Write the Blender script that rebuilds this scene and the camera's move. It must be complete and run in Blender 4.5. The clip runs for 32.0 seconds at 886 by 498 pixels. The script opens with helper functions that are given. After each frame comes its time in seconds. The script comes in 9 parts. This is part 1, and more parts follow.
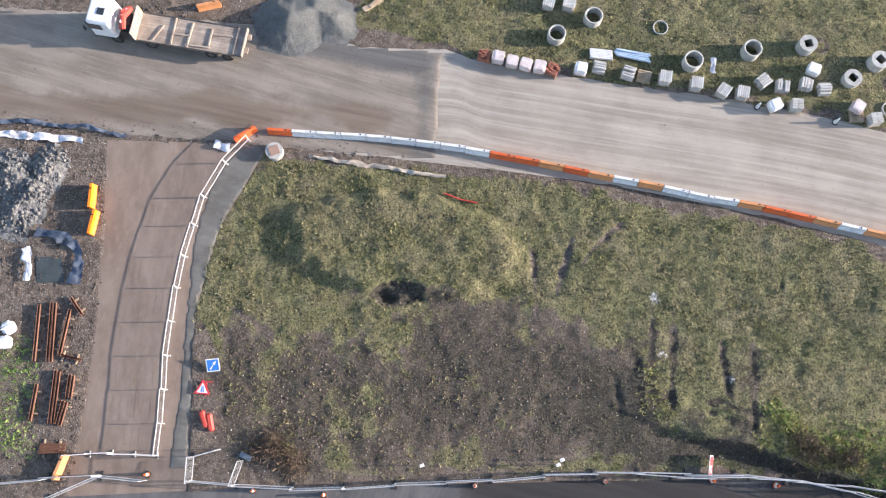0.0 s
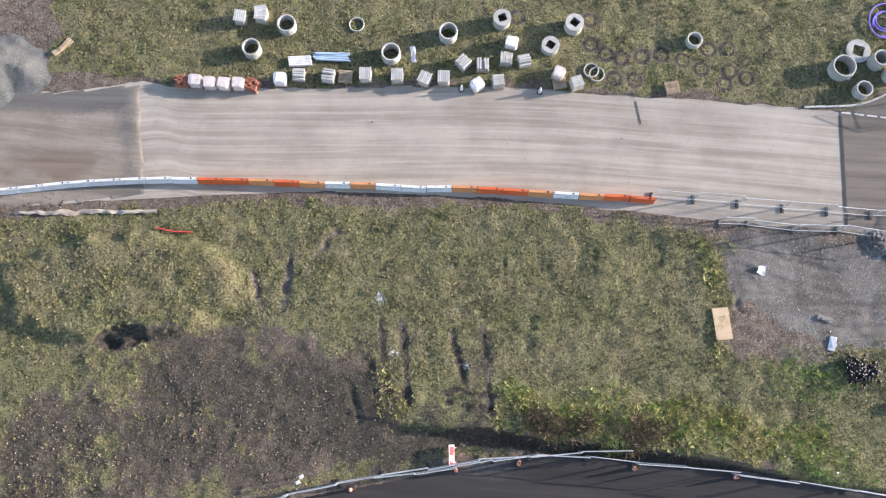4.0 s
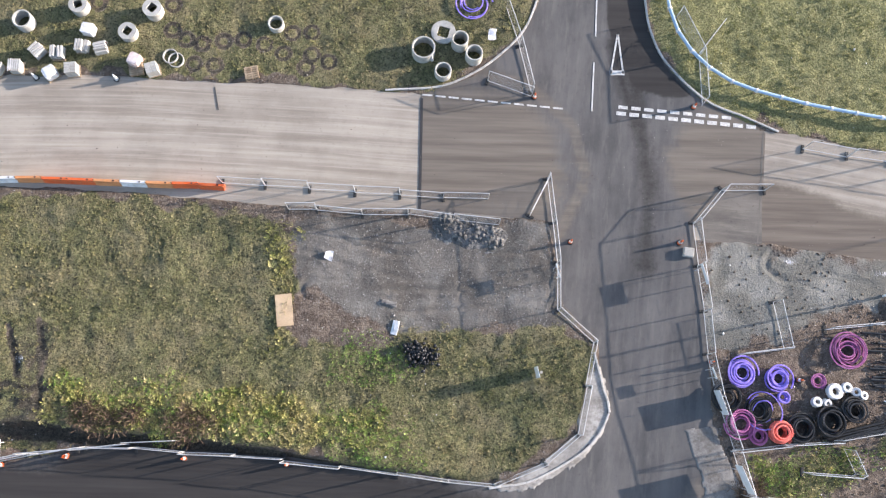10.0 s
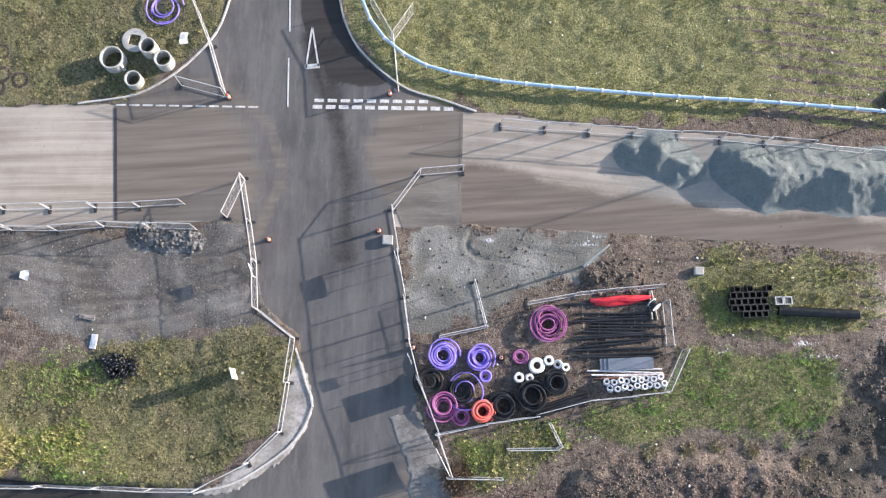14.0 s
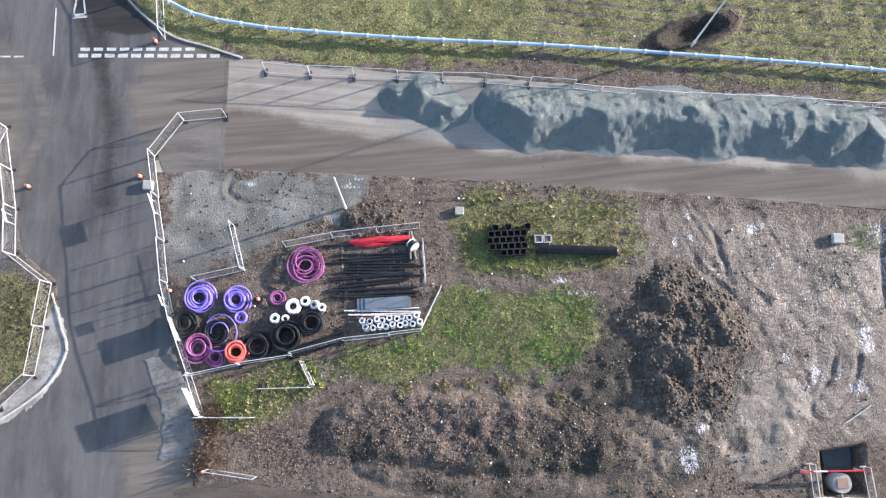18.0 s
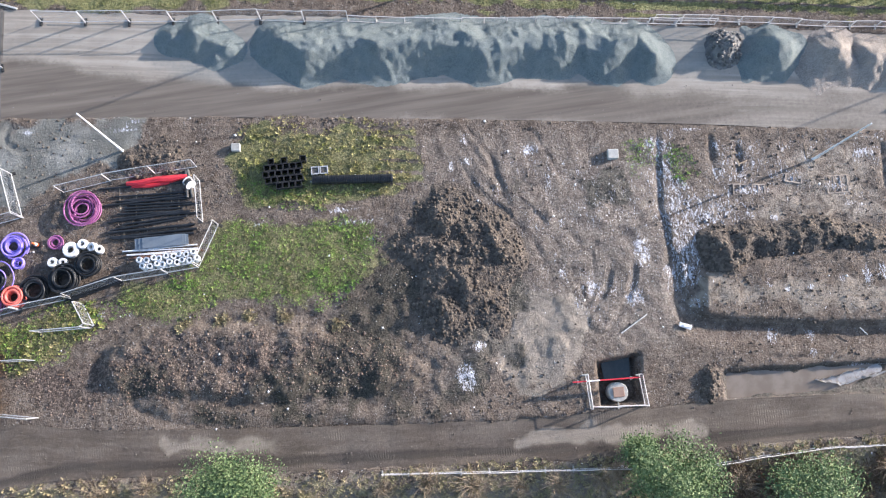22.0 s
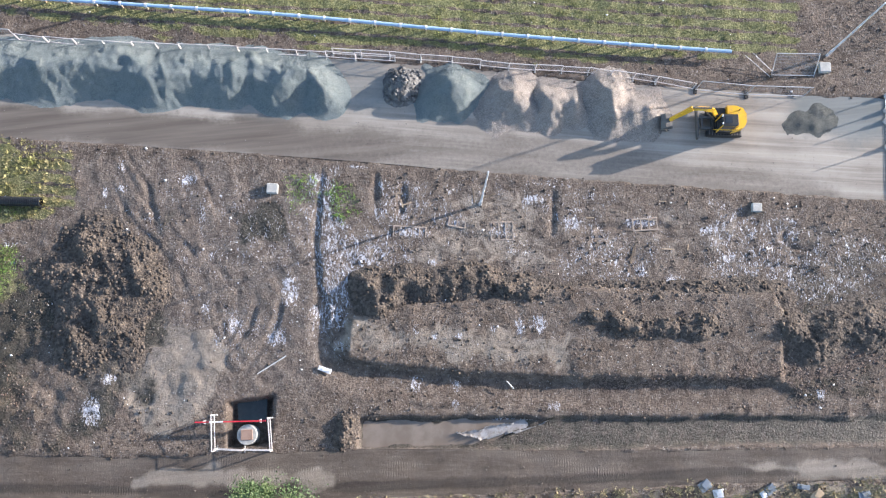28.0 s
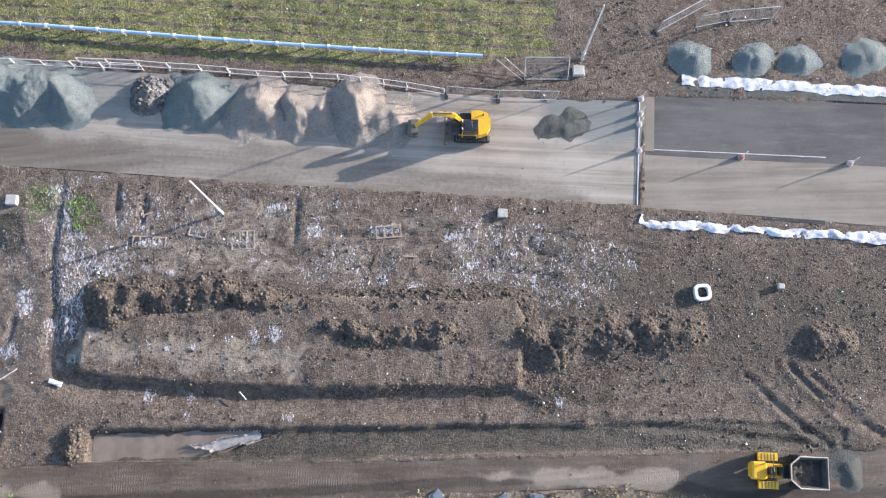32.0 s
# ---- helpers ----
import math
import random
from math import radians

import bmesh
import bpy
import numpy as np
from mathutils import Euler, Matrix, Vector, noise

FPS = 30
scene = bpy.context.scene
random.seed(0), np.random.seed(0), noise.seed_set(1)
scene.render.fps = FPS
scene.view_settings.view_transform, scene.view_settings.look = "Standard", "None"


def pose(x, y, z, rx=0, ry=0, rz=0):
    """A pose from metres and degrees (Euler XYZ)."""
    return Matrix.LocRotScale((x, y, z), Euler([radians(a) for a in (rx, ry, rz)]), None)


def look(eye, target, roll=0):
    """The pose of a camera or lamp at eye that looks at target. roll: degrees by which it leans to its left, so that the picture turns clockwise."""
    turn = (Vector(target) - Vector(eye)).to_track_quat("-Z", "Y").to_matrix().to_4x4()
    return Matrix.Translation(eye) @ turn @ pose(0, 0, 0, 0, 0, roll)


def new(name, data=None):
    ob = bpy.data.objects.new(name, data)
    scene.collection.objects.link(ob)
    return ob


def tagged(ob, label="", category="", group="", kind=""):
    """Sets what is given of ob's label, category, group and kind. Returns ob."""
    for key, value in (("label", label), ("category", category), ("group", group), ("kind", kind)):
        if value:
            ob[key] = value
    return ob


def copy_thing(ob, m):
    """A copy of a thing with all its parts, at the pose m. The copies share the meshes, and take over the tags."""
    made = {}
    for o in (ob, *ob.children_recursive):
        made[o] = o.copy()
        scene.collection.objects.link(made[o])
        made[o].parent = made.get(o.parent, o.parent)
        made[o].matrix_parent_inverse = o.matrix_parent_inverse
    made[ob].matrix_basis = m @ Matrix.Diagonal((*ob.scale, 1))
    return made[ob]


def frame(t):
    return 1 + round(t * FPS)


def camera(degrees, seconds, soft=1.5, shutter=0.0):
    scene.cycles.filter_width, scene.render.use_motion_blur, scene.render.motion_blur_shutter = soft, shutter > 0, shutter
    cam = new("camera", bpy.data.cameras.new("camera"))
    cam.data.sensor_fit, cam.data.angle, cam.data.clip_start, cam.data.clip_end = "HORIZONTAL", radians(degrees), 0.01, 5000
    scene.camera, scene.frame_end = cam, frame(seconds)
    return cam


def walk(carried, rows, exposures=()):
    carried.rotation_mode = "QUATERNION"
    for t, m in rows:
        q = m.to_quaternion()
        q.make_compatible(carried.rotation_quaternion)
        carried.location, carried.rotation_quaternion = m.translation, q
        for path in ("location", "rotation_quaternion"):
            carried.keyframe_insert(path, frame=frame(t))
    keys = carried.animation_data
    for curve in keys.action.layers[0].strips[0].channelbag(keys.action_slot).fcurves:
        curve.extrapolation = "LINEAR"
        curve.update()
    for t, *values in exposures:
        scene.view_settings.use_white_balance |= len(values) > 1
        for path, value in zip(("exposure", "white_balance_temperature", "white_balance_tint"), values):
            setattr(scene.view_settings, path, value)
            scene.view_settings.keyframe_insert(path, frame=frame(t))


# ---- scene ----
cam = camera(55.8, 32.0, 1.2)
METRES, EYE, TILT, LEAN, TURN = 165.0, 64.0, -77.0, 0.0, 0.0
PATH = [
    (0, (1.648, 1.326, 64.18), (1.652, 1.752, 62.226), -0.3),
    (0.5, (3.956, 1.408, 64.165), (3.961, 1.837, 62.211), -0.5),
    (1, (6.304, 1.466, 64.169), (6.318, 1.897, 62.216), -0.3),
    (1.5, (8.635, 1.487, 64.229), (8.657, 1.92, 62.277), -0.6),
    (2, (10.985, 1.533, 64.267), (11.027, 1.961, 62.314), -0.2),
    (2.5, (13.337, 1.637, 64.246), (13.397, 2.054, 62.291), 0.1),
    (3, (15.776, 1.741, 64.176), (15.854, 2.142, 62.219), 1.2),
    (3.5, (18.288, 1.703, 64.081), (18.371, 2.093, 62.121), 1.5),
    (5.5, (28.421, 0.364, 64.0), (28.52, 0.741, 62.039), 3.0),
    (6, (31.021, -0.139, 63.954), (31.128, 0.238, 61.993), 3.2),
    (6.5, (33.648, -0.703, 63.849), (33.755, -0.324, 61.888), 2.8),
    (7, (36.319, -1.358, 63.811), (36.428, -0.979, 61.85), 3.2),
    (7.5, (39.018, -2.011, 63.745), (39.125, -1.632, 61.784), 2.9),
    (8, (41.708, -2.663, 63.711), (41.819, -2.289, 61.749), 3.8),
    (8.5, (44.362, -3.318, 63.708), (44.472, -2.947, 61.746), 4.1),
    (9, (46.993, -3.963, 63.69), (47.11, -3.595, 61.728), 5.3),
    (9.5, (49.568, -4.536, 63.659), (49.686, -4.172, 61.696), 5.9),
    (10, (52.22, -5.076, 63.688), (52.344, -4.72, 61.724), 7.1),
    (10.5, (54.957, -5.59, 63.701), (55.077, -5.239, 61.736), 7.1),
    (11, (57.793, -6.177, 63.762), (57.914, -5.83, 61.796), 7.4),
    (11.5, (60.625, -6.786, 63.834), (60.74, -6.441, 61.867), 7.0),
    (12, (63.392, -7.4, 63.904), (63.512, -7.06, 61.937), 7.8),
    (12.5, (66.065, -8.082, 64.027), (66.187, -7.745, 62.059), 7.8),
    (13, (68.697, -8.858, 64.112), (68.831, -8.525, 62.144), 8.3),
    (13.5, (71.355, -9.685, 64.138), (71.493, -9.353, 62.171), 7.1),
    (14, (73.993, -10.541, 64.141), (74.139, -10.209, 62.175), 6.5),
    (14.5, (76.511, -11.452, 64.091), (76.659, -11.12, 62.124), 5.6),
    (15, (78.849, -12.488, 64.017), (79.004, -12.153, 62.052), 6.1),
    (15.5, (80.911, -13.688, 63.986), (81.07, -13.347, 62.022), 6.2),
    (17.5, (87.972, -19.324, 63.878), (88.141, -18.978, 61.916), 8.1),
    (18, (89.698, -20.807, 63.905), (89.864, -20.466, 61.942), 7.7),
    (18.5, (91.378, -22.304, 63.972), (91.539, -21.964, 62.008), 6.4),
    (19, (93.007, -23.757, 64.036), (93.167, -23.422, 62.07), 6.2),
    (19.5, (94.633, -25.136, 64.108), (94.789, -24.804, 62.142), 5.7),
    (20, (96.3, -26.448, 64.156), (96.456, -26.123, 62.189), 6.2),
    (20.5, (98.035, -27.697, 64.222), (98.19, -27.377, 62.254), 6.0),
    (21, (99.931, -28.833, 64.244), (100.093, -28.518, 62.275), 6.6),
    (21.5, (101.928, -29.881, 64.229), (102.092, -29.568, 62.26), 6.3),
    (22, (104.014, -30.872, 64.166), (104.182, -30.562, 62.197), 6.9),
    (22.5, (106.12, -31.815, 64.08), (106.284, -31.503, 62.112), 6.8),
    (23, (108.22, -32.702, 63.966), (108.386, -32.387, 61.998), 7.6),
    (23.5, (110.36, -33.528, 63.846), (110.521, -33.203, 61.879), 7.1),
    (24, (112.56, -34.255, 63.709), (112.721, -33.918, 61.744), 6.9),
    (24.5, (114.768, -34.85, 63.554), (114.924, -34.501, 61.591), 5.8),
    (25, (116.96, -35.389, 63.449), (117.116, -35.031, 61.488), 5.5),
    (25.5, (119.126, -35.867, 63.372), (119.28, -35.505, 61.411), 4.9),
    (27.5, (128.378, -38.047, 63.179), (128.534, -37.691, 61.217), 5.1),
    (28, (130.829, -38.73, 63.122), (130.987, -38.374, 61.16), 5.4),
    (28.5, (133.279, -39.527, 63.113), (133.434, -39.166, 61.152), 4.6),
    (29, (135.817, -40.353, 63.066), (135.971, -39.988, 61.106), 4.1),
    (29.5, (138.364, -41.195, 63.009), (138.511, -40.826, 61.049), 2.9),
    (30, (140.869, -41.995, 62.999), (141.014, -41.625, 61.039), 2.6),
    (30.5, (143.246, -42.689, 62.969), (143.39, -42.319, 61.009), 2.2),
    (31, (145.519, -43.369, 62.912), (145.669, -43.002, 60.951), 3.1),
    (31.5, (147.709, -44.089, 62.831), (147.86, -43.721, 60.871), 3.2),
    (32, (149.937, -44.863, 62.794), (150.092, -44.494, 60.835), 3.6),
]
walk(cam, [(t, look(eye, target, roll)) for t, eye, target, roll in PATH], [(0.0, 1.15, 6200, 17), (12.0, 1.15, 6350, 17), (19.0, 1.14, 6000, 15), (26.0, 1.15, 5950, 15), (32.0, 1.06, 6000, 15)])

# ---- world, sun, exposure ----
SUN_EL, SUN_AZ = radians(14.5), radians(0.0)
world = bpy.data.worlds.new("sky")
scene.world = world
world.use_nodes = True
wn = world.node_tree.nodes
sky = wn.new("ShaderNodeTexSky")
sky.sky_type, sky.sun_disc = "NISHITA", False
sky.sun_elevation, sky.sun_rotation = SUN_EL, radians(90) - SUN_AZ
world.node_tree.links.new(sky.outputs[0], wn["Background"].inputs[0])
wn["Background"].inputs[1].default_value = 0.162
sun_data = bpy.data.lights.new("sun", "SUN")
sun_data.energy, sun_data.angle, sun_data.color = 5.0, radians(0.6), (1.0, 0.9, 0.78)
sun = new("sun", sun_data)
sun.matrix_world = look((math.cos(SUN_EL) * math.cos(SUN_AZ) * 90, math.cos(SUN_EL) * math.sin(SUN_AZ) * 90, math.sin(SUN_EL) * 90), (0, 0, 0))


# ---- materials ----
def nodes_of(name):
    m = bpy.data.materials.new(name)
    m.use_nodes = True
    nt = m.node_tree
    return m, nt, nt.nodes["Principled BSDF"]


def nd(nt, kind, **inputs):
    n = nt.nodes.new(kind)
    for k, v in inputs.items():
        k = k.replace("_", " ")
        if isinstance(v, bpy.types.NodeSocket):
            nt.links.new(v, n.inputs[k])
        else:
            n.inputs[k].default_value = v
    return n


def rgba(c):
    return (c[0], c[1], c[2], 1.0)


def mixc(nt, fac, a, b, blend="MIX"):
    n = nt.nodes.new("ShaderNodeMix")
    n.data_type, n.blend_type = "RGBA", blend
    for i, v in ((0, fac), (6, a), (7, b)):
        if isinstance(v, bpy.types.NodeSocket):
            nt.links.new(v, n.inputs[i])
        elif i == 0:
            n.inputs[i].default_value = v
        else:
            n.inputs[i].default_value = rgba(v)
    return n.outputs[2]


def mth(nt, op, a, b=0.5, clamp=False):
    n = nt.nodes.new("ShaderNodeMath")
    n.operation, n.use_clamp = op, clamp
    for i, v in enumerate((a, b)):
        if isinstance(v, bpy.types.NodeSocket):
            nt.links.new(v, n.inputs[i])
        else:
            n.inputs[i].default_value = v
    return n.outputs[0]


def ramp(nt, fac, lo, hi):
    """0 below lo, 1 above hi."""
    n = nt.nodes.new("ShaderNodeMapRange")
    nt.links.new(fac, n.inputs[0])
    n.inputs[1].default_value, n.inputs[2].default_value = lo, hi
    n.interpolation_type = "SMOOTHSTEP"
    return n.outputs[0]


def noise_of(nt, vec, scale, detail=4.0, rough=0.55, twist=0.0):
    n = nd(nt, "ShaderNodeTexNoise", Scale=scale, Detail=detail, Roughness=rough, Distortion=twist)
    nt.links.new(vec, n.inputs["Vector"])
    return n.outputs[0]


def position(nt):
    return nt.nodes.new("ShaderNodeNewGeometry").outputs["Position"]


def bump_to(nt, b, height, strength, dist=0.05):
    n = nd(nt, "ShaderNodeBump", Strength=strength, Distance=dist, Height=height)
    nt.links.new(n.outputs[0], b.inputs["Normal"])


def mat(name, c1, c2, scale=6.0, rough=0.75, bump=0.3, metal=0.0, spread=0.0, dirt=None, dirt_amt=0.35, spec=0.4, trans=0.0):
    """A surface of two tones at two scales, with fine relief, dirt in patches and a spread between pieces."""
    m, nt, b = nodes_of(name)
    p = position(nt)
    big, fine = noise_of(nt, p, scale * 0.35, 3), noise_of(nt, p, scale * 4, 5, 0.65)
    f = ramp(nt, mth(nt, "ADD", mth(nt, "MULTIPLY", big, 0.6), mth(nt, "MULTIPLY", fine, 0.4)), 0.34, 0.66)
    col = mixc(nt, f, c1, c2)
    if dirt:
        d = mth(nt, "MULTIPLY", ramp(nt, noise_of(nt, p, scale * 1.1, 6, 0.7), 0.45, 0.7), dirt_amt)
        col = mixc(nt, d, col, dirt)
    if spread:
        r = nt.nodes.new("ShaderNodeObjectInfo").outputs["Random"]
        n = nd(nt, "ShaderNodeHueSaturation", Color=col)
        nt.links.new(mth(nt, "ADD", mth(nt, "MULTIPLY", r, spread), 1 - spread / 2), n.inputs["Value"])
        col = n.outputs[0]
    nt.links.new(col, b.inputs["Base Color"])
    b.inputs["Roughness"].default_value = rough
    b.inputs["Metallic"].default_value = metal
    b.inputs["Specular IOR Level"].default_value = spec
    if bump:
        bump_to(nt, b, fine, bump, 0.02)
    return m


def leafy(name, tones, rough=0.7):
    """Foliage: tones from piece to piece of one mesh and over the ground, in broad and in small patches."""
    m, nt, b = nodes_of(name)
    g = nt.nodes.new("ShaderNodeNewGeometry")
    r = mth(nt, "POWER", g.outputs["Random Per Island"], 1.6)
    p = g.outputs["Position"]
    big = ramp(nt, mth(nt, "ADD", mth(nt, "MULTIPLY", noise_of(nt, p, 0.16, 4), 0.5), mth(nt, "MULTIPLY", noise_of(nt, p, 1.2, 4), 0.5)), 0.4, 0.6)
    col = mixc(nt, r, mixc(nt, big, tones[0], tones[1]), mixc(nt, big, tones[2], tones[3]))
    nt.links.new(col, b.inputs["Base Color"])
    b.inputs["Roughness"].default_value = rough
    b.inputs["Specular IOR Level"].default_value = 0.25
    return m


def crumbs(nt, p, scale):
    """Broken earth or stone: a tone of its own for each piece, and the pieces' relief."""
    v = nd(nt, "ShaderNodeTexVoronoi", Scale=scale)
    nt.links.new(p, v.inputs["Vector"])
    sep = nt.nodes.new("ShaderNodeSeparateColor")
    nt.links.new(v.outputs["Color"], sep.inputs[0])
    return sep.outputs[0], v.outputs["Distance"]


def ground_material():
    """Soil, with grass, gravel, dark loam and painted shade, pale silt, rusty litter and frost where their layers say
    so.
    """
    m, nt, b = nodes_of("soil_and_turf")
    p = position(nt)

    def layer(k):
        n = nt.nodes.new("ShaderNodeAttribute")
        n.attribute_name = k
        return n.outputs["Fac"]

    mid, fine, grit = noise_of(nt, p, 0.9, 6, 0.65, 1.3), noise_of(nt, p, 6, 6, 0.75), noise_of(nt, p, 13, 4, 0.8)
    t1, d1 = crumbs(nt, p, 4.6)
    t2, d2 = crumbs(nt, p, 11.0)
    crumb = mth(nt, "ADD", mth(nt, "MULTIPLY", t1, 0.45), mth(nt, "MULTIPLY", t2, 0.55))
    soil = mixc(nt, ramp(nt, mid, 0.36, 0.64), (0.096, 0.073, 0.056), (0.185, 0.146, 0.114))
    soil = mixc(nt, mth(nt, "MULTIPLY", ramp(nt, crumb, 0.5, 0.9), 0.4), soil, (0.25, 0.212, 0.178))
    soil = mixc(nt, mth(nt, "MULTIPLY", ramp(nt, crumb, 0.42, 0.12), 0.3), soil, (0.05, 0.04, 0.033))
    soil = mixc(nt, mth(nt, "MULTIPLY", ramp(nt, noise_of(nt, p, 2.3, 6, 0.72, 0.8), 0.53, 0.66), 0.7), soil, (0.055, 0.045, 0.038))
    soil = mixc(nt, mth(nt, "MULTIPLY", ramp(nt, t2, 0.95, 0.98), 0.5), soil, (0.34, 0.31, 0.28))
    blot = ramp(nt, noise_of(nt, p, 0.3, 5, 0.55, 0.6), 0.4, 0.68)
    gravel = mixc(nt, blot, (0.094, 0.084, 0.072), (0.19, 0.176, 0.155))
    gravel = mixc(nt, mth(nt, "MULTIPLY", ramp(nt, fine, 0.42, 0.66), 0.45), gravel, (0.2, 0.188, 0.168))
    gravel = mixc(nt, mth(nt, "MULTIPLY", ramp(nt, crumb, 0.4, 0.15), 0.25), gravel, (0.07, 0.063, 0.056))
    gravel = mixc(nt, mth(nt, "MULTIPLY", ramp(nt, t2, 0.95, 0.98), 0.4), gravel, (0.4, 0.385, 0.36))
    fines = mixc(nt, blot, (0.15, 0.147, 0.128), (0.285, 0.28, 0.25))
    fines = mixc(nt, mth(nt, "MULTIPLY", ramp(nt, fine, 0.5, 0.64), 0.35), fines, (0.1, 0.095, 0.082))
    dark = mixc(nt, ramp(nt, mth(nt, "ADD", mth(nt, "MULTIPLY", crumb, 0.4), mth(nt, "MULTIPLY", fine, 0.6)), 0.34, 0.7), (0.034, 0.03, 0.022), (0.09, 0.079, 0.06))
    pale = mixc(nt, ramp(nt, mid, 0.3, 0.7), (0.2, 0.165, 0.128), (0.285, 0.24, 0.19))
    rusty = mixc(nt, ramp(nt, crumb, 0.3, 0.8), (0.062, 0.047, 0.038), (0.205, 0.158, 0.125))
    turf = mixc(nt, ramp(nt, mid, 0.34, 0.66), (0.088, 0.094, 0.04), (0.2, 0.19, 0.09))
    turf = mixc(nt, mth(nt, "MULTIPLY", ramp(nt, noise_of(nt, p, 0.35, 5), 0.42, 0.66), 0.6), turf, (0.225, 0.19, 0.112))
    turf = mixc(nt, mth(nt, "MULTIPLY", ramp(nt, fine, 0.52, 0.66), 0.7), turf, (0.31, 0.275, 0.15))
    turf = mixc(nt, ramp(nt, noise_of(nt, p, 5.5, 6, 0.8), 0.5, 0.6), turf, (0.034, 0.032, 0.018))
    turf = mixc(nt, mth(nt, "MULTIPLY", layer("meadow"), 0.85), turf, mixc(nt, ramp(nt, fine, 0.4, 0.62), (0.12, 0.128, 0.05), (0.325, 0.315, 0.147)))

    def cut(k, jitter, lo=0.45, hi=0.6):
        return ramp(nt, mth(nt, "ADD", layer(k), mth(nt, "MULTIPLY", mth(nt, "SUBTRACT", jitter, 0.5), 0.9)), lo, hi)

    col = soil
    col = mixc(nt, cut("pale", mid, 0.4, 0.65), col, pale)
    col = mixc(nt, cut("gravel", fine, 0.35, 0.65), col, gravel)
    col = mixc(nt, cut("fines", mid, 0.3, 0.7), col, fines)
    col = mixc(nt, cut("rusty", fine, 0.4, 0.65), col, rusty)
    col = mixc(nt, cut("dark", mid, 0.35, 0.7), col, dark)
    col = mixc(nt, cut("grass", mth(nt, "ADD", mth(nt, "MULTIPLY", mid, 0.6), mth(nt, "MULTIPLY", fine, 0.4)), 0.36, 0.62), col, turf)
    # ice lies in streaks along the ruts
    lie = nd(nt, "ShaderNodeMapping", Vector=p)
    lie.inputs["Rotation"].default_value = (0, 0, radians(17))
    lie = nd(nt, "ShaderNodeMapping", Vector=lie.outputs[0])
    lie.inputs["Scale"].default_value = (1.7, 0.6, 1)
    streak = mth(nt, "ADD", mth(nt, "MULTIPLY", noise_of(nt, lie.outputs[0], 3.4, 6, 0.7, 1.4), 0.8), mth(nt, "MULTIPLY", fine, 0.25))
    frost = layer("frost")
    ice = mth(nt, "MULTIPLY", ramp(nt, mth(nt, "ADD", streak, mth(nt, "MULTIPLY", mth(nt, "SUBTRACT", frost, 0.5), 0.4)), 0.585, 0.625), ramp(nt, frost, 0.04, 0.18))
    col = mixc(nt, mth(nt, "MULTIPLY", ice, 0.85), col, mixc(nt, ramp(nt, fine, 0.4, 0.6), (0.36, 0.37, 0.41), (0.66, 0.66, 0.69)))
    nt.links.new(col, b.inputs["Base Color"])
    wet = layer("wet")
    rgh = mth(nt, "SUBTRACT", 0.92, mth(nt, "MULTIPLY", mth(nt, "MAXIMUM", wet, mth(nt, "MULTIPLY", ice, 0.6)), 0.62))
    nt.links.new(rgh, b.inputs["Roughness"])
    b.inputs["Specular IOR Level"].default_value = 0.3
    lumps = mth(nt, "ADD", mth(nt, "MULTIPLY", d1, 0.3), mth(nt, "MULTIPLY", d2, 0.2))
    calm = mth(nt, "SUBTRACT", 1.0, mth(nt, "MULTIPLY", mth(nt, "MAXIMUM", mth(nt, "MAXIMUM", layer("gravel"), mth(nt, "MULTIPLY", wet, 0.55)), layer("pale")), 0.75))
    bump_to(nt, b, mth(nt, "MULTIPLY", calm, mth(nt, "SUBTRACT", mth(nt, "ADD", mth(nt, "MULTIPLY", fine, 0.7), mth(nt, "MULTIPLY", grit, 0.3)), lumps)), 1.0, 0.15)
    return m


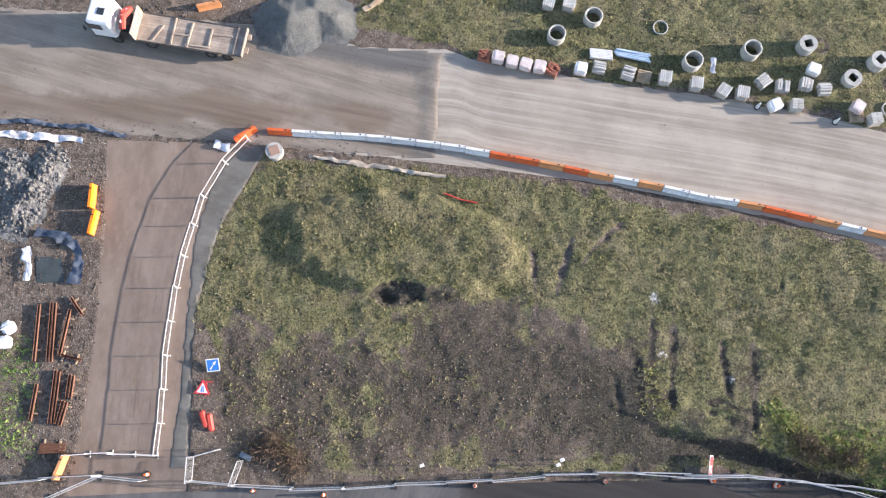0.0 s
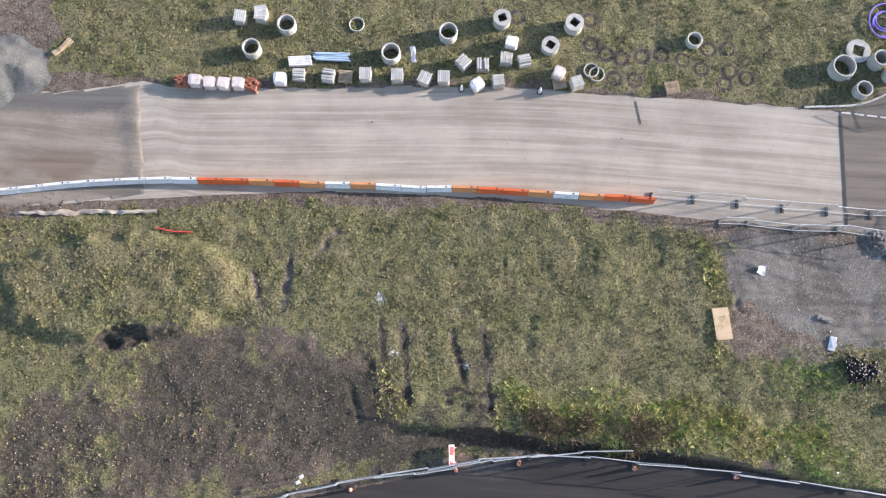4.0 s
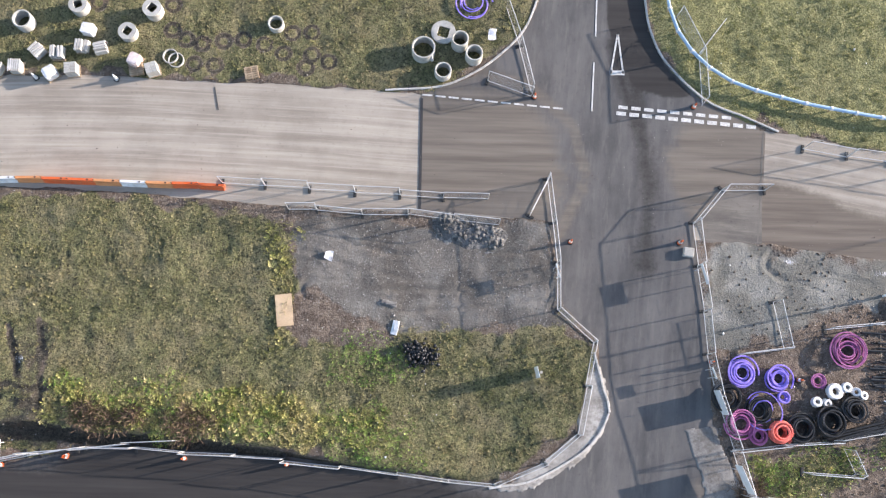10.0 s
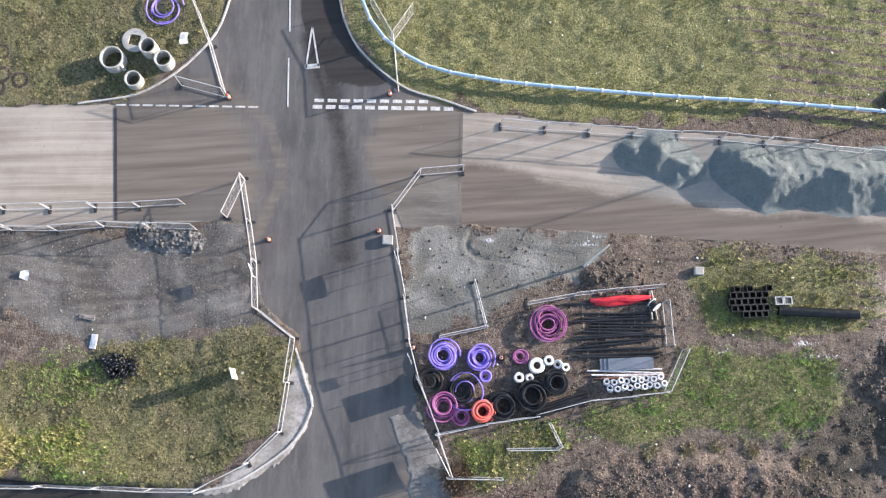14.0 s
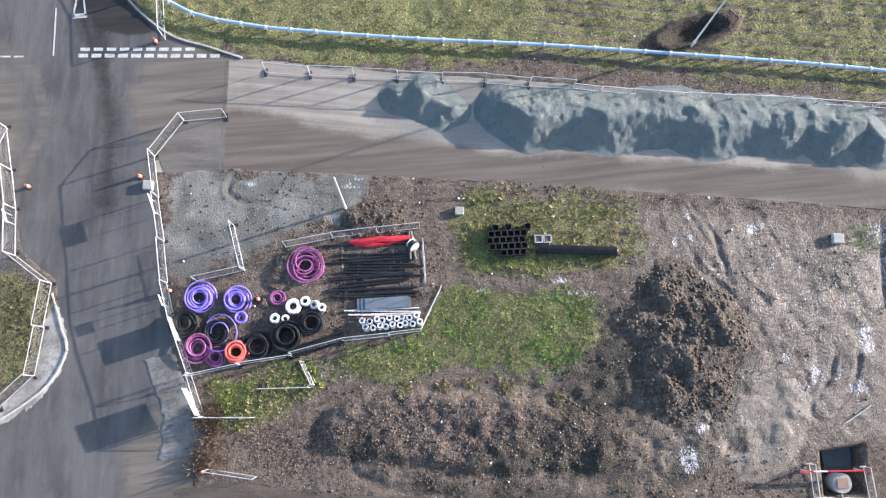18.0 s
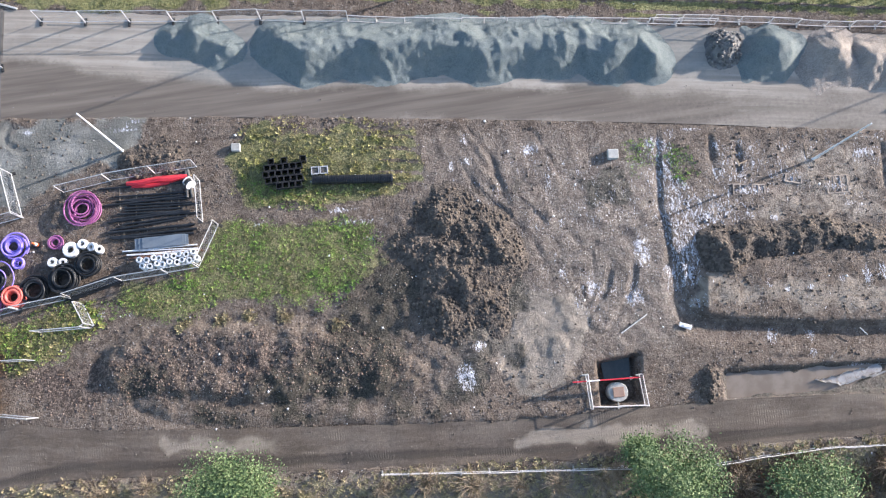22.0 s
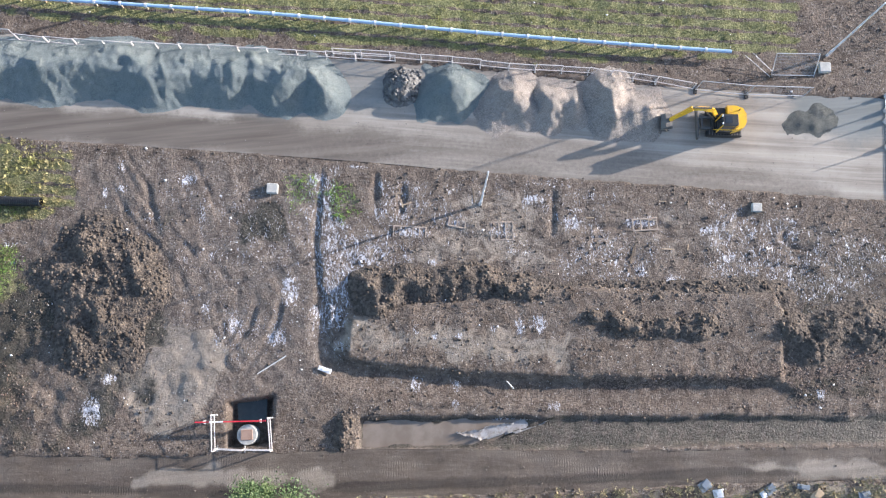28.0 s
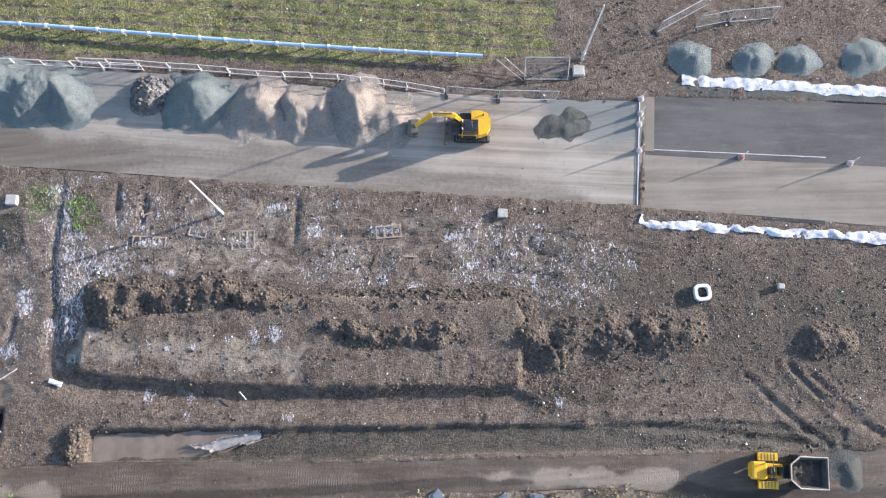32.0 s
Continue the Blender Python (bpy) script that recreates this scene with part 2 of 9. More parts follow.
def track_material(name, dark, light, dust, stretch=0.035, wetness=0.0, grain=0.25, mid_scale=0.55, coats=False, ribs=False, mud=((0.15, 0.129, 0.106), (0.26, 0.228, 0.192)), second=((0.03, 0.028, 0.027), (0.055, 0.051, 0.048))):
    """A driven surface: streaks along its length (from its UV, in metres), dust, grit and damp."""
    m, nt, b = nodes_of(name)
    uv = nt.nodes.new("ShaderNodeUVMap").outputs[0]
    p = position(nt)
    mp = nd(nt, "ShaderNodeMapping", Vector=uv)
    mp.inputs["Scale"].default_value = (stretch, mid_scale, 1)
    s1 = noise_of(nt, mp.outputs[0], 1.6, 5, 0.6)
    s2 = noise_of(nt, mp.outputs[0], 5.5, 4, 0.65)
    blot, fine, grit = noise_of(nt, p, 0.22, 5, 0.6), noise_of(nt, p, 3.0, 6, 0.7), noise_of(nt, p, 26, 3, 0.7)
    f = ramp(nt, mth(nt, "ADD", mth(nt, "MULTIPLY", s1, 0.62), mth(nt, "MULTIPLY", blot, 0.38)), 0.36, 0.64)
    col = mixc(nt, f, dark, light)
    col = mixc(nt, mth(nt, "MULTIPLY", ramp(nt, s2, 0.48, 0.72), 0.42), col, dust)
    col = mixc(nt, mth(nt, "MULTIPLY", ramp(nt, fine, 0.55, 0.75), 0.45), col, tuple(c * 0.6 for c in dark))
    col = mixc(nt, mth(nt, "MULTIPLY", ramp(nt, grit, 0.5, 0.75), grain), col, tuple(min(1, c * 1.5) for c in light))
    if coats:
        for key, tone_a, tone_b in (("dust", mud[0], mud[1]), ("black", second[0], second[1])):
            n = nt.nodes.new("ShaderNodeAttribute")
            n.attribute_name = key
            f = ramp(nt, mth(nt, "ADD", n.outputs["Fac"], mth(nt, "MULTIPLY", mth(nt, "SUBTRACT", mth(nt, "ADD", mth(nt, "MULTIPLY", blot, 0.5), mth(nt, "MULTIPLY", fine, 0.5)), 0.5), 0.9)), 0.2, 0.85)
            turned = nd(nt, "ShaderNodeMapping", Vector=p)
            turned.inputs["Rotation"].default_value = (0, 0, radians(13))
            turned = nd(nt, "ShaderNodeMapping", Vector=turned.outputs[0])
            turned.inputs["Scale"].default_value = (0.035, 0.7, 1)
            col = mixc(nt, f, col, mixc(nt, ramp(nt, noise_of(nt, turned.outputs[0], 2.2, 5, 0.6), 0.22, 0.8), tone_a, tone_b))
    nt.links.new(col, b.inputs["Base Color"])
    if wetness:
        nt.links.new(mth(nt, "SUBTRACT", 0.9, mth(nt, "MULTIPLY", ramp(nt, blot, 0.4, 0.6), wetness)), b.inputs["Roughness"])
    else:
        b.inputs["Roughness"].default_value = 0.92
    b.inputs["Specular IOR Level"].default_value = 0.3
    relief = mth(nt, "ADD", mth(nt, "MULTIPLY", fine, 0.6), mth(nt, "MULTIPLY", grit, 0.4))
    if ribs:
        # prints of tyre and crawler bars across the way
        xyz = nt.nodes.new("ShaderNodeSeparateXYZ")
        nt.links.new(uv, xyz.inputs[0])
        bars = mth(nt, "SINE", mth(nt, "MULTIPLY", mth(nt, "ADD", xyz.outputs[0], mth(nt, "MULTIPLY", fine, 0.2)), 34.0))
        relief = mth(nt, "ADD", relief, mth(nt, "MULTIPLY", bars, mth(nt, "MULTIPLY", ramp(nt, mth(nt, "MULTIPLY", s1, s2), 0.28, 0.36), 0.16)))
        bump_to(nt, b, relief, 0.8, 0.07)
    else:
        bump_to(nt, b, relief, 0.35, 0.04)
    return m


def stone_material(name, c1, c2, c3, grain=14.0):
    """Loose broken stone: many small pieces, each its own tone."""
    m, nt, b = nodes_of(name)
    p = position(nt)
    v = nd(nt, "ShaderNodeTexVoronoi", Scale=grain)
    nt.links.new(p, v.inputs["Vector"])
    sep = nt.nodes.new("ShaderNodeSeparateColor")
    nt.links.new(v.outputs["Color"], sep.inputs[0])
    big = ramp(nt, noise_of(nt, p, 0.7, 5, 0.6), 0.35, 0.65)
    col = mixc(nt, sep.outputs[0], mixc(nt, big, c1, c2), c3)
    col = mixc(nt, mth(nt, "MULTIPLY", ramp(nt, noise_of(nt, p, 2.4, 4), 0.5, 0.7), 0.4), col, c1)
    nt.links.new(col, b.inputs["Base Color"])
    b.inputs["Roughness"].default_value = 0.9
    bump_to(nt, b, mth(nt, "SUBTRACT", noise_of(nt, p, 4, 6, 0.7), mth(nt, "MULTIPLY", v.outputs["Distance"], 0.5)), 1.0, 0.16)
    return m


def clear_water():
    m, nt, b = nodes_of("muddy_water")
    p = position(nt)
    col = mixc(nt, ramp(nt, noise_of(nt, p, 0.8, 4), 0.35, 0.65), (0.2, 0.16, 0.122), (0.26, 0.215, 0.17))
    nt.links.new(col, b.inputs["Base Color"])
    b.inputs["Roughness"].default_value = 0.06
    bump_to(nt, b, noise_of(nt, p, 5, 2), 0.03, 0.02)
    return m


M_GROUND = ground_material()
M_HAUL = track_material("dusty_stone_road", (0.25, 0.217, 0.178), (0.41, 0.364, 0.303), (0.53, 0.477, 0.404), stretch=0.02, mid_scale=0.75, coats=True, mud=((0.11, 0.091, 0.074), (0.205, 0.174, 0.143)), second=((0.165, 0.17, 0.156), (0.25, 0.255, 0.235)))
M_MUDROAD = track_material("muddy_haul_road", (0.175, 0.147, 0.117), (0.285, 0.245, 0.2), (0.37, 0.32, 0.264), stretch=0.05, mid_scale=0.55, coats=True, mud=((0.14, 0.107, 0.079), (0.23, 0.182, 0.141)), second=((0.095, 0.09, 0.082), (0.16, 0.152, 0.14)))
M_TARMAC = track_material("worn_tarmac", (0.08, 0.078, 0.077), (0.145, 0.138, 0.132), (0.19, 0.178, 0.162), stretch=0.06, mid_scale=0.3, coats=True, mud=((0.118, 0.101, 0.083), (0.215, 0.187, 0.156)))
M_NEWTARMAC = track_material("fresh_tarmac", (0.085, 0.08, 0.078), (0.14, 0.13, 0.122), (0.2, 0.19, 0.175), stretch=0.05, mid_scale=0.25)
M_DUSTY = track_material("muddy_tarmac", (0.1, 0.092, 0.083), (0.19, 0.172, 0.15), (0.26, 0.238, 0.205), stretch=0.05, mid_scale=0.4)
M_RUNSTRIP = track_material("tan_running_strip", (0.2, 0.17, 0.138), (0.3, 0.262, 0.215), (0.37, 0.33, 0.275), stretch=0.03, mid_scale=0.6)
M_PATCH = mat("tarmac_band", (0.03, 0.03, 0.033), (0.055, 0.054, 0.056), 1.5, 0.8, 0.3)
M_TRACK = track_material("wet_earth_track", (0.085, 0.067, 0.052), (0.145, 0.117, 0.091), (0.2, 0.165, 0.13), wetness=0.2, stretch=0.1, mid_scale=0.6, coats=True, mud=((0.2, 0.168, 0.132), (0.31, 0.265, 0.213)), second=((0.05, 0.04, 0.032), (0.09, 0.073, 0.058)), ribs=True)
M_LANE = track_material("brown_hard_standing", (0.19, 0.14, 0.106), (0.265, 0.205, 0.16), (0.31, 0.25, 0.2), stretch=0.15, mid_scale=0.35)
M_CONCRETE = mat("concrete", (0.36, 0.35, 0.32), (0.5, 0.49, 0.45), 5, 0.85, 0.3, spread=0.15, dirt=(0.22, 0.2, 0.17))
M_KERB = mat("kerb_concrete", (0.42, 0.41, 0.38), (0.55, 0.53, 0.5), 4, 0.85, 0.3, spread=0.2, dirt=(0.2, 0.18, 0.15))
M_HAUNCH = mat("spilt_concrete", (0.24, 0.226, 0.205), (0.46, 0.44, 0.405), 1.4, 0.9, 0.5, dirt=(0.17, 0.155, 0.135), dirt_amt=0.85)
M_TEAL = stone_material("green_grey_stone", (0.125, 0.16, 0.165), (0.185, 0.222, 0.22), (0.265, 0.295, 0.28), 22)
M_PINK = stone_material("buff_gravel", (0.21, 0.18, 0.155), (0.3, 0.258, 0.222), (0.43, 0.375, 0.32), 16)
M_GREY = stone_material("grey_stone", (0.09, 0.096, 0.09), (0.145, 0.15, 0.14), (0.21, 0.212, 0.2), 18)
M_SPOIL = stone_material("earth_spoil", (0.038, 0.03, 0.024), (0.08, 0.063, 0.049), (0.145, 0.116, 0.091), 5)
M_RUBBLE = stone_material("dark_rubble", (0.06, 0.06, 0.058), (0.13, 0.125, 0.12), (0.26, 0.25, 0.23), 3)
M_WATER = clear_water()
M_GALV = mat("galvanised_steel", (0.5, 0.5, 0.5), (0.68, 0.68, 0.68), 5, 0.45, 0.1, metal=0.35, spread=0.15)
M_WIRE = mat("wire", (0.36, 0.36, 0.36), (0.5, 0.5, 0.5), 5, 0.5, 0.0, metal=0.3)
M_PINKBAR = mat("faded_plastic", (0.66, 0.6, 0.56), (0.78, 0.72, 0.68), 3, 0.6, 0.1, spread=0.1)
M_RUBBER = mat("black_rubber", (0.02, 0.02, 0.02), (0.045, 0.043, 0.04), 8, 0.75, 0.3)
M_WHITEPL = mat("white_plastic", (0.66, 0.66, 0.66), (0.8, 0.8, 0.8), 3, 0.5, 0.1, spread=0.08, dirt=(0.4, 0.36, 0.3), dirt_amt=0.5)
M_REDPL = mat("red_plastic", (0.6, 0.1, 0.025), (0.74, 0.15, 0.04), 3, 0.5, 0.1, spread=0.12, dirt=(0.4, 0.2, 0.12), dirt_amt=0.4)
M_ORANGEPL = mat("faded_orange_plastic", (0.62, 0.25, 0.09), (0.72, 0.33, 0.14), 3, 0.55, 0.1, spread=0.12, dirt=(0.4, 0.25, 0.15), dirt_amt=0.5)
M_BRIGHTOR = mat("bright_orange_plastic", (0.85, 0.2, 0.01), (0.95, 0.28, 0.02), 3, 0.45, 0.1)
M_BLUEPIPE = mat("pale_blue_plastic", (0.3, 0.45, 0.64), (0.4, 0.55, 0.73), 3, 0.4, 0.05, dirt=(0.45, 0.5, 0.52))
M_MARK = mat("road_paint", (0.5, 0.49, 0.46), (0.74, 0.73, 0.7), 7, 0.7, 0.2, dirt=(0.2, 0.19, 0.17), dirt_amt=0.7)
M_TIMBER = mat("weathered_timber", (0.3, 0.22, 0.14), (0.46, 0.36, 0.25), 6, 0.85, 0.4, spread=0.3)
M_PLY = mat("plywood", (0.5, 0.36, 0.22), (0.6, 0.45, 0.29), 3, 0.8, 0.2, dirt=(0.3, 0.22, 0.15))
M_BRICK = mat("red_brick", (0.26, 0.09, 0.06), (0.4, 0.16, 0.1), 8, 0.85, 0.4, spread=0.3)
M_FINES = track_material("grey_green_fines", (0.11, 0.104, 0.09), (0.175, 0.167, 0.147), (0.22, 0.21, 0.186), stretch=0.2, mid_scale=0.4)
M_APRON = mat("dusty_concrete", (0.16, 0.148, 0.132), (0.3, 0.285, 0.262), 1.6, 0.9, 0.4, dirt=(0.1, 0.088, 0.076), dirt_amt=0.7)
M_RUST = mat("rusty_steel", (0.13, 0.06, 0.038), (0.22, 0.108, 0.07), 5, 0.8, 0.4, spread=0.25, dirt=(0.1, 0.05, 0.035))
M_PIPE = mat("black_pipe", (0.012, 0.013, 0.015), (0.03, 0.032, 0.035), 3, 0.4, 0.05, spread=0.4)
M_PURPLE = mat("violet_hose", (0.22, 0.16, 0.58), (0.34, 0.26, 0.74), 3, 0.4, 0.05)
M_MAGENTA = mat("magenta_hose", (0.26, 0.07, 0.19), (0.42, 0.16, 0.32), 3, 0.4, 0.05)
M_REDHOSE = mat("red_hose", (0.56, 0.025, 0.04), (0.7, 0.06, 0.07), 3, 0.4, 0.05)
M_YELLOW = mat("machine_yellow", (0.75, 0.4, 0.015), (0.85, 0.5, 0.03), 2, 0.4, 0.05, dirt=(0.35, 0.25, 0.12), dirt_amt=0.5)
M_STEEL = mat("worn_dark_steel", (0.09, 0.085, 0.08), (0.18, 0.17, 0.155), 4, 0.55, 0.2, metal=0.4, dirt=(0.2, 0.17, 0.13), dirt_amt=0.6)
M_BLACK = mat("black_paint", (0.015, 0.015, 0.016), (0.035, 0.034, 0.033), 4, 0.5, 0.1)
M_GLASS = mat("cab_glass", (0.02, 0.025, 0.03), (0.035, 0.04, 0.045), 2, 0.08, 0.0, spec=0.8)
M_WHITEPAINT = mat("white_paint", (0.72, 0.73, 0.74), (0.82, 0.83, 0.84), 2, 0.35, 0.03, dirt=(0.5, 0.48, 0.44), dirt_amt=0.4)
M_SHEET = mat("polythene_sheet", (0.6, 0.61, 0.64), (0.78, 0.79, 0.82), 1.5, 0.35, 0.4, dirt=(0.26, 0.24, 0.22), dirt_amt=0.85)
M_TARP = mat("blue_tarpaulin", (0.045, 0.06, 0.09), (0.1, 0.125, 0.17), 1.5, 0.4, 0.4, dirt=(0.12, 0.11, 0.1))
M_BARK = mat("bark", (0.1, 0.075, 0.05), (0.18, 0.14, 0.1), 8, 0.9, 0.5)
M_GRASS = leafy("grass_blades", ((0.11, 0.112, 0.042), (0.18, 0.152, 0.074), (0.3, 0.288, 0.11), (0.47, 0.4, 0.215)))
M_LUSH = leafy("lush_grass", ((0.11, 0.21, 0.034), (0.16, 0.25, 0.048), (0.35, 0.54, 0.11), (0.52, 0.6, 0.18)))
M_MEADOW = leafy("meadow_grass", ((0.14, 0.15, 0.046), (0.225, 0.207, 0.077), (0.33, 0.335, 0.105), (0.42, 0.38, 0.165)))
M_BANK = leafy("bank_grass", ((0.17, 0.175, 0.045), (0.31, 0.26, 0.1), (0.5, 0.5, 0.15), (0.64, 0.54, 0.27)))
M_STRAW = leafy("dry_grass", ((0.28, 0.22, 0.12), (0.36, 0.3, 0.17), (0.45, 0.38, 0.22), (0.26, 0.25, 0.12)))
M_LEAF = leafy("tree_leaves", ((0.08, 0.13, 0.045), (0.12, 0.18, 0.065), (0.2, 0.27, 0.11), (0.27, 0.33, 0.15)), 0.5)
M_TWIG = leafy("bramble_twigs", ((0.09, 0.06, 0.04), (0.13, 0.09, 0.06), (0.2, 0.14, 0.09), (0.16, 0.11, 0.075)))
M_CLOD = leafy("earth_clods", ((0.05, 0.04, 0.032), (0.08, 0.064, 0.051), (0.135, 0.11, 0.087), (0.18, 0.15, 0.12)), 0.9)
M_STONES = leafy("loose_stones", ((0.11, 0.1, 0.09), (0.17, 0.155, 0.14), (0.3, 0.28, 0.255), (0.5, 0.48, 0.45)), 0.85)
M_LITTER = leafy("brick_bits", ((0.1, 0.068, 0.05), (0.155, 0.107, 0.08), (0.29, 0.2, 0.152), (0.3, 0.245, 0.2)), 0.85)
M_TARSTREAK = mat("tyre_blackened_tarmac", (0.055, 0.053, 0.052), (0.09, 0.085, 0.08), 1.2, 0.85, 0.3)
M_PALEBLUE = mat("pale_blue_duct", (0.36, 0.48, 0.6), (0.5, 0.6, 0.7), 3, 0.45, 0.05)
M_BLUESIGN = mat("blue_sign", (0.03, 0.16, 0.5), (0.05, 0.2, 0.58), 3, 0.4, 0.0)
M_REDSIGN = mat("red_sign", (0.6, 0.04, 0.05), (0.7, 0.07, 0.07), 3, 0.4, 0.0)
M_DRAB = mat("drab_cloth", (0.3, 0.25, 0.2), (0.45, 0.4, 0.33), 3, 0.9, 0.4)
M_POND = mat("dark_water", (0.05, 0.062, 0.062), (0.08, 0.092, 0.09), 1, 0.05, 0.0)
M_SLATE = mat("blue_grey_sheet", (0.13, 0.16, 0.19), (0.18, 0.21, 0.24), 2, 0.5, 0.05)
M_RUSTCOVER = mat("brown_board", (0.3, 0.19, 0.14), (0.4, 0.27, 0.2), 3, 0.8, 0.2)
M_GREYDARK = stone_material("dark_grey_fines", (0.06, 0.066, 0.06), (0.1, 0.107, 0.098), (0.15, 0.154, 0.14), 24)
M_CRANERED = mat("crane_red_paint", (0.5, 0.05, 0.035), (0.62, 0.09, 0.06), 3, 0.5, 0.1, dirt=(0.3, 0.12, 0.1))
M_SALMON = mat("faded_red_hose", (0.7, 0.13, 0.1), (0.82, 0.22, 0.17), 3, 0.45, 0.05)
M_DULLRED = mat("dull_red_plastic", (0.4, 0.16, 0.13), (0.52, 0.24, 0.2), 3, 0.6, 0.1, spread=0.2, dirt=(0.5, 0.42, 0.38), dirt_amt=0.6)
M_DECKWOOD = mat("worn_deck_timber", (0.29, 0.23, 0.18), (0.44, 0.36, 0.285), 4, 0.85, 0.3, spread=0.3, dirt=(0.2, 0.16, 0.13))
M_ORANGEPALE = mat("pale_skip_rim", (0.5, 0.44, 0.36), (0.62, 0.56, 0.46), 3, 0.6, 0.1)
M_PINKWRAP = mat("pink_tinted_film", (0.54, 0.45, 0.42), (0.72, 0.66, 0.64), 3, 0.45, 0.2, spread=0.1, dirt=(0.42, 0.24, 0.2), dirt_amt=0.5)
M_SLATGREY = mat("bleached_slats", (0.5, 0.49, 0.46), (0.68, 0.67, 0.64), 5, 0.8, 0.3, spread=0.25, dirt=(0.3, 0.28, 0.25), dirt_amt=0.5)
M_STEM = mat("dead_stems", (0.2, 0.15, 0.1), (0.34, 0.27, 0.19), 6, 0.9, 0.2)


# ---- mesh tools ----
class Shape:
    """Collects faces of one part."""

    def __init__(self):
        self.v, self.f = [], []

    def add(self, verts, faces):
        k = len(self.v)
        self.v += [tuple(p) for p in verts]
        self.f += [tuple(i + k for i in q) for q in faces]
        return self

    def box(self, c, s, rz=0.0, bevel=0.0, taper=1.0):
        x, y, z = (d / 2 for d in s)
        e = min(bevel, x * 0.9, y * 0.9, z * 0.9)
        ca, sa = math.cos(radians(rz)), math.sin(radians(rz))
        pts, faces = [], []
        if e <= 0:
            for k in (-1, 1):
                for i, j in ((-1, -1), (1, -1), (1, 1), (-1, 1)):
                    t = taper if k > 0 else 1
                    pts.append((i * x * t, j * y * t, k * z))
            faces = [(3, 2, 1, 0), (4, 5, 6, 7), (0, 1, 5, 4), (1, 2, 6, 5), (2, 3, 7, 6), (3, 0, 4, 7)]
        else:
            rings = ((-z, e), (-z + e, 0), (z - e, 0), (z, e))
            for h, d in rings:
                t = taper if h > 0 else 1
                for px, py in ((-x + d, -y + e + d * 0.3), (-x + e + d * 0.3, -y + d), (x - e - d * 0.3, -y + d), (x - d, -y + e + d * 0.3),
                               (x - d, y - e - d * 0.3), (x - e - d * 0.3, y - d), (-x + e + d * 0.3, y - d), (-x + d, y - e - d * 0.3)):
                    pts.append((px * t, py * t, h))
            faces = [tuple(range(7, -1, -1)), tuple(range(24, 32))]
            for r in range(3):
                for i in range(8):
                    a, b2 = r * 8 + i, r * 8 + (i + 1) % 8
                    faces.append((a, b2, b2 + 8, a + 8))
        return self.add([(c[0] + px * ca - py * sa, c[1] + px * sa + py * ca, c[2] + pz) for px, py, pz in pts], faces)

    def tube(self, path, r, n=6, closed=False, cap=True):
        path = [Vector(p) for p in path]
        rings = []
        for i, p in enumerate(path):
            a = path[i - 1] if i or closed else p
            b2 = path[(i + 1) % len(path)] if i + 1 < len(path) or closed else p
            d = (b2 - a).normalized()
            up = Vector((0, 0, 1)) if abs(d.z) < 0.9 else Vector((1, 0, 0))
            s = d.cross(up).normalized()
            u = s.cross(d)
            rr = r[i] if isinstance(r, (list, tuple)) else r
            rings.append([p + (s * math.cos(q) + u * math.sin(q)) * rr for q in (2 * math.pi * k / n for k in range(n))])
        faces = []
        m = len(rings)
        for i in range(m if closed else m - 1):
            j = (i + 1) % m
            for k in range(n):
                faces.append((i * n + k, j * n + k, j * n + (k + 1) % n, i * n + (k + 1) % n))
        if cap and not closed:
            faces += [tuple(range(n)), tuple(range((m - 1) * n + n - 1, (m - 1) * n - 1, -1))]
        return self.add([p for q in rings for p in q], faces)

    def lathe(self, prof, n=20, c=(0, 0, 0), closed=False):
        """Turns a profile of (radius, height) round z."""
        pts = [(c[0] + r * math.cos(2 * math.pi * k / n), c[1] + r * math.sin(2 * math.pi * k / n), c[2] + h) for r, h in prof for k in range(n)]
        faces = []
        m = len(prof)
        for i in range(m if closed else m - 1):
            j = (i + 1) % m
            for k in range(n):
                faces.append((i * n + k, i * n + (k + 1) % n, j * n + (k + 1) % n, j * n + k))
        return self.add(pts, faces)

    def prism(self, outline, z0, z1):
        n = len(outline)
        return self.add([(x, y, z0) for x, y in outline] + [(x, y, z1) for x, y in outline],
                        [tuple(range(n - 1, -1, -1)), tuple(range(n, 2 * n))] + [(i, (i + 1) % n, n + (i + 1) % n, n + i) for i in range(n)])

    def mesh(self, name, material, smooth=False):
        me = bpy.data.meshes.new(name)
        me.from_pydata(self.v, [], self.f)
        me.materials.append(material)
        if smooth:
            me.shade_smooth()
            me.set_sharp_from_angle(angle=radians(40))
        me.update()
        return me


def part(name, shape, material, parent=None, label="", m=None, smooth=False):
    data = shape.mesh(name, material, smooth) if isinstance(shape, Shape) else shape
    ob = new(name, data)
    if parent:
        ob.parent = parent
    if m is not None:
        ob.matrix_basis = m
    if label:
        ob["label"] = label
    return ob


def thing(name, label, category, m=None, group="", kind=""):
    ob = new(name)
    ob.empty_display_size = 0.2
    if m is not None:
        ob.matrix_basis = m
    return tagged(ob, label, category, group, kind)


def along(pts, step, closed=False):
    """Places every step metres on a line of (x, y): x, y and the direction in degrees."""
    out, left = [], 0.0
    for (x0, y0), (x1, y1) in zip(pts, pts[1:]):
        d = math.hypot(x1 - x0, y1 - y0)
        s = left
        while s < d:
            out.append((x0 + (x1 - x0) * s / d, y0 + (y1 - y0) * s / d, math.degrees(math.atan2(y1 - y0, x1 - x0))))
            s += step
        left = s - d
    return out


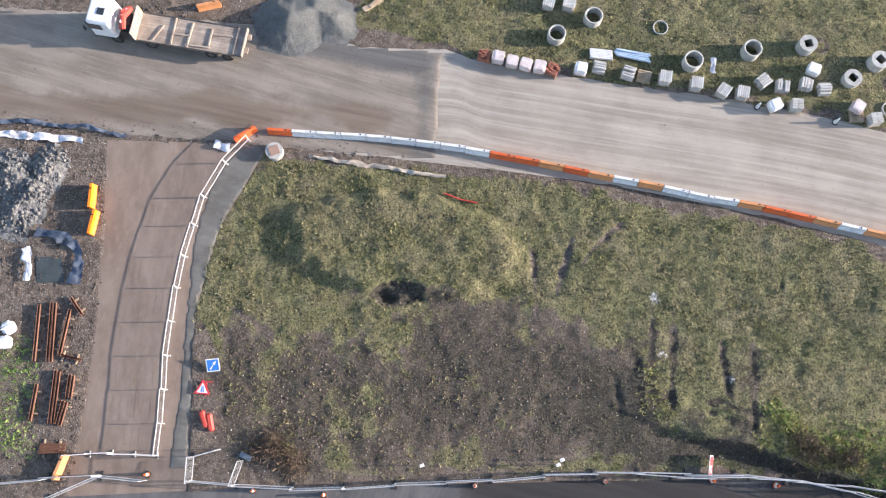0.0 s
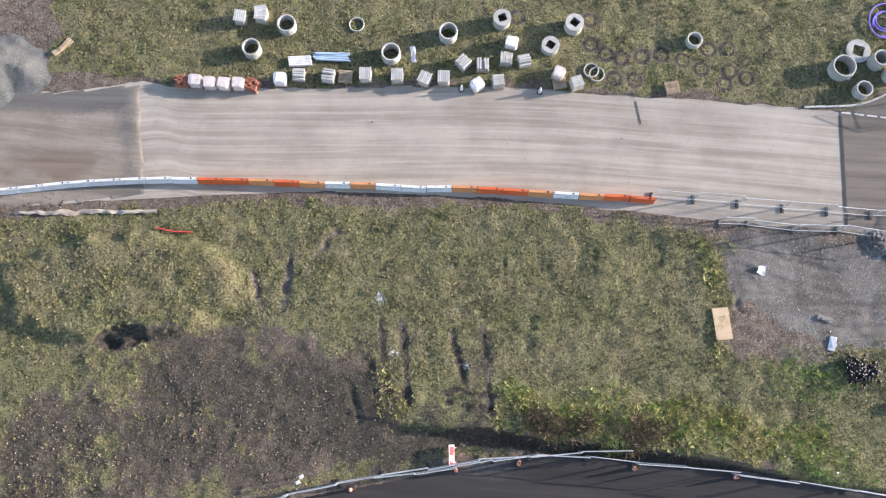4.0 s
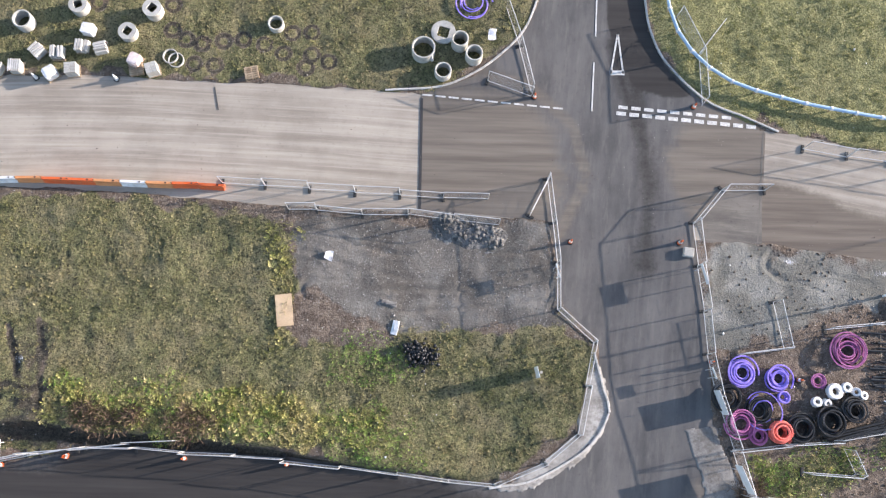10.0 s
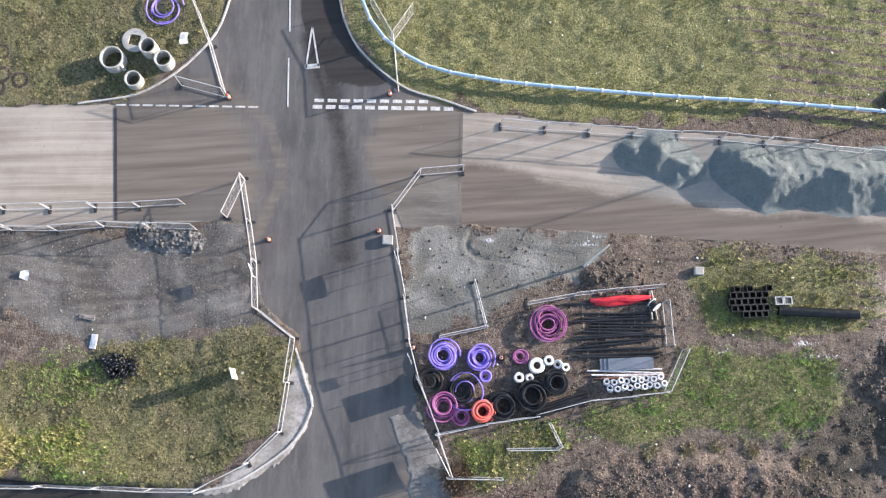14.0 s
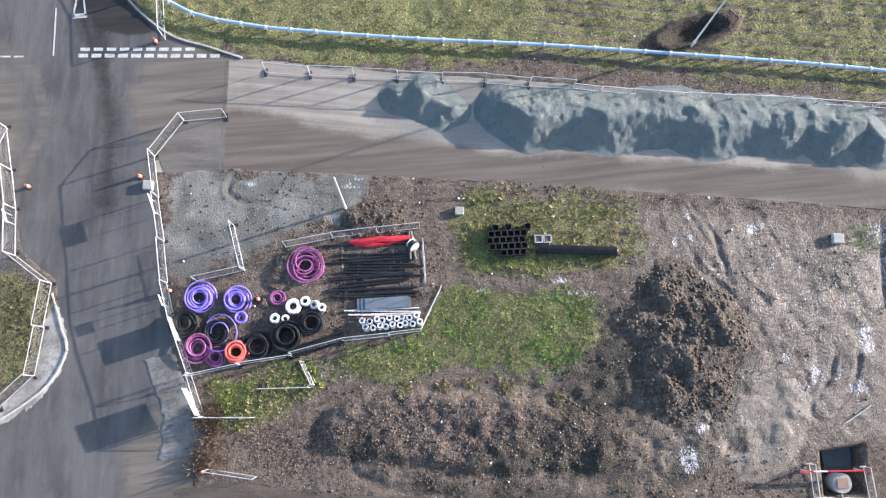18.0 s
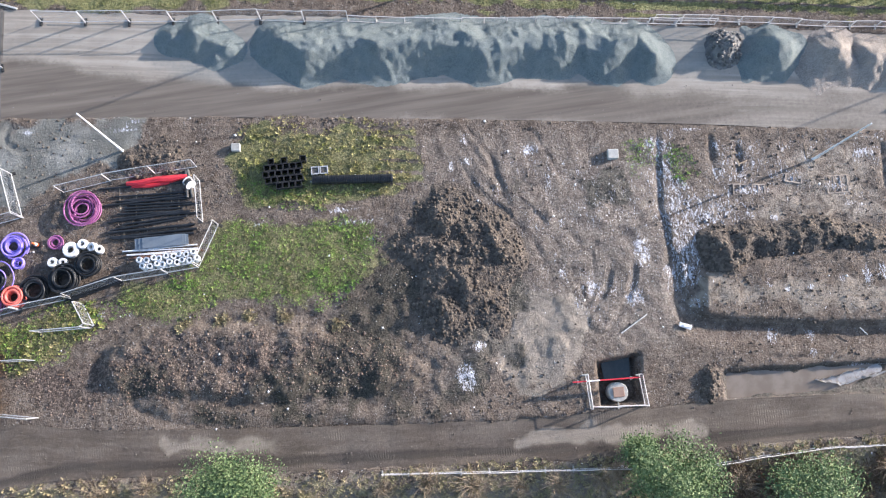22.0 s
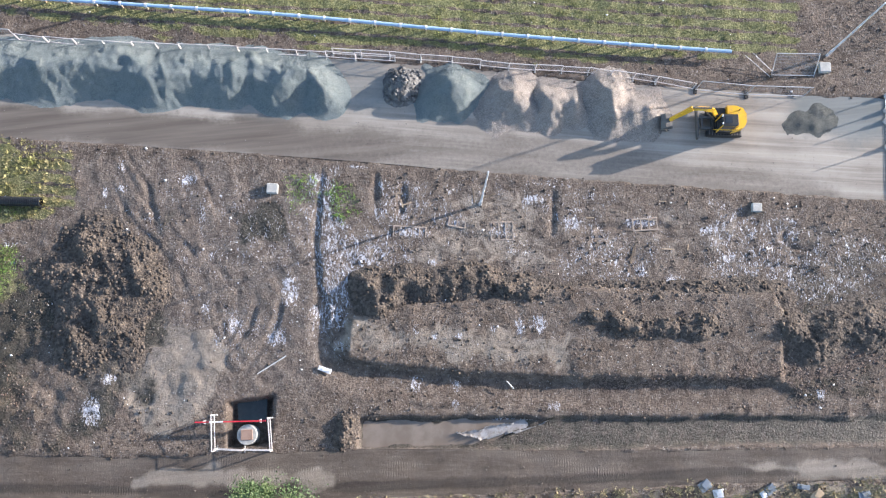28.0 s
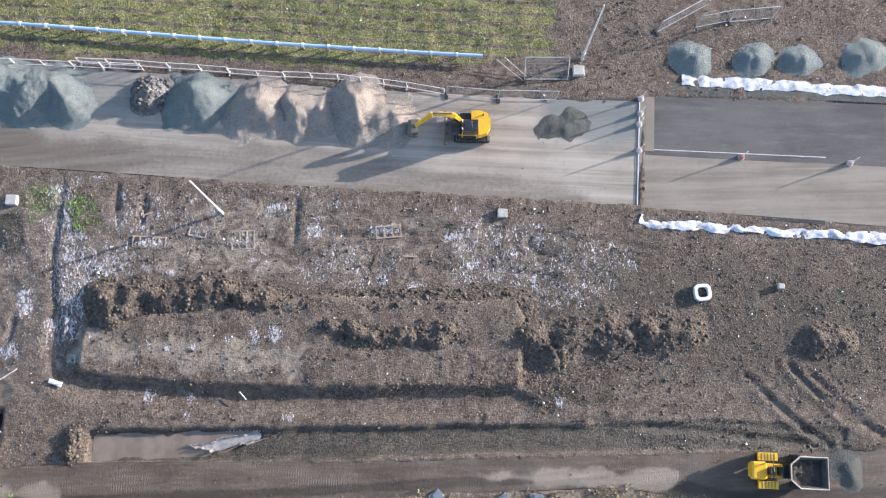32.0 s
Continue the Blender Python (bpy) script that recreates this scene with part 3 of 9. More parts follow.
def smooth_line(pts, n=8):
    """A Catmull-Rom line through the points."""
    p = [np.array(q, float) for q in pts]
    p = [2 * p[0] - p[1]] + p + [2 * p[-1] - p[-2]]
    out = []
    for a, b2, c, d in zip(p, p[1:], p[2:], p[3:]):
        for k in range(n):
            t = k / n
            out.append(tuple(0.5 * (2 * b2 + (c - a) * t + (2 * a - 5 * b2 + 4 * c - d) * t * t + (3 * b2 - a - 3 * c + d) * t ** 3)))
    return out + [tuple(p[-2])]


# ---- fields over the plan ----
def lattice(ix, iy, seed):
    h = np.sin(ix * 127.1 + iy * 311.7 + seed * 74.7) * 43758.5453
    return h - np.floor(h)


def vnoise(x, y, size, seed=0):
    u, v = x / size, y / size
    iu, iv = np.floor(u), np.floor(v)
    fu, fv = u - iu, v - iv
    fu, fv = fu * fu * (3 - 2 * fu), fv * fv * (3 - 2 * fv)
    a, b2, c, d = lattice(iu, iv, seed), lattice(iu + 1, iv, seed), lattice(iu, iv + 1, seed), lattice(iu + 1, iv + 1, seed)
    return (a * (1 - fu) + b2 * fu) * (1 - fv) + (c * (1 - fu) + d * fu) * fv


def fbm(x, y, size, seed=0, octaves=4):
    t, w = 0, 0.5
    for k in range(octaves):
        t = t + w * vnoise(x + 17 * k, y - 9 * k, size / 2 ** k, seed + k)
        w *= 0.55
    return t / (1 - 0.55 ** octaves) * 0.9


def line_dist(x, y, pts, reach=14.0):
    """Distance to a line, the side (left is positive) and the length run; far off it is only known to be far."""
    xs, ys = [p[0] for p in pts], [p[1] for p in pts]
    w = (x > min(xs) - reach) & (x < max(xs) + reach) & (y > min(ys) - reach) & (y < max(ys) + reach)
    if not w.all():
        far = np.full(x.shape, 1e3), np.ones(x.shape), np.zeros(x.shape)
        if w.any():
            for whole, near in zip(far, line_dist(x[w], y[w], pts, 1e9)):
                whole[w] = near
        return far
    best, side, run = np.full(np.shape(x), 1e9), np.zeros(np.shape(x)), np.zeros(np.shape(x))
    s0 = 0.0
    for (x0, y0), (x1, y1) in zip(pts, pts[1:]):
        dx, dy = x1 - x0, y1 - y0
        l = math.hypot(dx, dy)
        t = np.clip(((x - x0) * dx + (y - y0) * dy) / (l * l), 0, 1)
        d = np.hypot(x - x0 - t * dx, y - y0 - t * dy)
        near = d < best
        best = np.where(near, d, best)
        side = np.where(near, np.sign(dx * (y - y0) - dy * (x - x0)), side)
        run = np.where(near, s0 + t * l, run)
        s0 += l
    return best, side, run


def cells(x, y, size, seed=0):
    """Angular plates: a random value for each, and the distance to its seam."""
    u, v = x / size, y / size * 1.25
    iu, iv = np.floor(u), np.floor(v)
    d1, d2, val = np.full(np.shape(x), 9.0), np.full(np.shape(x), 9.0), np.zeros(np.shape(x))
    for i in (-1, 0, 1):
        for j in (-1, 0, 1):
            a, b2 = lattice(iu + i, iv + j, seed), lattice(iu + i, iv + j, seed + 3)
            d = np.hypot(u - iu - i - a, v - iv - j - b2)
            near = d < d1
            d2 = np.where(near, d1, np.minimum(d2, d))
            val = np.where(near, lattice(iu + i, iv + j, seed + 7), val)
            d1 = np.where(near, d, d1)
    return val, (d2 - d1) * size


def inside(x, y, pts):
    """Signed distance to a closed outline: positive inside."""
    d, _, _ = line_dist(x, y, list(pts) + [pts[0]])
    if (d > 900).all():
        return -d
    odd = np.zeros(np.shape(x), bool)
    for (x0, y0), (x1, y1) in zip(pts, list(pts[1:]) + [pts[0]]):
        if y0 == y1:
            continue
        odd ^= ((y0 > y) != (y1 > y)) & (x < (x1 - x0) * (y - y0) / (y1 - y0) + x0)
    return np.where(odd, d, -d)


def step01(d, a, b2):
    t = np.clip((d - a) / (b2 - a), 0, 1)
    return t * t * (3 - 2 * t)


# ---- outlines of the plan, in metres ----
HAUL_TOP = [(-49.38, 37.51), (-35.06, 36.67), (-14.16, 34.91), (-4.72, 32.63), (2.31, 32.22), (5.09, 31.17), (14.33, 29.43), (30.29, 26.53), (46.92, 22.25), (55.08, 19.91), (67.36, 16.30), (84.21, 10.45), (97.82, 4.55), (106.42, 1.35), (123.38, -6.16), (134.19, -10.39), (143.45, -14.32), (153.87, -18.96), (167.84, -24.57), (174.10, -26.99)]
HAUL_LOW = [(-47.74, 25.95), (-34.08, 26.62), (-22.96, 25.09), (-14.25, 24.48), (-11.04, 23.86), (1.70, 22.33), (16.09, 20.14), (29.30, 16.97), (40.15, 13.73), (47.76, 11.45), (65.31, 6.82), (76.29, 2.88), (80.98, 1.53), (95.24, -3.74), (103.57, -7.04), (120.21, -13.71), (133.53, -19.27), (140.63, -22.42), (150.88, -26.74), (170.16, -34.68), (170.36, -34.83)]
TARMAC = [(70.70, 29.88), (68.61, 25.61), (66.71, 22.93), (64.35, 21.16), (61.69, 19.98), (58.26, 19.43), (57.13, 18.98), (55.04, 9.97), (64.88, 6.91), (64.57, 3.67), (64.37, 0.20), (66.15, -2.85), (65.72, -5.03), (65.66, -8.45), (63.34, -10.48), (59.12, -11.62), (56.10, -11.61), (49.78, -9.38), (41.89, -6.43), (34.68, -4.30), (27.83, -2.61), (21.62, -2.40), (10.56, -2.45), (-13.27, -2.55), (-31.16, -3.13), (-39.42, -3.61), (-38.67, -9.48), (6.14, -9.74), (26.37, -11.95), (71.65, -22.10), (73.96, -15.41), (73.09, -11.79), (74.31, -6.05), (75.77, 4.23), (80.65, 1.65), (83.64, 10.48), (82.24, 11.80), (79.52, 13.86), (77.26, 17.57), (76.72, 20.71), (77.03, 23.83), (77.70, 28.41)]
TRACK_TOP = [(66.75, -20.58), (73.88, -21.06), (81.51, -24.53), (101.14, -31.84), (113.81, -36.13), (124.13, -39.10), (141.28, -45.00), (151.53, -48.41), (162.30, -51.88), (170.07, -54.43), (180.73, -57.87), (190.00, -60.89)]
TRACK_LOW = [(65.73, -24.42), (72.47, -25.98), (77.40, -26.75), (92.89, -32.34), (112.62, -39.21), (124.77, -43.07), (139.99, -47.66), (150.57, -50.72), (161.32, -54.02), (168.52, -58.02), (179.01, -61.49), (188.16, -64.49)]
NEWROAD = [(174.19, -26.52), (192.25, -33.53), (214.56, -42.67), (209.38, -51.86), (187.92, -42.68), (170.65, -35.03)]
LEFTLANE = [(-25.22, 24.74), (-14.47, 24.29), (-12.40, 23.59), (-16.19, 16.54), (-17.44, 10.29), (-17.36, 4.27), (-17.33, -0.71), (-17.37, -3.93), (-26.52, -3.80), (-25.42, 3.54), (-24.99, 10.40), (-25.01, 16.67)]
PATHSIDE = [(-14.47, 24.29), (-12.41, 23.88), (-16.19, 16.54), (-17.44, 10.29), (-17.45, 4.27), (-17.52, -1.11), (-18.78, -1.09), (-18.30, 4.28), (-18.10, 10.30), (-17.75, 16.56), (-16.73, 20.72)]

FIELD_W = [(-12.37, 22.78), (2.59, 21.47), (31.41, 15.84), (45.03, 11.24), (44.42, 4.55), (43.91, 1.78), (50.06, -0.26), (52.48, 0.49), (64.15, -0.96), (65.36, -3.43), (63.50, -8.61), (56.24, -11.06), (41.57, -5.91), (27.90, -2.13), (20.45, -1.89), (10.58, -2.00), (-6.18, -1.76), (-14.63, 0.07), (-17.44, 10.29), (-16.49, 18.38)]
SPARSE_X = [(-2.05, 11.89), (8.00, 10.28), (14.49, 7.73), (16.93, 9.38), (26.21, 7.52), (25.65, 2.63), (24.66, -0.13), (21.96, -0.78), (11.04, -0.38), (-3.17, 2.01)]
SPARSE_W = [(-16.79, 10.28), (-6.31, 9.69), (8.47, 9.03), (15.3, 6.0), (15.2, -0.37), (6.39, -1.86), (-13.72, -1.57), (-17.36, 4.27)]
FIELD_NW = [(-4.73, 34.77), (2.78, 32.41), (14.34, 29.68), (30.31, 26.73), (46.97, 22.44), (55.14, 20.14), (58.80, 19.71), (61.74, 20.22), (64.43, 21.50), (66.48, 22.98), (68.28, 25.68), (70.53, 35.84), (62.81, 52.15), (-1.86, 53.14)]
FIELD_NE = [(80.24, 33.82), (76.97, 20.76), (77.54, 17.71), (79.81, 14.04), (82.34, 12.12), (89.45, 8.47), (106.94, 2.88), (126.10, -5.69), (137.79, -10.17), (146.11, -13.61), (164.10, -20.49), (168.24, -20.19), (173.94, -6.93), (109.71, 39.08)]
GREEN_C = [(98.50, -6.14), (110.64, -10.84), (110.11, -14.07), (107.40, -15.52), (97.24, -12.46), (96.16, -10.18)]
GREEN_D = [(93.49, -12.56), (105.09, -16.62), (104.41, -19.65), (100.48, -21.49), (92.48, -18.23), (86.28, -17.86), (83.17, -14.96), (87.20, -15.00), (91.20, -15.26)]
GREEN_E = [(75.45, -14.05), (83.29, -14.55), (83.06, -16.73), (80.44, -18.04), (76.11, -17.84)]
VERGE_S = [(73.51, -25.56), (96.73, -33.94), (112.55, -39.40), (124.71, -43.22), (139.85, -47.96), (161.22, -54.24), (187.88, -65.02), (181.08, -78.30), (70.03, -39.12)]
HARD_W = [(45.47, 11.25), (64.80, 6.60), (64.16, -0.07), (65.56, -2.37), (52.06, 0.58), (44.79, 5.72), (44.73, 9.80)]
HARD_E = [(76.23, 2.66), (82.69, 1.03), (91.02, -2.27), (89.64, -3.78), (80.96, -5.32), (74.28, -5.04)]
FROST_A = [(110.37, -11.63), (118.96, -14.96), (123.54, -16.47), (130.23, -18.69), (145.05, -24.57), (169.19, -35.94), (166.41, -42.05), (139.98, -30.91), (128.39, -27.50), (125.80, -32.94), (118.84, -32.80), (113.86, -28.93), (116.96, -22.30), (111.44, -16.27)]
FROST_W = [(109.04, -11.26), (121.82, -15.70), (132.94, -20.54), (127.42, -32.33), (120.26, -32.53), (114.32, -27.72), (116.54, -20.14), (109.08, -16.11)]
WEST_MUD = [(109.75, -10.46), (129.11, -17.83), (125.64, -28.41), (124.66, -35.19), (104.78, -31.07)]
FROST_B = [(126.81, -29.70), (142.45, -36.74), (141.86, -38.33), (126.85, -32.40)]
FROST_C = [(129.28, -35.87), (140.99, -40.69), (139.69, -41.78), (129.37, -38.30)]
SPOILED = [(82.44, -18.74), (100.63, -21.09), (107.24, -15.94), (116.64, -18.74), (113.91, -27.58), (110.34, -31.69), (103.80, -32.00), (81.99, -22.98)]
RUSTY_A = [(75.15, -16.62), (82.44, -18.74), (89.37, -19.40), (102.38, -26.22), (102.59, -28.07), (86.86, -24.27), (78.06, -21.59)]
RUSTY_B = [(148.68, -41.96), (158.90, -44.06), (165.66, -44.53), (164.69, -45.50), (159.80, -46.44), (142.44, -40.39)]
STONY_E = [(160.59, -32.13), (187.59, -43.37), (196.85, -47.52), (190.56, -59.80), (171.71, -50.60), (157.90, -43.14), (158.17, -38.74)]
LANE_S = [(125.86, -37.24), (137.69, -41.15), (163.26, -49.77), (169.05, -51.50), (178.65, -55.63), (177.96, -57.11), (170.10, -54.36), (150.46, -47.75), (143.57, -45.76), (125.10, -39.64)]
DITCH = smooth_line([(129.05, -18.30), (126.97, -23.32), (125.85, -28.47), (125.32, -32.34), (127.15, -34.27), (137.23, -38.68), (149.14, -43.08), (156.44, -45.45)], 4)
HAUNCH_W = [(65.95, -3.56), (65.83, -5.92), (65.74, -8.47), (63.40, -10.57), (59.05, -11.89), (56.06, -11.77), (59.98, -10.82), (62.88, -9.28), (64.27, -6.44)]
HAUNCH_E = [(71.56, -10.93), (73.27, -11.13), (73.56, -13.76), (73.79, -16.89), (73.96, -18.26), (69.04, -17.25), (71.01, -14.19)]
POOL = [(126.10, -37.58), (136.42, -40.98), (137.47, -41.76), (133.00, -41.89), (125.51, -39.44)]
PIT = [(117.17, -33.19), (120.47, -33.78), (119.20, -37.22), (116.20, -36.34)]
MUD_SMOOTH = [(110.76, -27.43), (113.60, -26.40), (117.57, -27.90), (117.34, -31.36), (114.89, -33.2), (110.93, -32.98), (109.09, -30.87)]

MOUND_W = (-1.30, 15.60)
HOLE_W = (-2.1, 11.75)
CRATER = (120.56, 1.10)
PLATEAU = [(127.41, -29.90), (125.98, -33.22), (137.38, -38.25), (156.84, -45.06), (159.11, -40.52), (158.97, -38.41), (143.87, -32.90), (131.12, -30.24)]
BANK_S = smooth_line([(16.53, 2.13), (19.72, 0.95), (22.2, 0.43), (24.76, -0.06), (27.88, -1.19), (31.91, -2.44), (35.96, -3.6), (39.93, -5.09), (43.87, -6.65), (47.8, -8.2), (51.36, -9.51), (55.73, -10.99)], 4)
RUST_HEAP = [(82.14, -19.16), (84.91, -18.11), (89.95, -19.21), (95.63, -21.22), (103.04, -26.11), (105.89, -28.92), (103.0, -29.9), (93.64, -27.02), (85.8, -23.79), (81.87, -21.51)]
GROUSERS = ((27.42, 12.41, 5, 1.3), (31.07, 11.9, 4, 2.4), (34.51, 10.7, 4, 2.0), (39.35, 10.43, 6, 1.6), (41.66, 9.0, 3, 1.2))
PALE_E = [(74.79, -3.07), (78.05, -4.3), (77.18, -5.63), (74.43, -5.0)]
DARK_S = [(12.6, 6.0), (16.4, 6.6), (16.8, 0.9), (22.0, -0.4), (21.6, -1.6), (12.4, -0.6)]
SPENT = [(121.43, -19.31), (124.95, -19.96), (125.07, -22.39), (121.44, -22.16)]
SHEEN = ([(110.77, -36.17), (117.1, -38.25), (123.31, -40.72), (122.65, -41.35), (113.57, -38.37), (109.33, -36.63)], [(84.87, -26.74), (92.31, -29.61), (92.04, -30.38), (85.02, -27.66)], [(151.89, -49.89), (157.92, -51.37), (165.64, -54.29), (164.87, -55.07), (157.49, -52.48)])
RUST_BANK = [(150.0, -43.3), (158.90, -45.6), (165.66, -47.8), (163.0, -48.6), (152.0, -45.2)]
RIDGE_S = smooth_line([(84.55, -23.23), (87.33, -25.52), (95.91, -28.99), (113.24, -35.78)], 4)


AX = radians(-17.4)
CA, SA = math.cos(AX), math.sin(AX)


def heights(x, y, layers=False):
    """The ground's height, and on demand its layers."""
    z = (fbm(x, y, 9, 3, 3) - 0.45) * 0.22 + (fbm(x, y, 1.1, 7, 4) - 0.45) * 0.13
    wob = (fbm(x, y, 1.6, 11, 3) - 0.45) * 1.1
    road = np.full(x.shape, -1e9)
    for o in (HAUL_TOP + HAUL_LOW[::-1], TARMAC, TRACK_TOP + TRACK_LOW[::-1], NEWROAD, LEFTLANE, HAUNCH_W, HAUNCH_E):
        road = np.maximum(road, inside(x, y, o))
    hard = step01(road + wob * 0.35, 0.02, 0.36)
    # grass mounds of the field
    for (cx, cy), rx, ry, h, rot in ((MOUND_W, 10.4, 4.7, 0.72, -8),):
        a = radians(rot)
        u, v = (x - cx) * math.cos(a) + (y - cy) * math.sin(a), -(x - cx) * math.sin(a) + (y - cy) * math.cos(a)
        r = np.hypot(u / rx, v / ry) + wob * 0.22
        z = z + h * step01(-r, -1.0, -0.76) * (1 + 0.5 * (fbm(x, y, 2.2, 5, 3) - 0.45))
    r = np.hypot((x - HOLE_W[0]) / 2.6, (y - HOLE_W[1] + 0.06 * (x - HOLE_W[0]) ** 2 - 0.2) / 1.05) + (fbm(x, y, 0.9, 121, 4) - 0.45) * 0.9
    z = z - 0.6 * step01(-r, -1.05, -0.6)
    midw = fbm(x, y, 1.4, 77, 3)
    # tyre furrows in the field
    for o in FURROWS:
        d, s, t = line_dist(x, y, o)
        z = z - 0.05 * step01(-(d + wob * 0.4), -0.32, -0.05) * np.clip(midw * 1.6 - 0.2, 0, 1) + 0.0 * step01(-np.abs(d - 0.42), -0.2, -0.02)
    for o in SLOTS:
        d, s, t = line_dist(x, y, o)
        z = z - 0.15 * step01(-(d + wob * 0.7), -0.55, -0.05) * np.clip(fbm(x, y, 0.9, 151, 3) * 3.2 - 1.1, 0, 1)
    # bank down to the lower road
    d, s, t = line_dist(x, y, BANK_S)
    rise = np.interp(t, [0, 4, 9, 26, 36, 42], [0.15, 0.5, 0.95, 0.95, 0.6, 0.1])
    z = z + rise * np.where(s > 0, step01(-d, -4.5, -0.4) * (0.75 + 0.5 * fbm(x, y, 1.5, 191, 3)), step01(-(d + wob * 0.35), -0.4, 0.0)) - 0.12 * step01(-np.abs(d - 0.8), -0.6, -0.1) * (s < 0) * (rise > 0.2)
    # bars pressed into the turf by crawler tracks
    for gx0, gy0, n, l in GROUSERS:
        w = np.hypot(x - gx0, y - gy0) < 4
        for k in range(n):
            d, _, _ = line_dist(x[w], y[w], [(gx0 + (k - n / 2) * 0.42 + 0.1 * l, gy0 + l / 2), (gx0 + (k - n / 2) * 0.42 - 0.1 * l, gy0 - l / 2)])
            z[w] -= 0.1 * step01(-(d + wob[w] * 0.12), -0.2, -0.04)
    # ditch and terrace
    d, s, t = line_dist(x, y, DITCH)
    wide = np.interp(t, [0, 9, 14, 60], [0.2, 0.24, 0.8, 1.0])
    dep = np.interp(t, [0, 9, 14, 30, 48], [0.1, 0.15, 0.32, 0.36, 0.28])
    prof = np.where(s > 0, step01(-(d + wob * 0.45), -wide, -wide * 0.3), step01(-(d + wob * 0.2), -wide * 2.2, -wide * 0.3))
    z = z - dep * prof
    # lane dug along the track, with its pool
    d = inside(x, y, LANE_S)
    z = z - (0.42 - 0.32 * step01(x, 150, 170)) * step01(d + wob * 0.3, -0.05, 0.35)
    z = z - 0.16 * step01(inside(x, y, POOL) + wob * 0.9, -0.5, 0.5)
    z = z - 1.3 * step01(inside(x, y, PIT), -0.1, 0.3)
    # churned and tipped earth
    d = inside(x, y, SPOILED)
    sp = step01(d + wob, -1, 1.5)
    z = z + sp * (fbm(x, y, 0.9, 21, 4) - 0.42) * 0.42
    rh = inside(x, y, RUST_HEAP) + wob * 0.9
    z = z + step01(rh, -0.2, 1.0) * (0.35 + (fbm(x, y, 1.3, 23, 4) - 0.4) * 0.55)
    d, s, t = line_dist(x, y, RIDGE_S)
    z = z + 0.14 * step01(-(d + wob * 0.6), -0.9, -0.1) * np.clip(midw * 2.4 - 0.3, 0, 1) - 0.1 * step01(-np.abs(d - 1.0 + wob * 0.2), -0.5, -0.1) * (s < 0)
    for o in TYRES:
        d, s, t = line_dist(x, y, o)
        d = np.abs(d - 0.85 + wob * 0.5) + wob * 0.1
        z = z - (0.07 * step01(-d, -0.3, -0.1) - 0.05 * step01(-np.abs(d - 0.38), -0.15, -0.02)) * np.clip(fbm(x, y, 2.6, 131, 2) * 3.0 - 1.1, 0, 1)
    mud = step01(inside(x, y, FROST_A) + wob, -1, 2)
    ruts = fbm(x * 0.6 + y * 0.8, (y - x) * 0.35, 1.3, 31, 3) - 0.45
    z = z + mud * ruts * 0.2
    away = step01(inside(x, y, WEST_MUD) + wob, -0.6, 1.5)
    z = z + away * (fbm(x * 0.96 + y * 0.3, (y - x * 0.3) * 0.3, 0.5, 33, 4) - 0.45) * 0.13
    sm = step01(inside(x, y, MUD_SMOOTH) + wob, -0.5, 1)
    plate, seam = np.zeros(x.shape), np.ones(x.shape)
    w = sm > 0
    plate[w], seam[w] = cells(x[w], y[w], 1.35, 43)
    z = z * (1 - 0.75 * sm) + sm * ((fbm(x * 1.0 - y * 0.5, y, 2.3, 41, 2) - 0.45) * 0.22 + (plate - 0.5) * 0.15 - 0.05 * step01(-seam, -0.1, 0.0))
    for o in TRENCHLETS:
        d, s, t = line_dist(x, y, o)
        z = z - 0.17 * step01(-(d + wob * 0.5), -0.42, -0.02) * np.clip(midw * 2.6 - 0.3, 0, 1)
    for o in RUTS_E:
        d, s, t = line_dist(x, y, o)
        z = z - (0.11 * step01(-(d + wob * 0.3), -0.4, -0.02) - 0.06 * step01(-np.abs(d - 0.55 + wob * 0.3), -0.3, -0.02)) * np.clip(midw * 2.4 - 0.2, 0.2, 1)
    turf = np.maximum.reduce([inside(x, y, FIELD_W), inside(x, y, FIELD_NW), inside(x, y, FIELD_NE)])
    z = z + step01(turf, -0.3, 0.8) * ((fbm(x, y, 0.75, 81, 3) - 0.45) * 0.2 + (fbm(x, y, 3.2, 83, 2) - 0.45) * 0.25)
    pl = inside(x, y, PLATEAU) + wob * 0.3
    z = z + 0.42 * step01(pl, -0.1, 0.5) * (0.75 + 0.5 * midw)
    r = np.hypot((x - CRATER[0]) / 3.3, (y - CRATER[1]) / 1.1) + wob * 0.3
    z = z - 0.6 * step01(-r, -0.8, -0.4) + 0.35 * step01(-np.abs(r - 1.05), -0.3, -0.05)
    z = z * (1 - hard) + hard * -0.17 + (1 - hard) * 0.02
    far = step01(np.hypot(x - 80, y + 5), 160, 320)
    z = z * (1 - far)
    if not layers:
        return z
    L = {}
    big, midn = fbm(x, y, 7, 51, 4), fbm(x, y, 2.0, 55, 4)

    def lay(o, soft, jit=1.6):
        return step01(inside(x, y, o) + (midn - 0.45) * jit * 2, -soft, soft)

    grass = np.maximum.reduce([lay(FIELD_W, 0.8) * (1 - 0.72 * lay(SPARSE_W, 2.5, 4) * np.clip(0.35 + midn * 1.1, 0, 1)) * (1 - 0.5 * lay(SPARSE_X, 1.5, 3) * np.clip(midn * 1.7, 0, 1)), lay(FIELD_NW, 0.6) * 0.85, lay(FIELD_NE, 0.8), lay(GREEN_C, 0.7), lay(GREEN_D, 0.9) * 0.8, lay(GREEN_E, 0.8) * 0.7, lay(VERGE_S, 0.6) * 0.4])
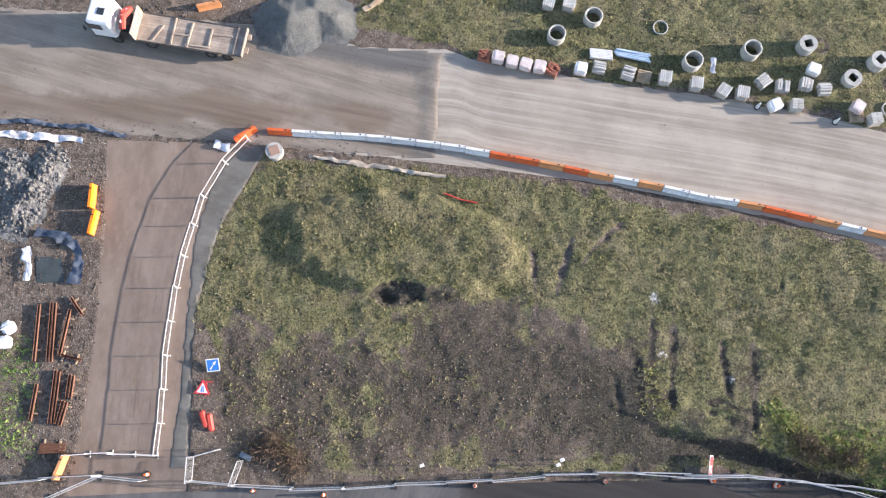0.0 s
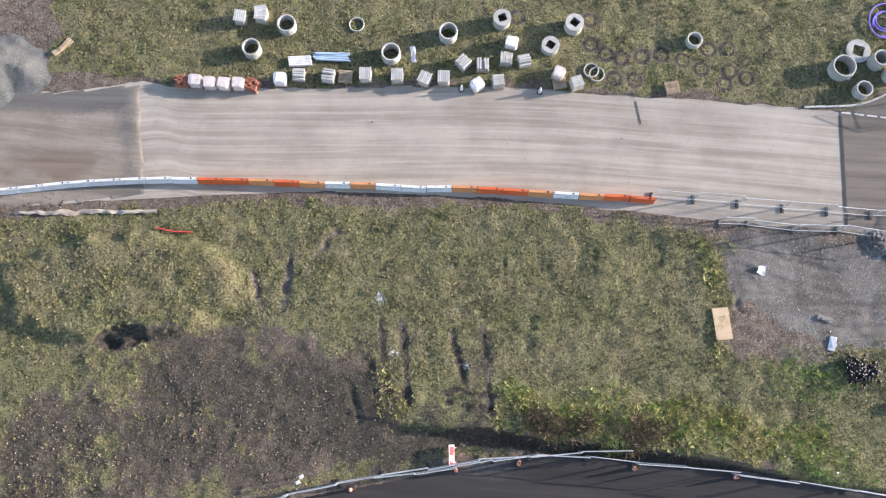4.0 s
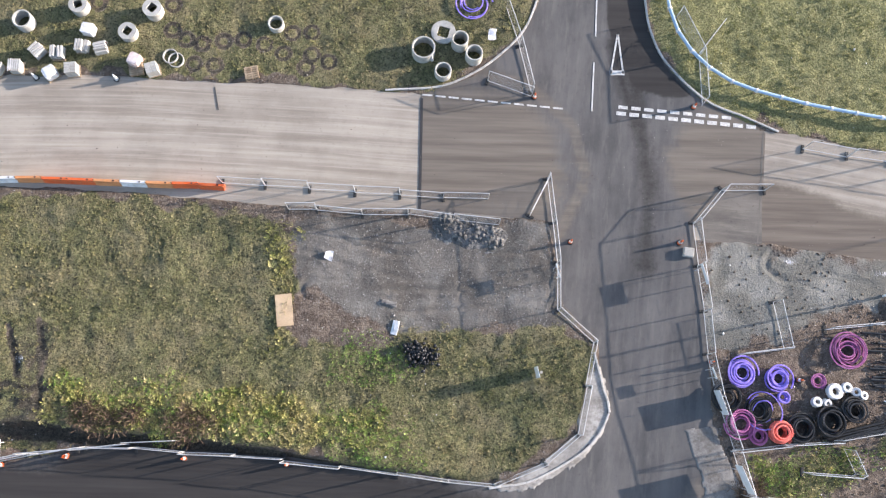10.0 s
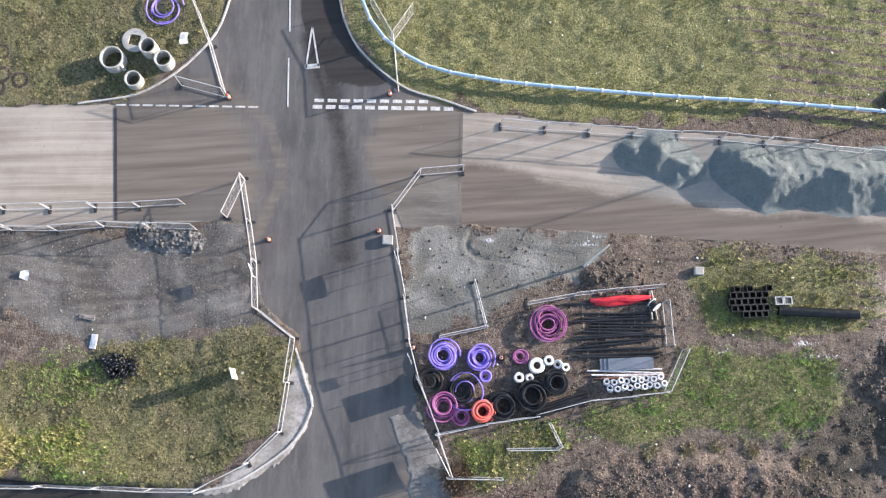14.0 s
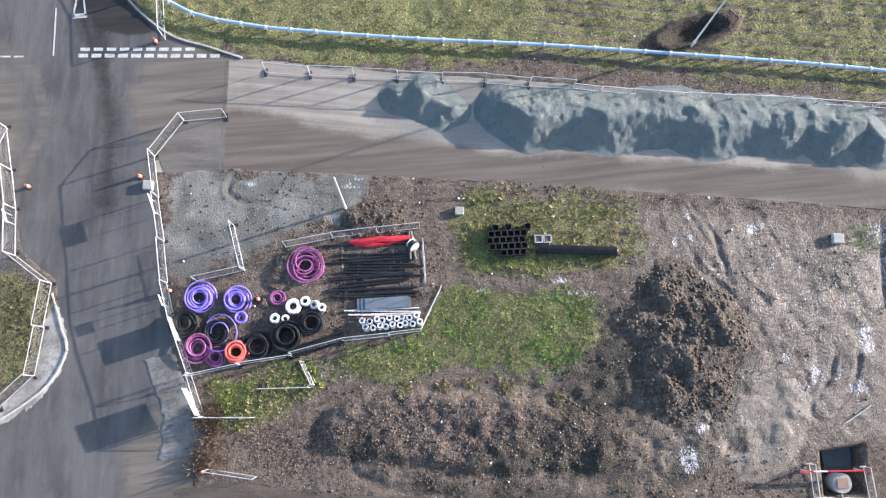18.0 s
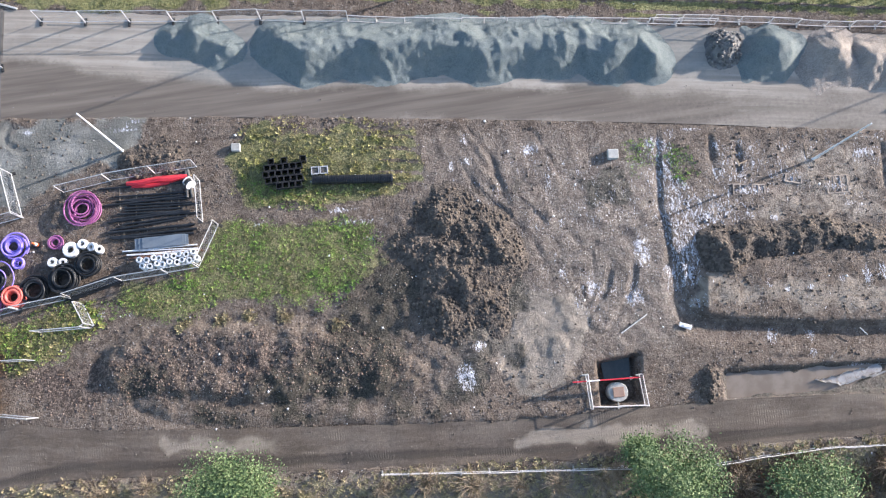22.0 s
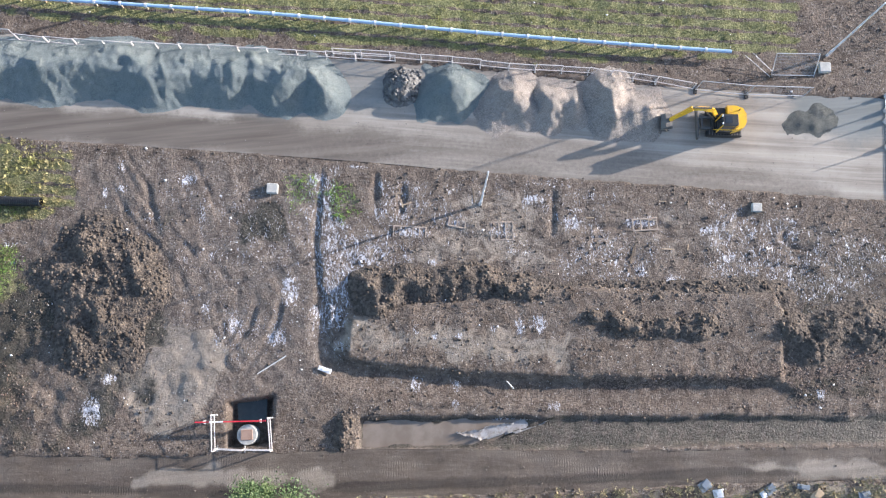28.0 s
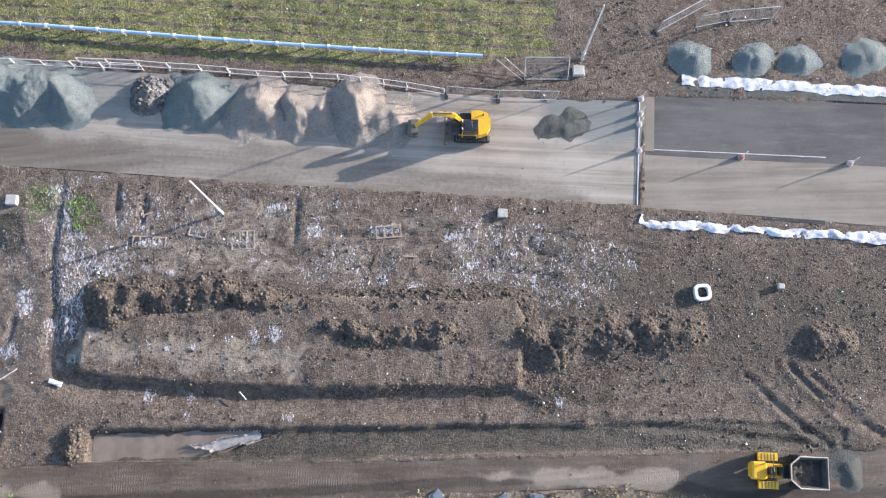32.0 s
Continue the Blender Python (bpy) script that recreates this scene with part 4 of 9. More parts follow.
    hole = np.hypot((x - HOLE_W[0]) / 2.4, (y - HOLE_W[1]) / 1.0) + (fbm(x, y, 0.9, 121, 4) - 0.45) * 1.1
    grass = grass * (1 - step01(-hole, -1.15, -0.85)) * np.clip(0.55 + 0.9 * big, 0, 1.05)
    for o in FURROWS:
        d, _, _ = line_dist(x, y, o)
        d = d + wob * 0.25
        grass = grass * (1 - 0.6 * step01(-d, -0.35, -0.1))
    ragged = np.clip(fbm(x, y, 0.9, 151, 3) * 3.2 - 1.1, 0, 1)
    slot = np.zeros(x.shape)
    for o in SLOTS:
        d, _, _ = line_dist(x, y, o)
        slot = np.maximum(slot, step01(-(d + wob * 0.7), -0.6, -0.05) * ragged)
    grass = grass * (1 - 0.9 * slot) * (1 - 0.6 * lay(DARK_S, 1.2, 2))
    d, _, _ = line_dist(x, y, HAUL_TOP)
    rows = step01(x, 98, 112) * step01(y, -26, -22) * (x < 172)
    grass = grass * (1 - 0.8 * rows * step01(np.sin(d * 6.4 + wob * 1.3), 0.1, 0.8) * np.clip(0.4 + midn, 0, 1))
    for rx, ry in RING_MARKS:
        d = np.abs(np.hypot(x - rx, y - ry) - 0.55) + wob * 0.12
        grass = grass * (1 - 0.85 * step01(-d, -0.28, -0.08))
    out_w = step01(np.hypot(x - 80, y + 5), 130, 170)
    L["grass"] = np.clip(np.maximum(grass, out_w * 0.9), 0, 1)
    L["gravel"] = np.clip(lay(HARD_W, 0.7) * 0.85 + lay(HARD_E, 0.8) * 0.8 + lay(PATHSIDE, 0.3, 0.4) * 0.8 + lay(STONY_E, 3, 3) * 0.35 + step01(-x, 11, 24) * 0.2, 0, 1)
    cr = np.hypot((x - CRATER[0]) / 3.3, (y - CRATER[1]) / 1.1)
    L["grass"] = L["grass"] * (1 - step01(-cr, -1.6, -1.1))
    # besides dark soil, this paints shade in the hole and among SPARSE_X's slots
    L["dark"] = np.clip(0.7 * step01(-cr, -1.6, -1.0) + lay(SPOILED, 1.5, 3) * np.clip(big * 1.2, 0, 1) + 0.3 * away * big + lay(LANE_S, 0.3, 0.3) * 0.62 + np.maximum.reduce([lay(SPARSE_W, 5, 4) * 0.6, lay(SPARSE_X, 2.5, 3) * 0.62, 0.85 * lay(DARK_S, 1.2, 2)]) + lay(STONY_E, 4, 3) * 0.5 + lay(SPENT, 0.8, 1.2) * 0.7 + lay(RUST_BANK, 1.0, 1) * 0.4 + step01(-hole, -1.2, -0.7), 0, 1)
    L["pale"] = np.clip(lay(MUD_SMOOTH, 0.7) * 0.75 + lay(FROST_B, 0.6) * 0.6 + lay(VERGE_S, 0.6) * 0.6 + mud * np.clip(big * 1.3 - 0.25, 0, 0.55), 0, 1)
    L["rusty"] = np.clip(lay(RUSTY_A, 1.2, 2) * 0.75 + lay(RUSTY_B, 1.5, 2.5) * 0.7 + lay(SPARSE_W, 5, 4) * 0.25 + lay(SPOILED, 1.5, 3) * 0.2, 0, 1)
    patch = np.clip(fbm(x, y, 3.2, 181, 4) * 3.0 - 0.45, 0.15, 1.1)
    ice = lay(FROST_A, 1.0, 2.2) * (0.16 + 0.34 * patch) * (1 - 0.3 * away) + lay(FROST_B, 0.5) * 0.34 * patch + lay(FROST_W, 1.5) * 0.08 * patch + lay(FROST_C, 0.5) * 0.34 * patch
    for spots in FROST_SPOTS:
        for (fx, fy), fa, fb in spots:
            w = (np.abs(x - fx) < 8) & (np.abs(y - fy) < 8)
            u, v = (x[w] - fx) * CA + (y[w] - fy) * SA, -(x[w] - fx) * SA + (y[w] - fy) * CA
            ice[w] = np.maximum(ice[w], 0.7 * step01(-(np.hypot(u / fa, v / fb) + wob[w] * 1.2), -2.3, -0.3))
    L["frost"] = np.clip(ice * (1 - 0.9 * sm), 0, 1)
    marks = sum(step01(-np.abs(np.hypot(x - rx, y - ry) - 0.55) - wob * 0.12, -0.3, -0.08) for rx, ry in RING_MARKS)
    d, side, run = line_dist(x, y, BANK_S)
    # bare soil below the lip, darkened to carry the bank's shadow as well
    foot = step01(-np.abs(d - 0.75 + wob * 0.2), -0.8, -0.3) * (side < 0) * step01(run, 3, 8) * step01(-run, -36, -28)
    L["grass"] = L["grass"] * (1 - 0.85 * foot)
    L["dark"] = np.clip(L["dark"] + 0.7 * marks + 0.32 * slot + 0.9 * foot, 0, 1)
    L["fines"] = np.clip(lay(HARD_E, 1.2) * (0.35 + 0.8 * big) + 0.9 * lay(PALE_E, 0.6, 0.8) + lay(HARD_W, 1.5) * np.clip(big * 1.4 - 0.45, 0, 0.5), 0, 1)
    L["meadow"] = np.clip(lay(GREEN_C, 0.7) * 0.55 + lay(GREEN_D, 0.9) * 0.3 + lay(FIELD_NE, 1.0) * (0.55 + 0.6 * big) + lay(VERGE_S, 0.6) * 0.6, 0, 1)
    L["wet"] = np.clip(lay(LANE_S, 0.4, 0.4) * 0.7 + away * (0.35 + midn * 0.6) + mud * midn * 0.5 + lay(SPOILED, 1) * 0.2, 0, 1)
    return z, L


FURROWS = [smooth_line(q, 4) for q in (
    [(8.49, 15.72), (8.85, 13.45), (8.94, 9.90)], [(12.07, 16.12), (11.30, 13.87), (10.54, 11.64)], [(16.14, 17.21), (14.05, 15.64), (12.62, 13.85)],
    [(-16.97, 9.63), (-16.04, 8.09), (-15.55, 6.79)], [(-15.22, 9.16), (-14.05, 7.20), (-13.13, 5.48)], [(-14.63, 10.91), (-12.85, 9.78), (-11.50, 8.46)],
    [(17.82, 10.73), (17.61, 7.03), (17.16, 3.26)], [(19.47, 10.14), (19.20, 6.24), (18.81, 2.89)], [(22.93, 7.59), (23.15, 5.35), (23.25, 3.60)], [(25.33, 7.49), (25.16, 4.90), (24.78, 1.54)])]
SLOTS = [[(17.88, 9.83), (17.73, 7.01)], [(19.38, 7.95), (18.80, 3.32)], [(23.02, 7.35), (23.24, 4.03)], [(25.45, 7.47), (24.78, 1.33)], [(14.76, 5.51), (14.99, 1.85)], [(16.50, 6.85), (16.43, 2.79)], [(21.47, 3.36), (25.34, 2.18)], [(21.69, 2.24), (24.72, 1.22)], [(26.26, -0.70), (35.89, -3.92)], [(8.72, 15.72), (9.09, 11.66)], [(11.84, 15.90), (10.80, 12.53)], [(15.68, 16.99), (13.09, 14.29)]]
TRENCHLETS = [[(132.81, -20.03), (131.79, -22.80)], [(134.79, -20.78), (133.78, -23.46)], [(145.58, -25.70), (144.33, -28.86)], [(147.90, -29.58), (153.00, -31.04)],
              [(114.89, -12.40), (115.71, -15.32), (115.52, -18.57)]]
TYRES = [smooth_line(q, 5) for q in ([(113.68, -12.73), (114.72, -17.36), (116.96, -22.30), (117.49, -28.37)], [(118.96, -14.96), (119.59, -20.86), (118.75, -27.00), (114.39, -31.73)], [(123.13, -16.34), (123.15, -22.51), (121.56, -27.94), (118.62, -30.53)], [(130.27, -24.41), (140.72, -28.83), (153.18, -32.98), (165.18, -38.39)], [(130.94, -22.28), (141.46, -26.73), (149.98, -29.08)], [(129.03, -36.66), (140.82, -41.16), (152.73, -45.52)], [(161.88, -34.93), (171.66, -39.73), (186.69, -44.47)], [(160.10, -45.67), (170.70, -47.60), (180.14, -47.29)], [(81.25, -0.16), (88.80, -4.24), (96.80, -5.55), (105.44, -8.05)], [(45.58, 9.61), (53.23, 5.68), (63.19, 3.97)], [(45.64, 5.53), (53.07, 3.02), (63.06, 1.73)])]
RING_MARKS = [(33.23, 32.04), (39.05, 30.71), (38.69, 28.61), (39.66, 27.55), (40.84, 26.90), (42.54, 26.79), (44.13, 26.60), (45.72, 25.87), (48.06, 26.38), (49.65, 26.14), (49.26, 24.22), (47.05, 24.83), (39.88, 25.36), (41.49, 24.87), (50.48, 23.36), (48.60, 23.26)]
RUTS_E = [smooth_line(q, 4) for q in ([(173.09, -49.54), (175.02, -53.50), (176.95, -56.33)], [(176.43, -49.82), (178.14, -53.72), (180.99, -57.31)], [(177.58, -50.88), (179.79, -55.16), (182.08, -58.13)], [(161.11, -48.86), (168.69, -52.37), (176.16, -56.05)])]
FROST_SPOTS = (
    [((118.91, -15.84), 0.86, 0.52), ((114.29, -13.14), 0.52, 0.86), ((112.27, -16.12), 0.35, 0.6), ((128.33, -18.97), 0.8, 0.8), ((123.88, -26.6), 0.52, 1.12), ((121.92, -29.72), 0.69, 0.52), ((119.12, -27.9), 0.6, 1.04), ((117.51, -28.73), 0.52, 0.6), ((128.56, -23.76), 0.35, 0.95), ((127.88, -26.36), 0.43, 0.6), ((125.22, -28.74), 0.35, 0.52), ((133.9, -25.24), 1.3, 0.43)],
    [((140.66, -27.43), 0.95, 0.69), ((143.71, -25.77), 0.86, 0.35), ((103.49, -15.09), 1.3, 0.26), ((104.27, -16.38), 1.73, 0.39), ((104.63, -17.9), 1.04, 0.3), ((96.7, -13.7), 0.6, 0.26), ((107.63, -30.61), 0.78, 1.04), ((109.48, -28.8), 0.6, 0.52), ((130.71, -36.4), 0.52, 0.69), ((133.04, -38.71), 0.43, 0.6), ((151.86, -35.07), 0.95, 0.39), ((131.96, -19.06), 1.3, 0.17)],
    # the two long spots at y -41.1 stand for glare on the pool
    [((131.92, -32.52), 0.3, 0.52), ((133.18, -33.47), 0.3, 0.3), ((134.91, -34.04), 0.35, 0.35), ((137.49, -34.33), 0.3, 0.43), ((139.43, -34.73), 0.39, 0.78), ((140.96, -35.0), 0.6, 0.69), ((134.39, -41.12), 3.02, 0.43), ((136.43, -41.14), 1.47, 0.35), ((119.33, -18.63), 0.26, 0.86), ((117.47, -25.99), 0.35, 0.43), ((146.0, -28.43), 0.86, 0.69), ((151.12, -30.09), 1.3, 0.43), ((149.81, -33.7), 0.78, 0.69), ((134.8, -27.9), 0.6, 0.35), ((137.51, -25.69), 0.86, 0.3)],
    [((133.55, -37.5), 0.43, 0.52), ((159.21, -46.81), 0.39, 0.43), ((139.99, -41.26), 0.52, 0.35), ((160.59, -37.75), 0.6, 0.86), ((161.95, -34.73), 0.78, 0.35), ((156.36, -34.89), 0.6, 0.43), ((168.21, -39.0), 0.52, 0.52), ((155.87, -32.38), 0.86, 0.35), ((82.29, -0.18), 0.6, 0.26), ((90.71, -2.36), 0.86, 0.26), ((83.33, -15.96), 0.52, 0.26), ((85.33, -16.76), 0.6, 0.22), ((113.91, -14.88), 0.69, 0.43), ((112.47, -14.87), 0.35, 0.6)],
    [((18.11, 11.11), 0.6, 0.6), ((18.23, 6.89), 0.6, 0.3), ((23.49, 4.84), 0.4, 0.4), ((-32.26, 21.89), 1.3, 0.6), ((-30.77, 20.46), 1.0, 0.6), ((89.6, -2.7), 1.3, 0.3)])

# ---- the ground: one sheet, fine along the site, coarse to the horizon ----


def spaced(a, b2, fine, reach):
    mid = np.arange(a, b2, fine)
    grow = np.cumsum(np.geomspace(fine, reach / 3, 26))
    return np.concatenate([a - grow[::-1], mid, b2 + grow])


gs, gn = spaced(-44, 204, 0.19, 2500), spaced(-30, 36, 0.19, 2500)
S, N = np.meshgrid(gs, gn)
GX, GY = S * CA - N * SA, 15 + S * SA + N * CA
GZ, LAY = heights(GX, GY, True)


def grid_mesh(name, gx, gy, gz, material, layers=None, uv=None, smooth=True):
    rows, cols = gx.shape
    me = bpy.data.meshes.new(name)
    me.vertices.add(rows * cols)
    me.vertices.foreach_set("co", np.stack([gx, gy, gz], -1).astype(np.float32).ravel())
    i = np.arange(rows * cols).reshape(rows, cols)
    q = np.stack([i[:-1, :-1], i[:-1, 1:], i[1:, 1:], i[1:, :-1]], -1).reshape(-1, 4)
    me.loops.add(q.size)
    me.loops.foreach_set("vertex_index", q.ravel().astype(np.int32))
    me.polygons.add(len(q))
    me.polygons.foreach_set("loop_start", np.arange(0, q.size, 4, dtype=np.int32))
    me.update(calc_edges=True)
    for k, v in (layers or {}).items():
        me.attributes.new(k, "FLOAT", "POINT").data.foreach_set("value", v.astype(np.float32).ravel())
    if uv is not None:
        me.uv_layers.new(name="UVMap").data.foreach_set("uv", uv.reshape(-1, 2)[q.ravel()].astype(np.float32).ravel())
    me.materials.append(material)
    if smooth:
        me.shade_smooth()
    me.validate()
    return me


tagged(new("ground", grid_mesh("ground", GX, GY, GZ, M_GROUND, LAY)), "churned brown earth, rough grass and frozen mud of a building site", "ground", kind="structure")
NS, NN = len(gs) - 52, len(gn) - 52
FINE = {k: v[26:26 + NN, 26:26 + NS] for k, v in dict(LAY, z=GZ).items()}
del GX, GY, GZ, LAY, S, N


def plan_at(x, y):
    """Cell of the fine part of the sheet under a place, and whether it is there at all."""
    s, n = x * CA + (y - 15) * SA, -x * SA + (y - 15) * CA
    i, j = np.round((n + 30) / 0.19).astype(int), np.round((s + 44) / 0.19).astype(int)
    ok = (i >= 0) & (i < NN) & (j >= 0) & (j < NS)
    return np.clip(i, 0, NN - 1), np.clip(j, 0, NS - 1), ok


# ---- roads ----
def resample(pts, n):
    p = np.array(smooth_line(pts, 5))
    d = np.concatenate([[0], np.cumsum(np.hypot(*np.diff(p, axis=0).T))])
    t = np.linspace(0, d[-1], n)
    return np.stack([np.interp(t, d, p[:, 0]), np.interp(t, d, p[:, 1])], -1), t


def ribbon(name, top, low, z, material, label, n=220, across=22, rough=0.05, category="road", mud=None):
    a, ta = resample(top, n)
    b2, tb = resample(low, n)
    w = np.linspace(0, 1, across)[:, None, None]
    g = a[None] * (1 - w) + b2[None] * w
    wide = np.hypot(*(a - b2).T)
    zz = z + (fbm(g[..., 0], g[..., 1], 3.0, 61, 3) - 0.45) * rough
    uv = np.stack([np.broadcast_to(ta, g.shape[:2]), w[..., 0] * wide[None]], -1)
    # the sheet's faces look up
    return tagged(new(name, grid_mesh(name, g[::-1, :, 0], g[::-1, :, 1], zz[::-1], material, mud and mud(g[::-1, :, 0], g[::-1, :, 1]), uv[::-1])), label, category, kind="structure")


def sheet(name, outline, z, material, label, category="road", rot=-17.4, kind="structure"):
    """A flat surface with its outline; its UV runs in metres along rot."""
    bm = bmesh.new()
    f = bm.faces.new([bm.verts.new((x, y, z)) for x, y in outline])
    if f.normal.z < 0 or f.calc_area() and (f.normal_update() or f.normal.z < 0):
        f.normal_flip()
    uv = bm.loops.layers.uv.new("UVMap")
    a = radians(rot)
    for l in f.loops:
        x, y = l.vert.co.x, l.vert.co.y
        l[uv].uv = (x * math.cos(a) + y * math.sin(a), -x * math.sin(a) + y * math.cos(a))
    bmesh.ops.triangulate(bm, faces=[f])
    me = bpy.data.meshes.new(name)
    bm.to_mesh(me)
    bm.free()
    me.materials.append(material)
    return tagged(new(name, me), label, category, kind=kind)


MUD_LANE = [(81.94, 7.06), (86.86, 4.61), (92.34, 0.96), (102.26, -3.57), (114.98, -8.46), (127.73, -13.52), (143.84, -20.01), (153.0, -24.6), (152.0, -27.4), (133.09, -19.36), (109.67, -9.61), (80.32, 1.38)]
MUD_LANE2 = [(127.17, -13.52), (143.84, -20.01), (159.97, -28.05), (167.77, -32.58), (167.11, -34.05), (142.53, -23.73), (126.18, -16.86)]


GREEN_DUST = [(167.66, -23.88), (174.52, -26.24), (172.65, -30.69), (169.69, -29.68), (166.26, -27.41), (165.42, -25.88)]
TOE_DUST = [(93.89, 5.77), (112.96, -1.03), (137.72, -10.31), (134.94, -16.26), (119.25, -10.09), (98.01, -2.00), (92.48, 1.41)]


def haul_mud(x, y):
    soft = (fbm(x, y, 3.0, 141, 4) - 0.45) * 2.0
    m = np.maximum(step01(inside(x, y, MUD_LANE) + soft, -1.2, 1.2) * (1 - 0.5 * step01(x, 118, 148)), 0.6 * step01(inside(x, y, MUD_LANE2) + soft, -1.2, 1.2))
    return {"dust": 0.95 * m, "black": 0.8 * np.maximum(step01(inside(x, y, GREEN_DUST) + soft, -1.3, 1.3), 0.7 * step01(inside(x, y, TOE_DUST) + soft, -1.0, 1.2))}


ribbon("road", HAUL_TOP, HAUL_LOW, 0.0, M_HAUL, "dusty pale haul road streaked by tyres", 420, 44, 0.012, mud=haul_mud)
sheet("pavement", [(76.14, 4.46), (78.92, 6.34), (81.89, 5.63), (80.75, 1.68), (76.26, 2.75)], 0.03, M_DUSTY, "pale dusty concrete hard standing inside the fence", "hard standing")


def bed(outline, z, material, label, category, ragged=0.5, step=0.13, coats=None):
    """A thin uneven spread with a ragged rim."""
    xs, ys = [p[0] for p in outline], [p[1] for p in outline]
    gx, gy = np.meshgrid(np.arange(min(xs) - 1, max(xs) + 1, step), np.arange(min(ys) - 1, max(ys) + 1, step))
    d = inside(gx, gy, outline) + (fbm(gx, gy, 0.9, 201, 4) - 0.42) * 2 * ragged
    zz = np.where(d > 0, z + 0.02 * step01(d, 0, 0.4) + (fbm(gx, gy, 0.5, 203, 3) - 0.4) * 0.03 * ragged, -0.12)
    uv = np.stack([gx * CA + gy * SA, -gx * SA + gy * CA], -1)
    me = grid_mesh("pavement", gx, gy, zz, material, coats and coats(gx, gy), uv)
    bm = bmesh.new()
    bm.from_mesh(me)
    bm.verts.ensure_lookup_table()
    flat = d.ravel()
    bmesh.ops.delete(bm, geom=[v for v in bm.verts if flat[v.index] < -step], context="VERTS")
    bm.to_mesh(me)
    bm.free()
    return tagged(new("pavement", me), label, category, kind="structure")


bed([(65.3, -3.6), (65.95, -5.0), (66.1, -7.2), (65.3, -9.2), (62.95, -11.2), (60.0, -12.2), (57.1, -12.35), (56.2, -11.9), (59.98, -10.82), (62.88, -9.28), (64.27, -6.44)], 0.045, M_HAUNCH, "rough pale concrete kerb bed at the corner", "concrete", 0.45)
bed([(71.1, -10.84), (73.39, -11.0), (74.04, -15.65), (74.0, -18.9), (70.2, -18.2), (71.02, -16.5), (71.39, -13.53)], 0.04, M_APRON, "worn dusty concrete apron beside the fence", "concrete", 0.35)


def tarmac_sheet():
    """The tarmac, with coats of dried mud and of fresh black laid over it."""
    xs, ys = [p[0] for p in TARMAC], [p[1] for p in TARMAC]
    gx, gy = np.meshgrid(np.arange(min(xs), max(xs), 0.3), np.arange(min(ys), max(ys), 0.3))
    d = inside(gx, gy, TARMAC)
    soft = (fbm(gx, gy, 4.0, 101, 4) - 0.45) * 3.0
    dust = np.maximum(step01(inside(gx, gy, MOUTH_W) + soft, -3.0, 2.5), step01(inside(gx, gy, MOUTH_E) + soft, -2.5, 2.0))
    dust = np.maximum(dust, 0.9 * step01(inside(gx, gy, MOUTH_S) + soft, -2.0, 1.5))
    lane, _, _ = line_dist(gx, gy, WHEEL_LANE)
    dust = np.maximum(dust, 0.6 * step01(-np.abs(inside(gx, gy, MOUTH_W) + 1.5), -1.0, -0.2))
    black = np.maximum.reduce([step01(inside(gx, gy, BLACK_N) + soft * 0.06, -0.25, 0.25), 0.7 * step01(-lane + soft * 0.35, -2.2, 0.2), 1.0 * step01(inside(gx, gy, SOUTH_ROAD) + soft, -2.5, 2.0)])
    for arc, wide, amt in ((SWEEP_W, 3.0, 0.9), (SWEEP_E, 3.0, 0.9)):
        off, side, run = line_dist(gx, gy, arc)
        lines = fbm(off * side + 40, run * 0.03, 0.55, 161, 3)
        dust = np.clip(dust + amt * (lines - 0.42) * step01(-off, -wide, -wide * 0.4), 0, 1)
        black = np.clip(black + 0.8 * np.clip(0.42 - lines, 0, 1) * step01(-off, -wide, -wide * 0.4), 0, 1.15)
    # the rim of the sheet follows its outline
    ey, ex = np.gradient(d, 0.3)
    rim = (d < 0) & (d > -0.32)
    gx, gy = np.where(rim, gx - d * ex, gx), np.where(rim, gy - d * ey, gy)
    uv = np.stack([gx * 0.31 + gy * 0.95, -gx * 0.95 + gy * 0.31], -1)
    me = grid_mesh("road", gx, gy, np.full(gx.shape, 0.022), M_TARMAC, {"dust": dust, "black": black}, uv)
    bm = bmesh.new()
    bm.from_mesh(me)
    bm.verts.ensure_lookup_table()
    flat = d.ravel()
    bmesh.ops.delete(bm, geom=[v for v in bm.verts if flat[v.index] < -0.32], context="VERTS")
    bm.to_mesh(me)
    bm.free()
    return tagged(new("road", me), "worn grey tarmac road with a junction, dusted with mud", "road", kind="structure")


SWEEP_W = smooth_line([(55.50, 13.54), (60.80, 12.59), (65.03, 11.01), (68.07, 8.47), (69.40, 4.92), (68.97, 0.45)], 5)
SWEEP_E = smooth_line([(82.35, 6.10), (78.60, 7.71), (75.70, 10.63), (74.21, 15.33), (74.23, 21.34)], 5)
MOUTH_W = [(54.14, 19.81), (61.40, 18.81), (64.74, 17.11), (67.05, 13.69), (67.02, 10.11), (64.42, 6.92), (51.98, 10.07)]
MOUTH_E = [(80.23, 13.06), (87.29, 9.60), (84.23, 0.32), (76.93, 3.75), (75.53, 6.86), (75.57, 10.18), (77.13, 12.26)]
MOUTH_S = [(68.5, -15.5), (74.5, -15.0), (76.0, -23.0), (66.0, -22.0)]
WHEEL_LANE = [(73.83, 19.91), (74.12, 15.85), (73.37, 8.27), (71.26, 1.76)]
BLACK_N = [(74.75, 29.03), (78.02, 28.35), (77.03, 23.83), (76.72, 20.71), (77.19, 17.68), (78.74, 14.47), (76.46, 14.85), (74.41, 16.03), (73.56, 18.96), (73.45, 22.02)]
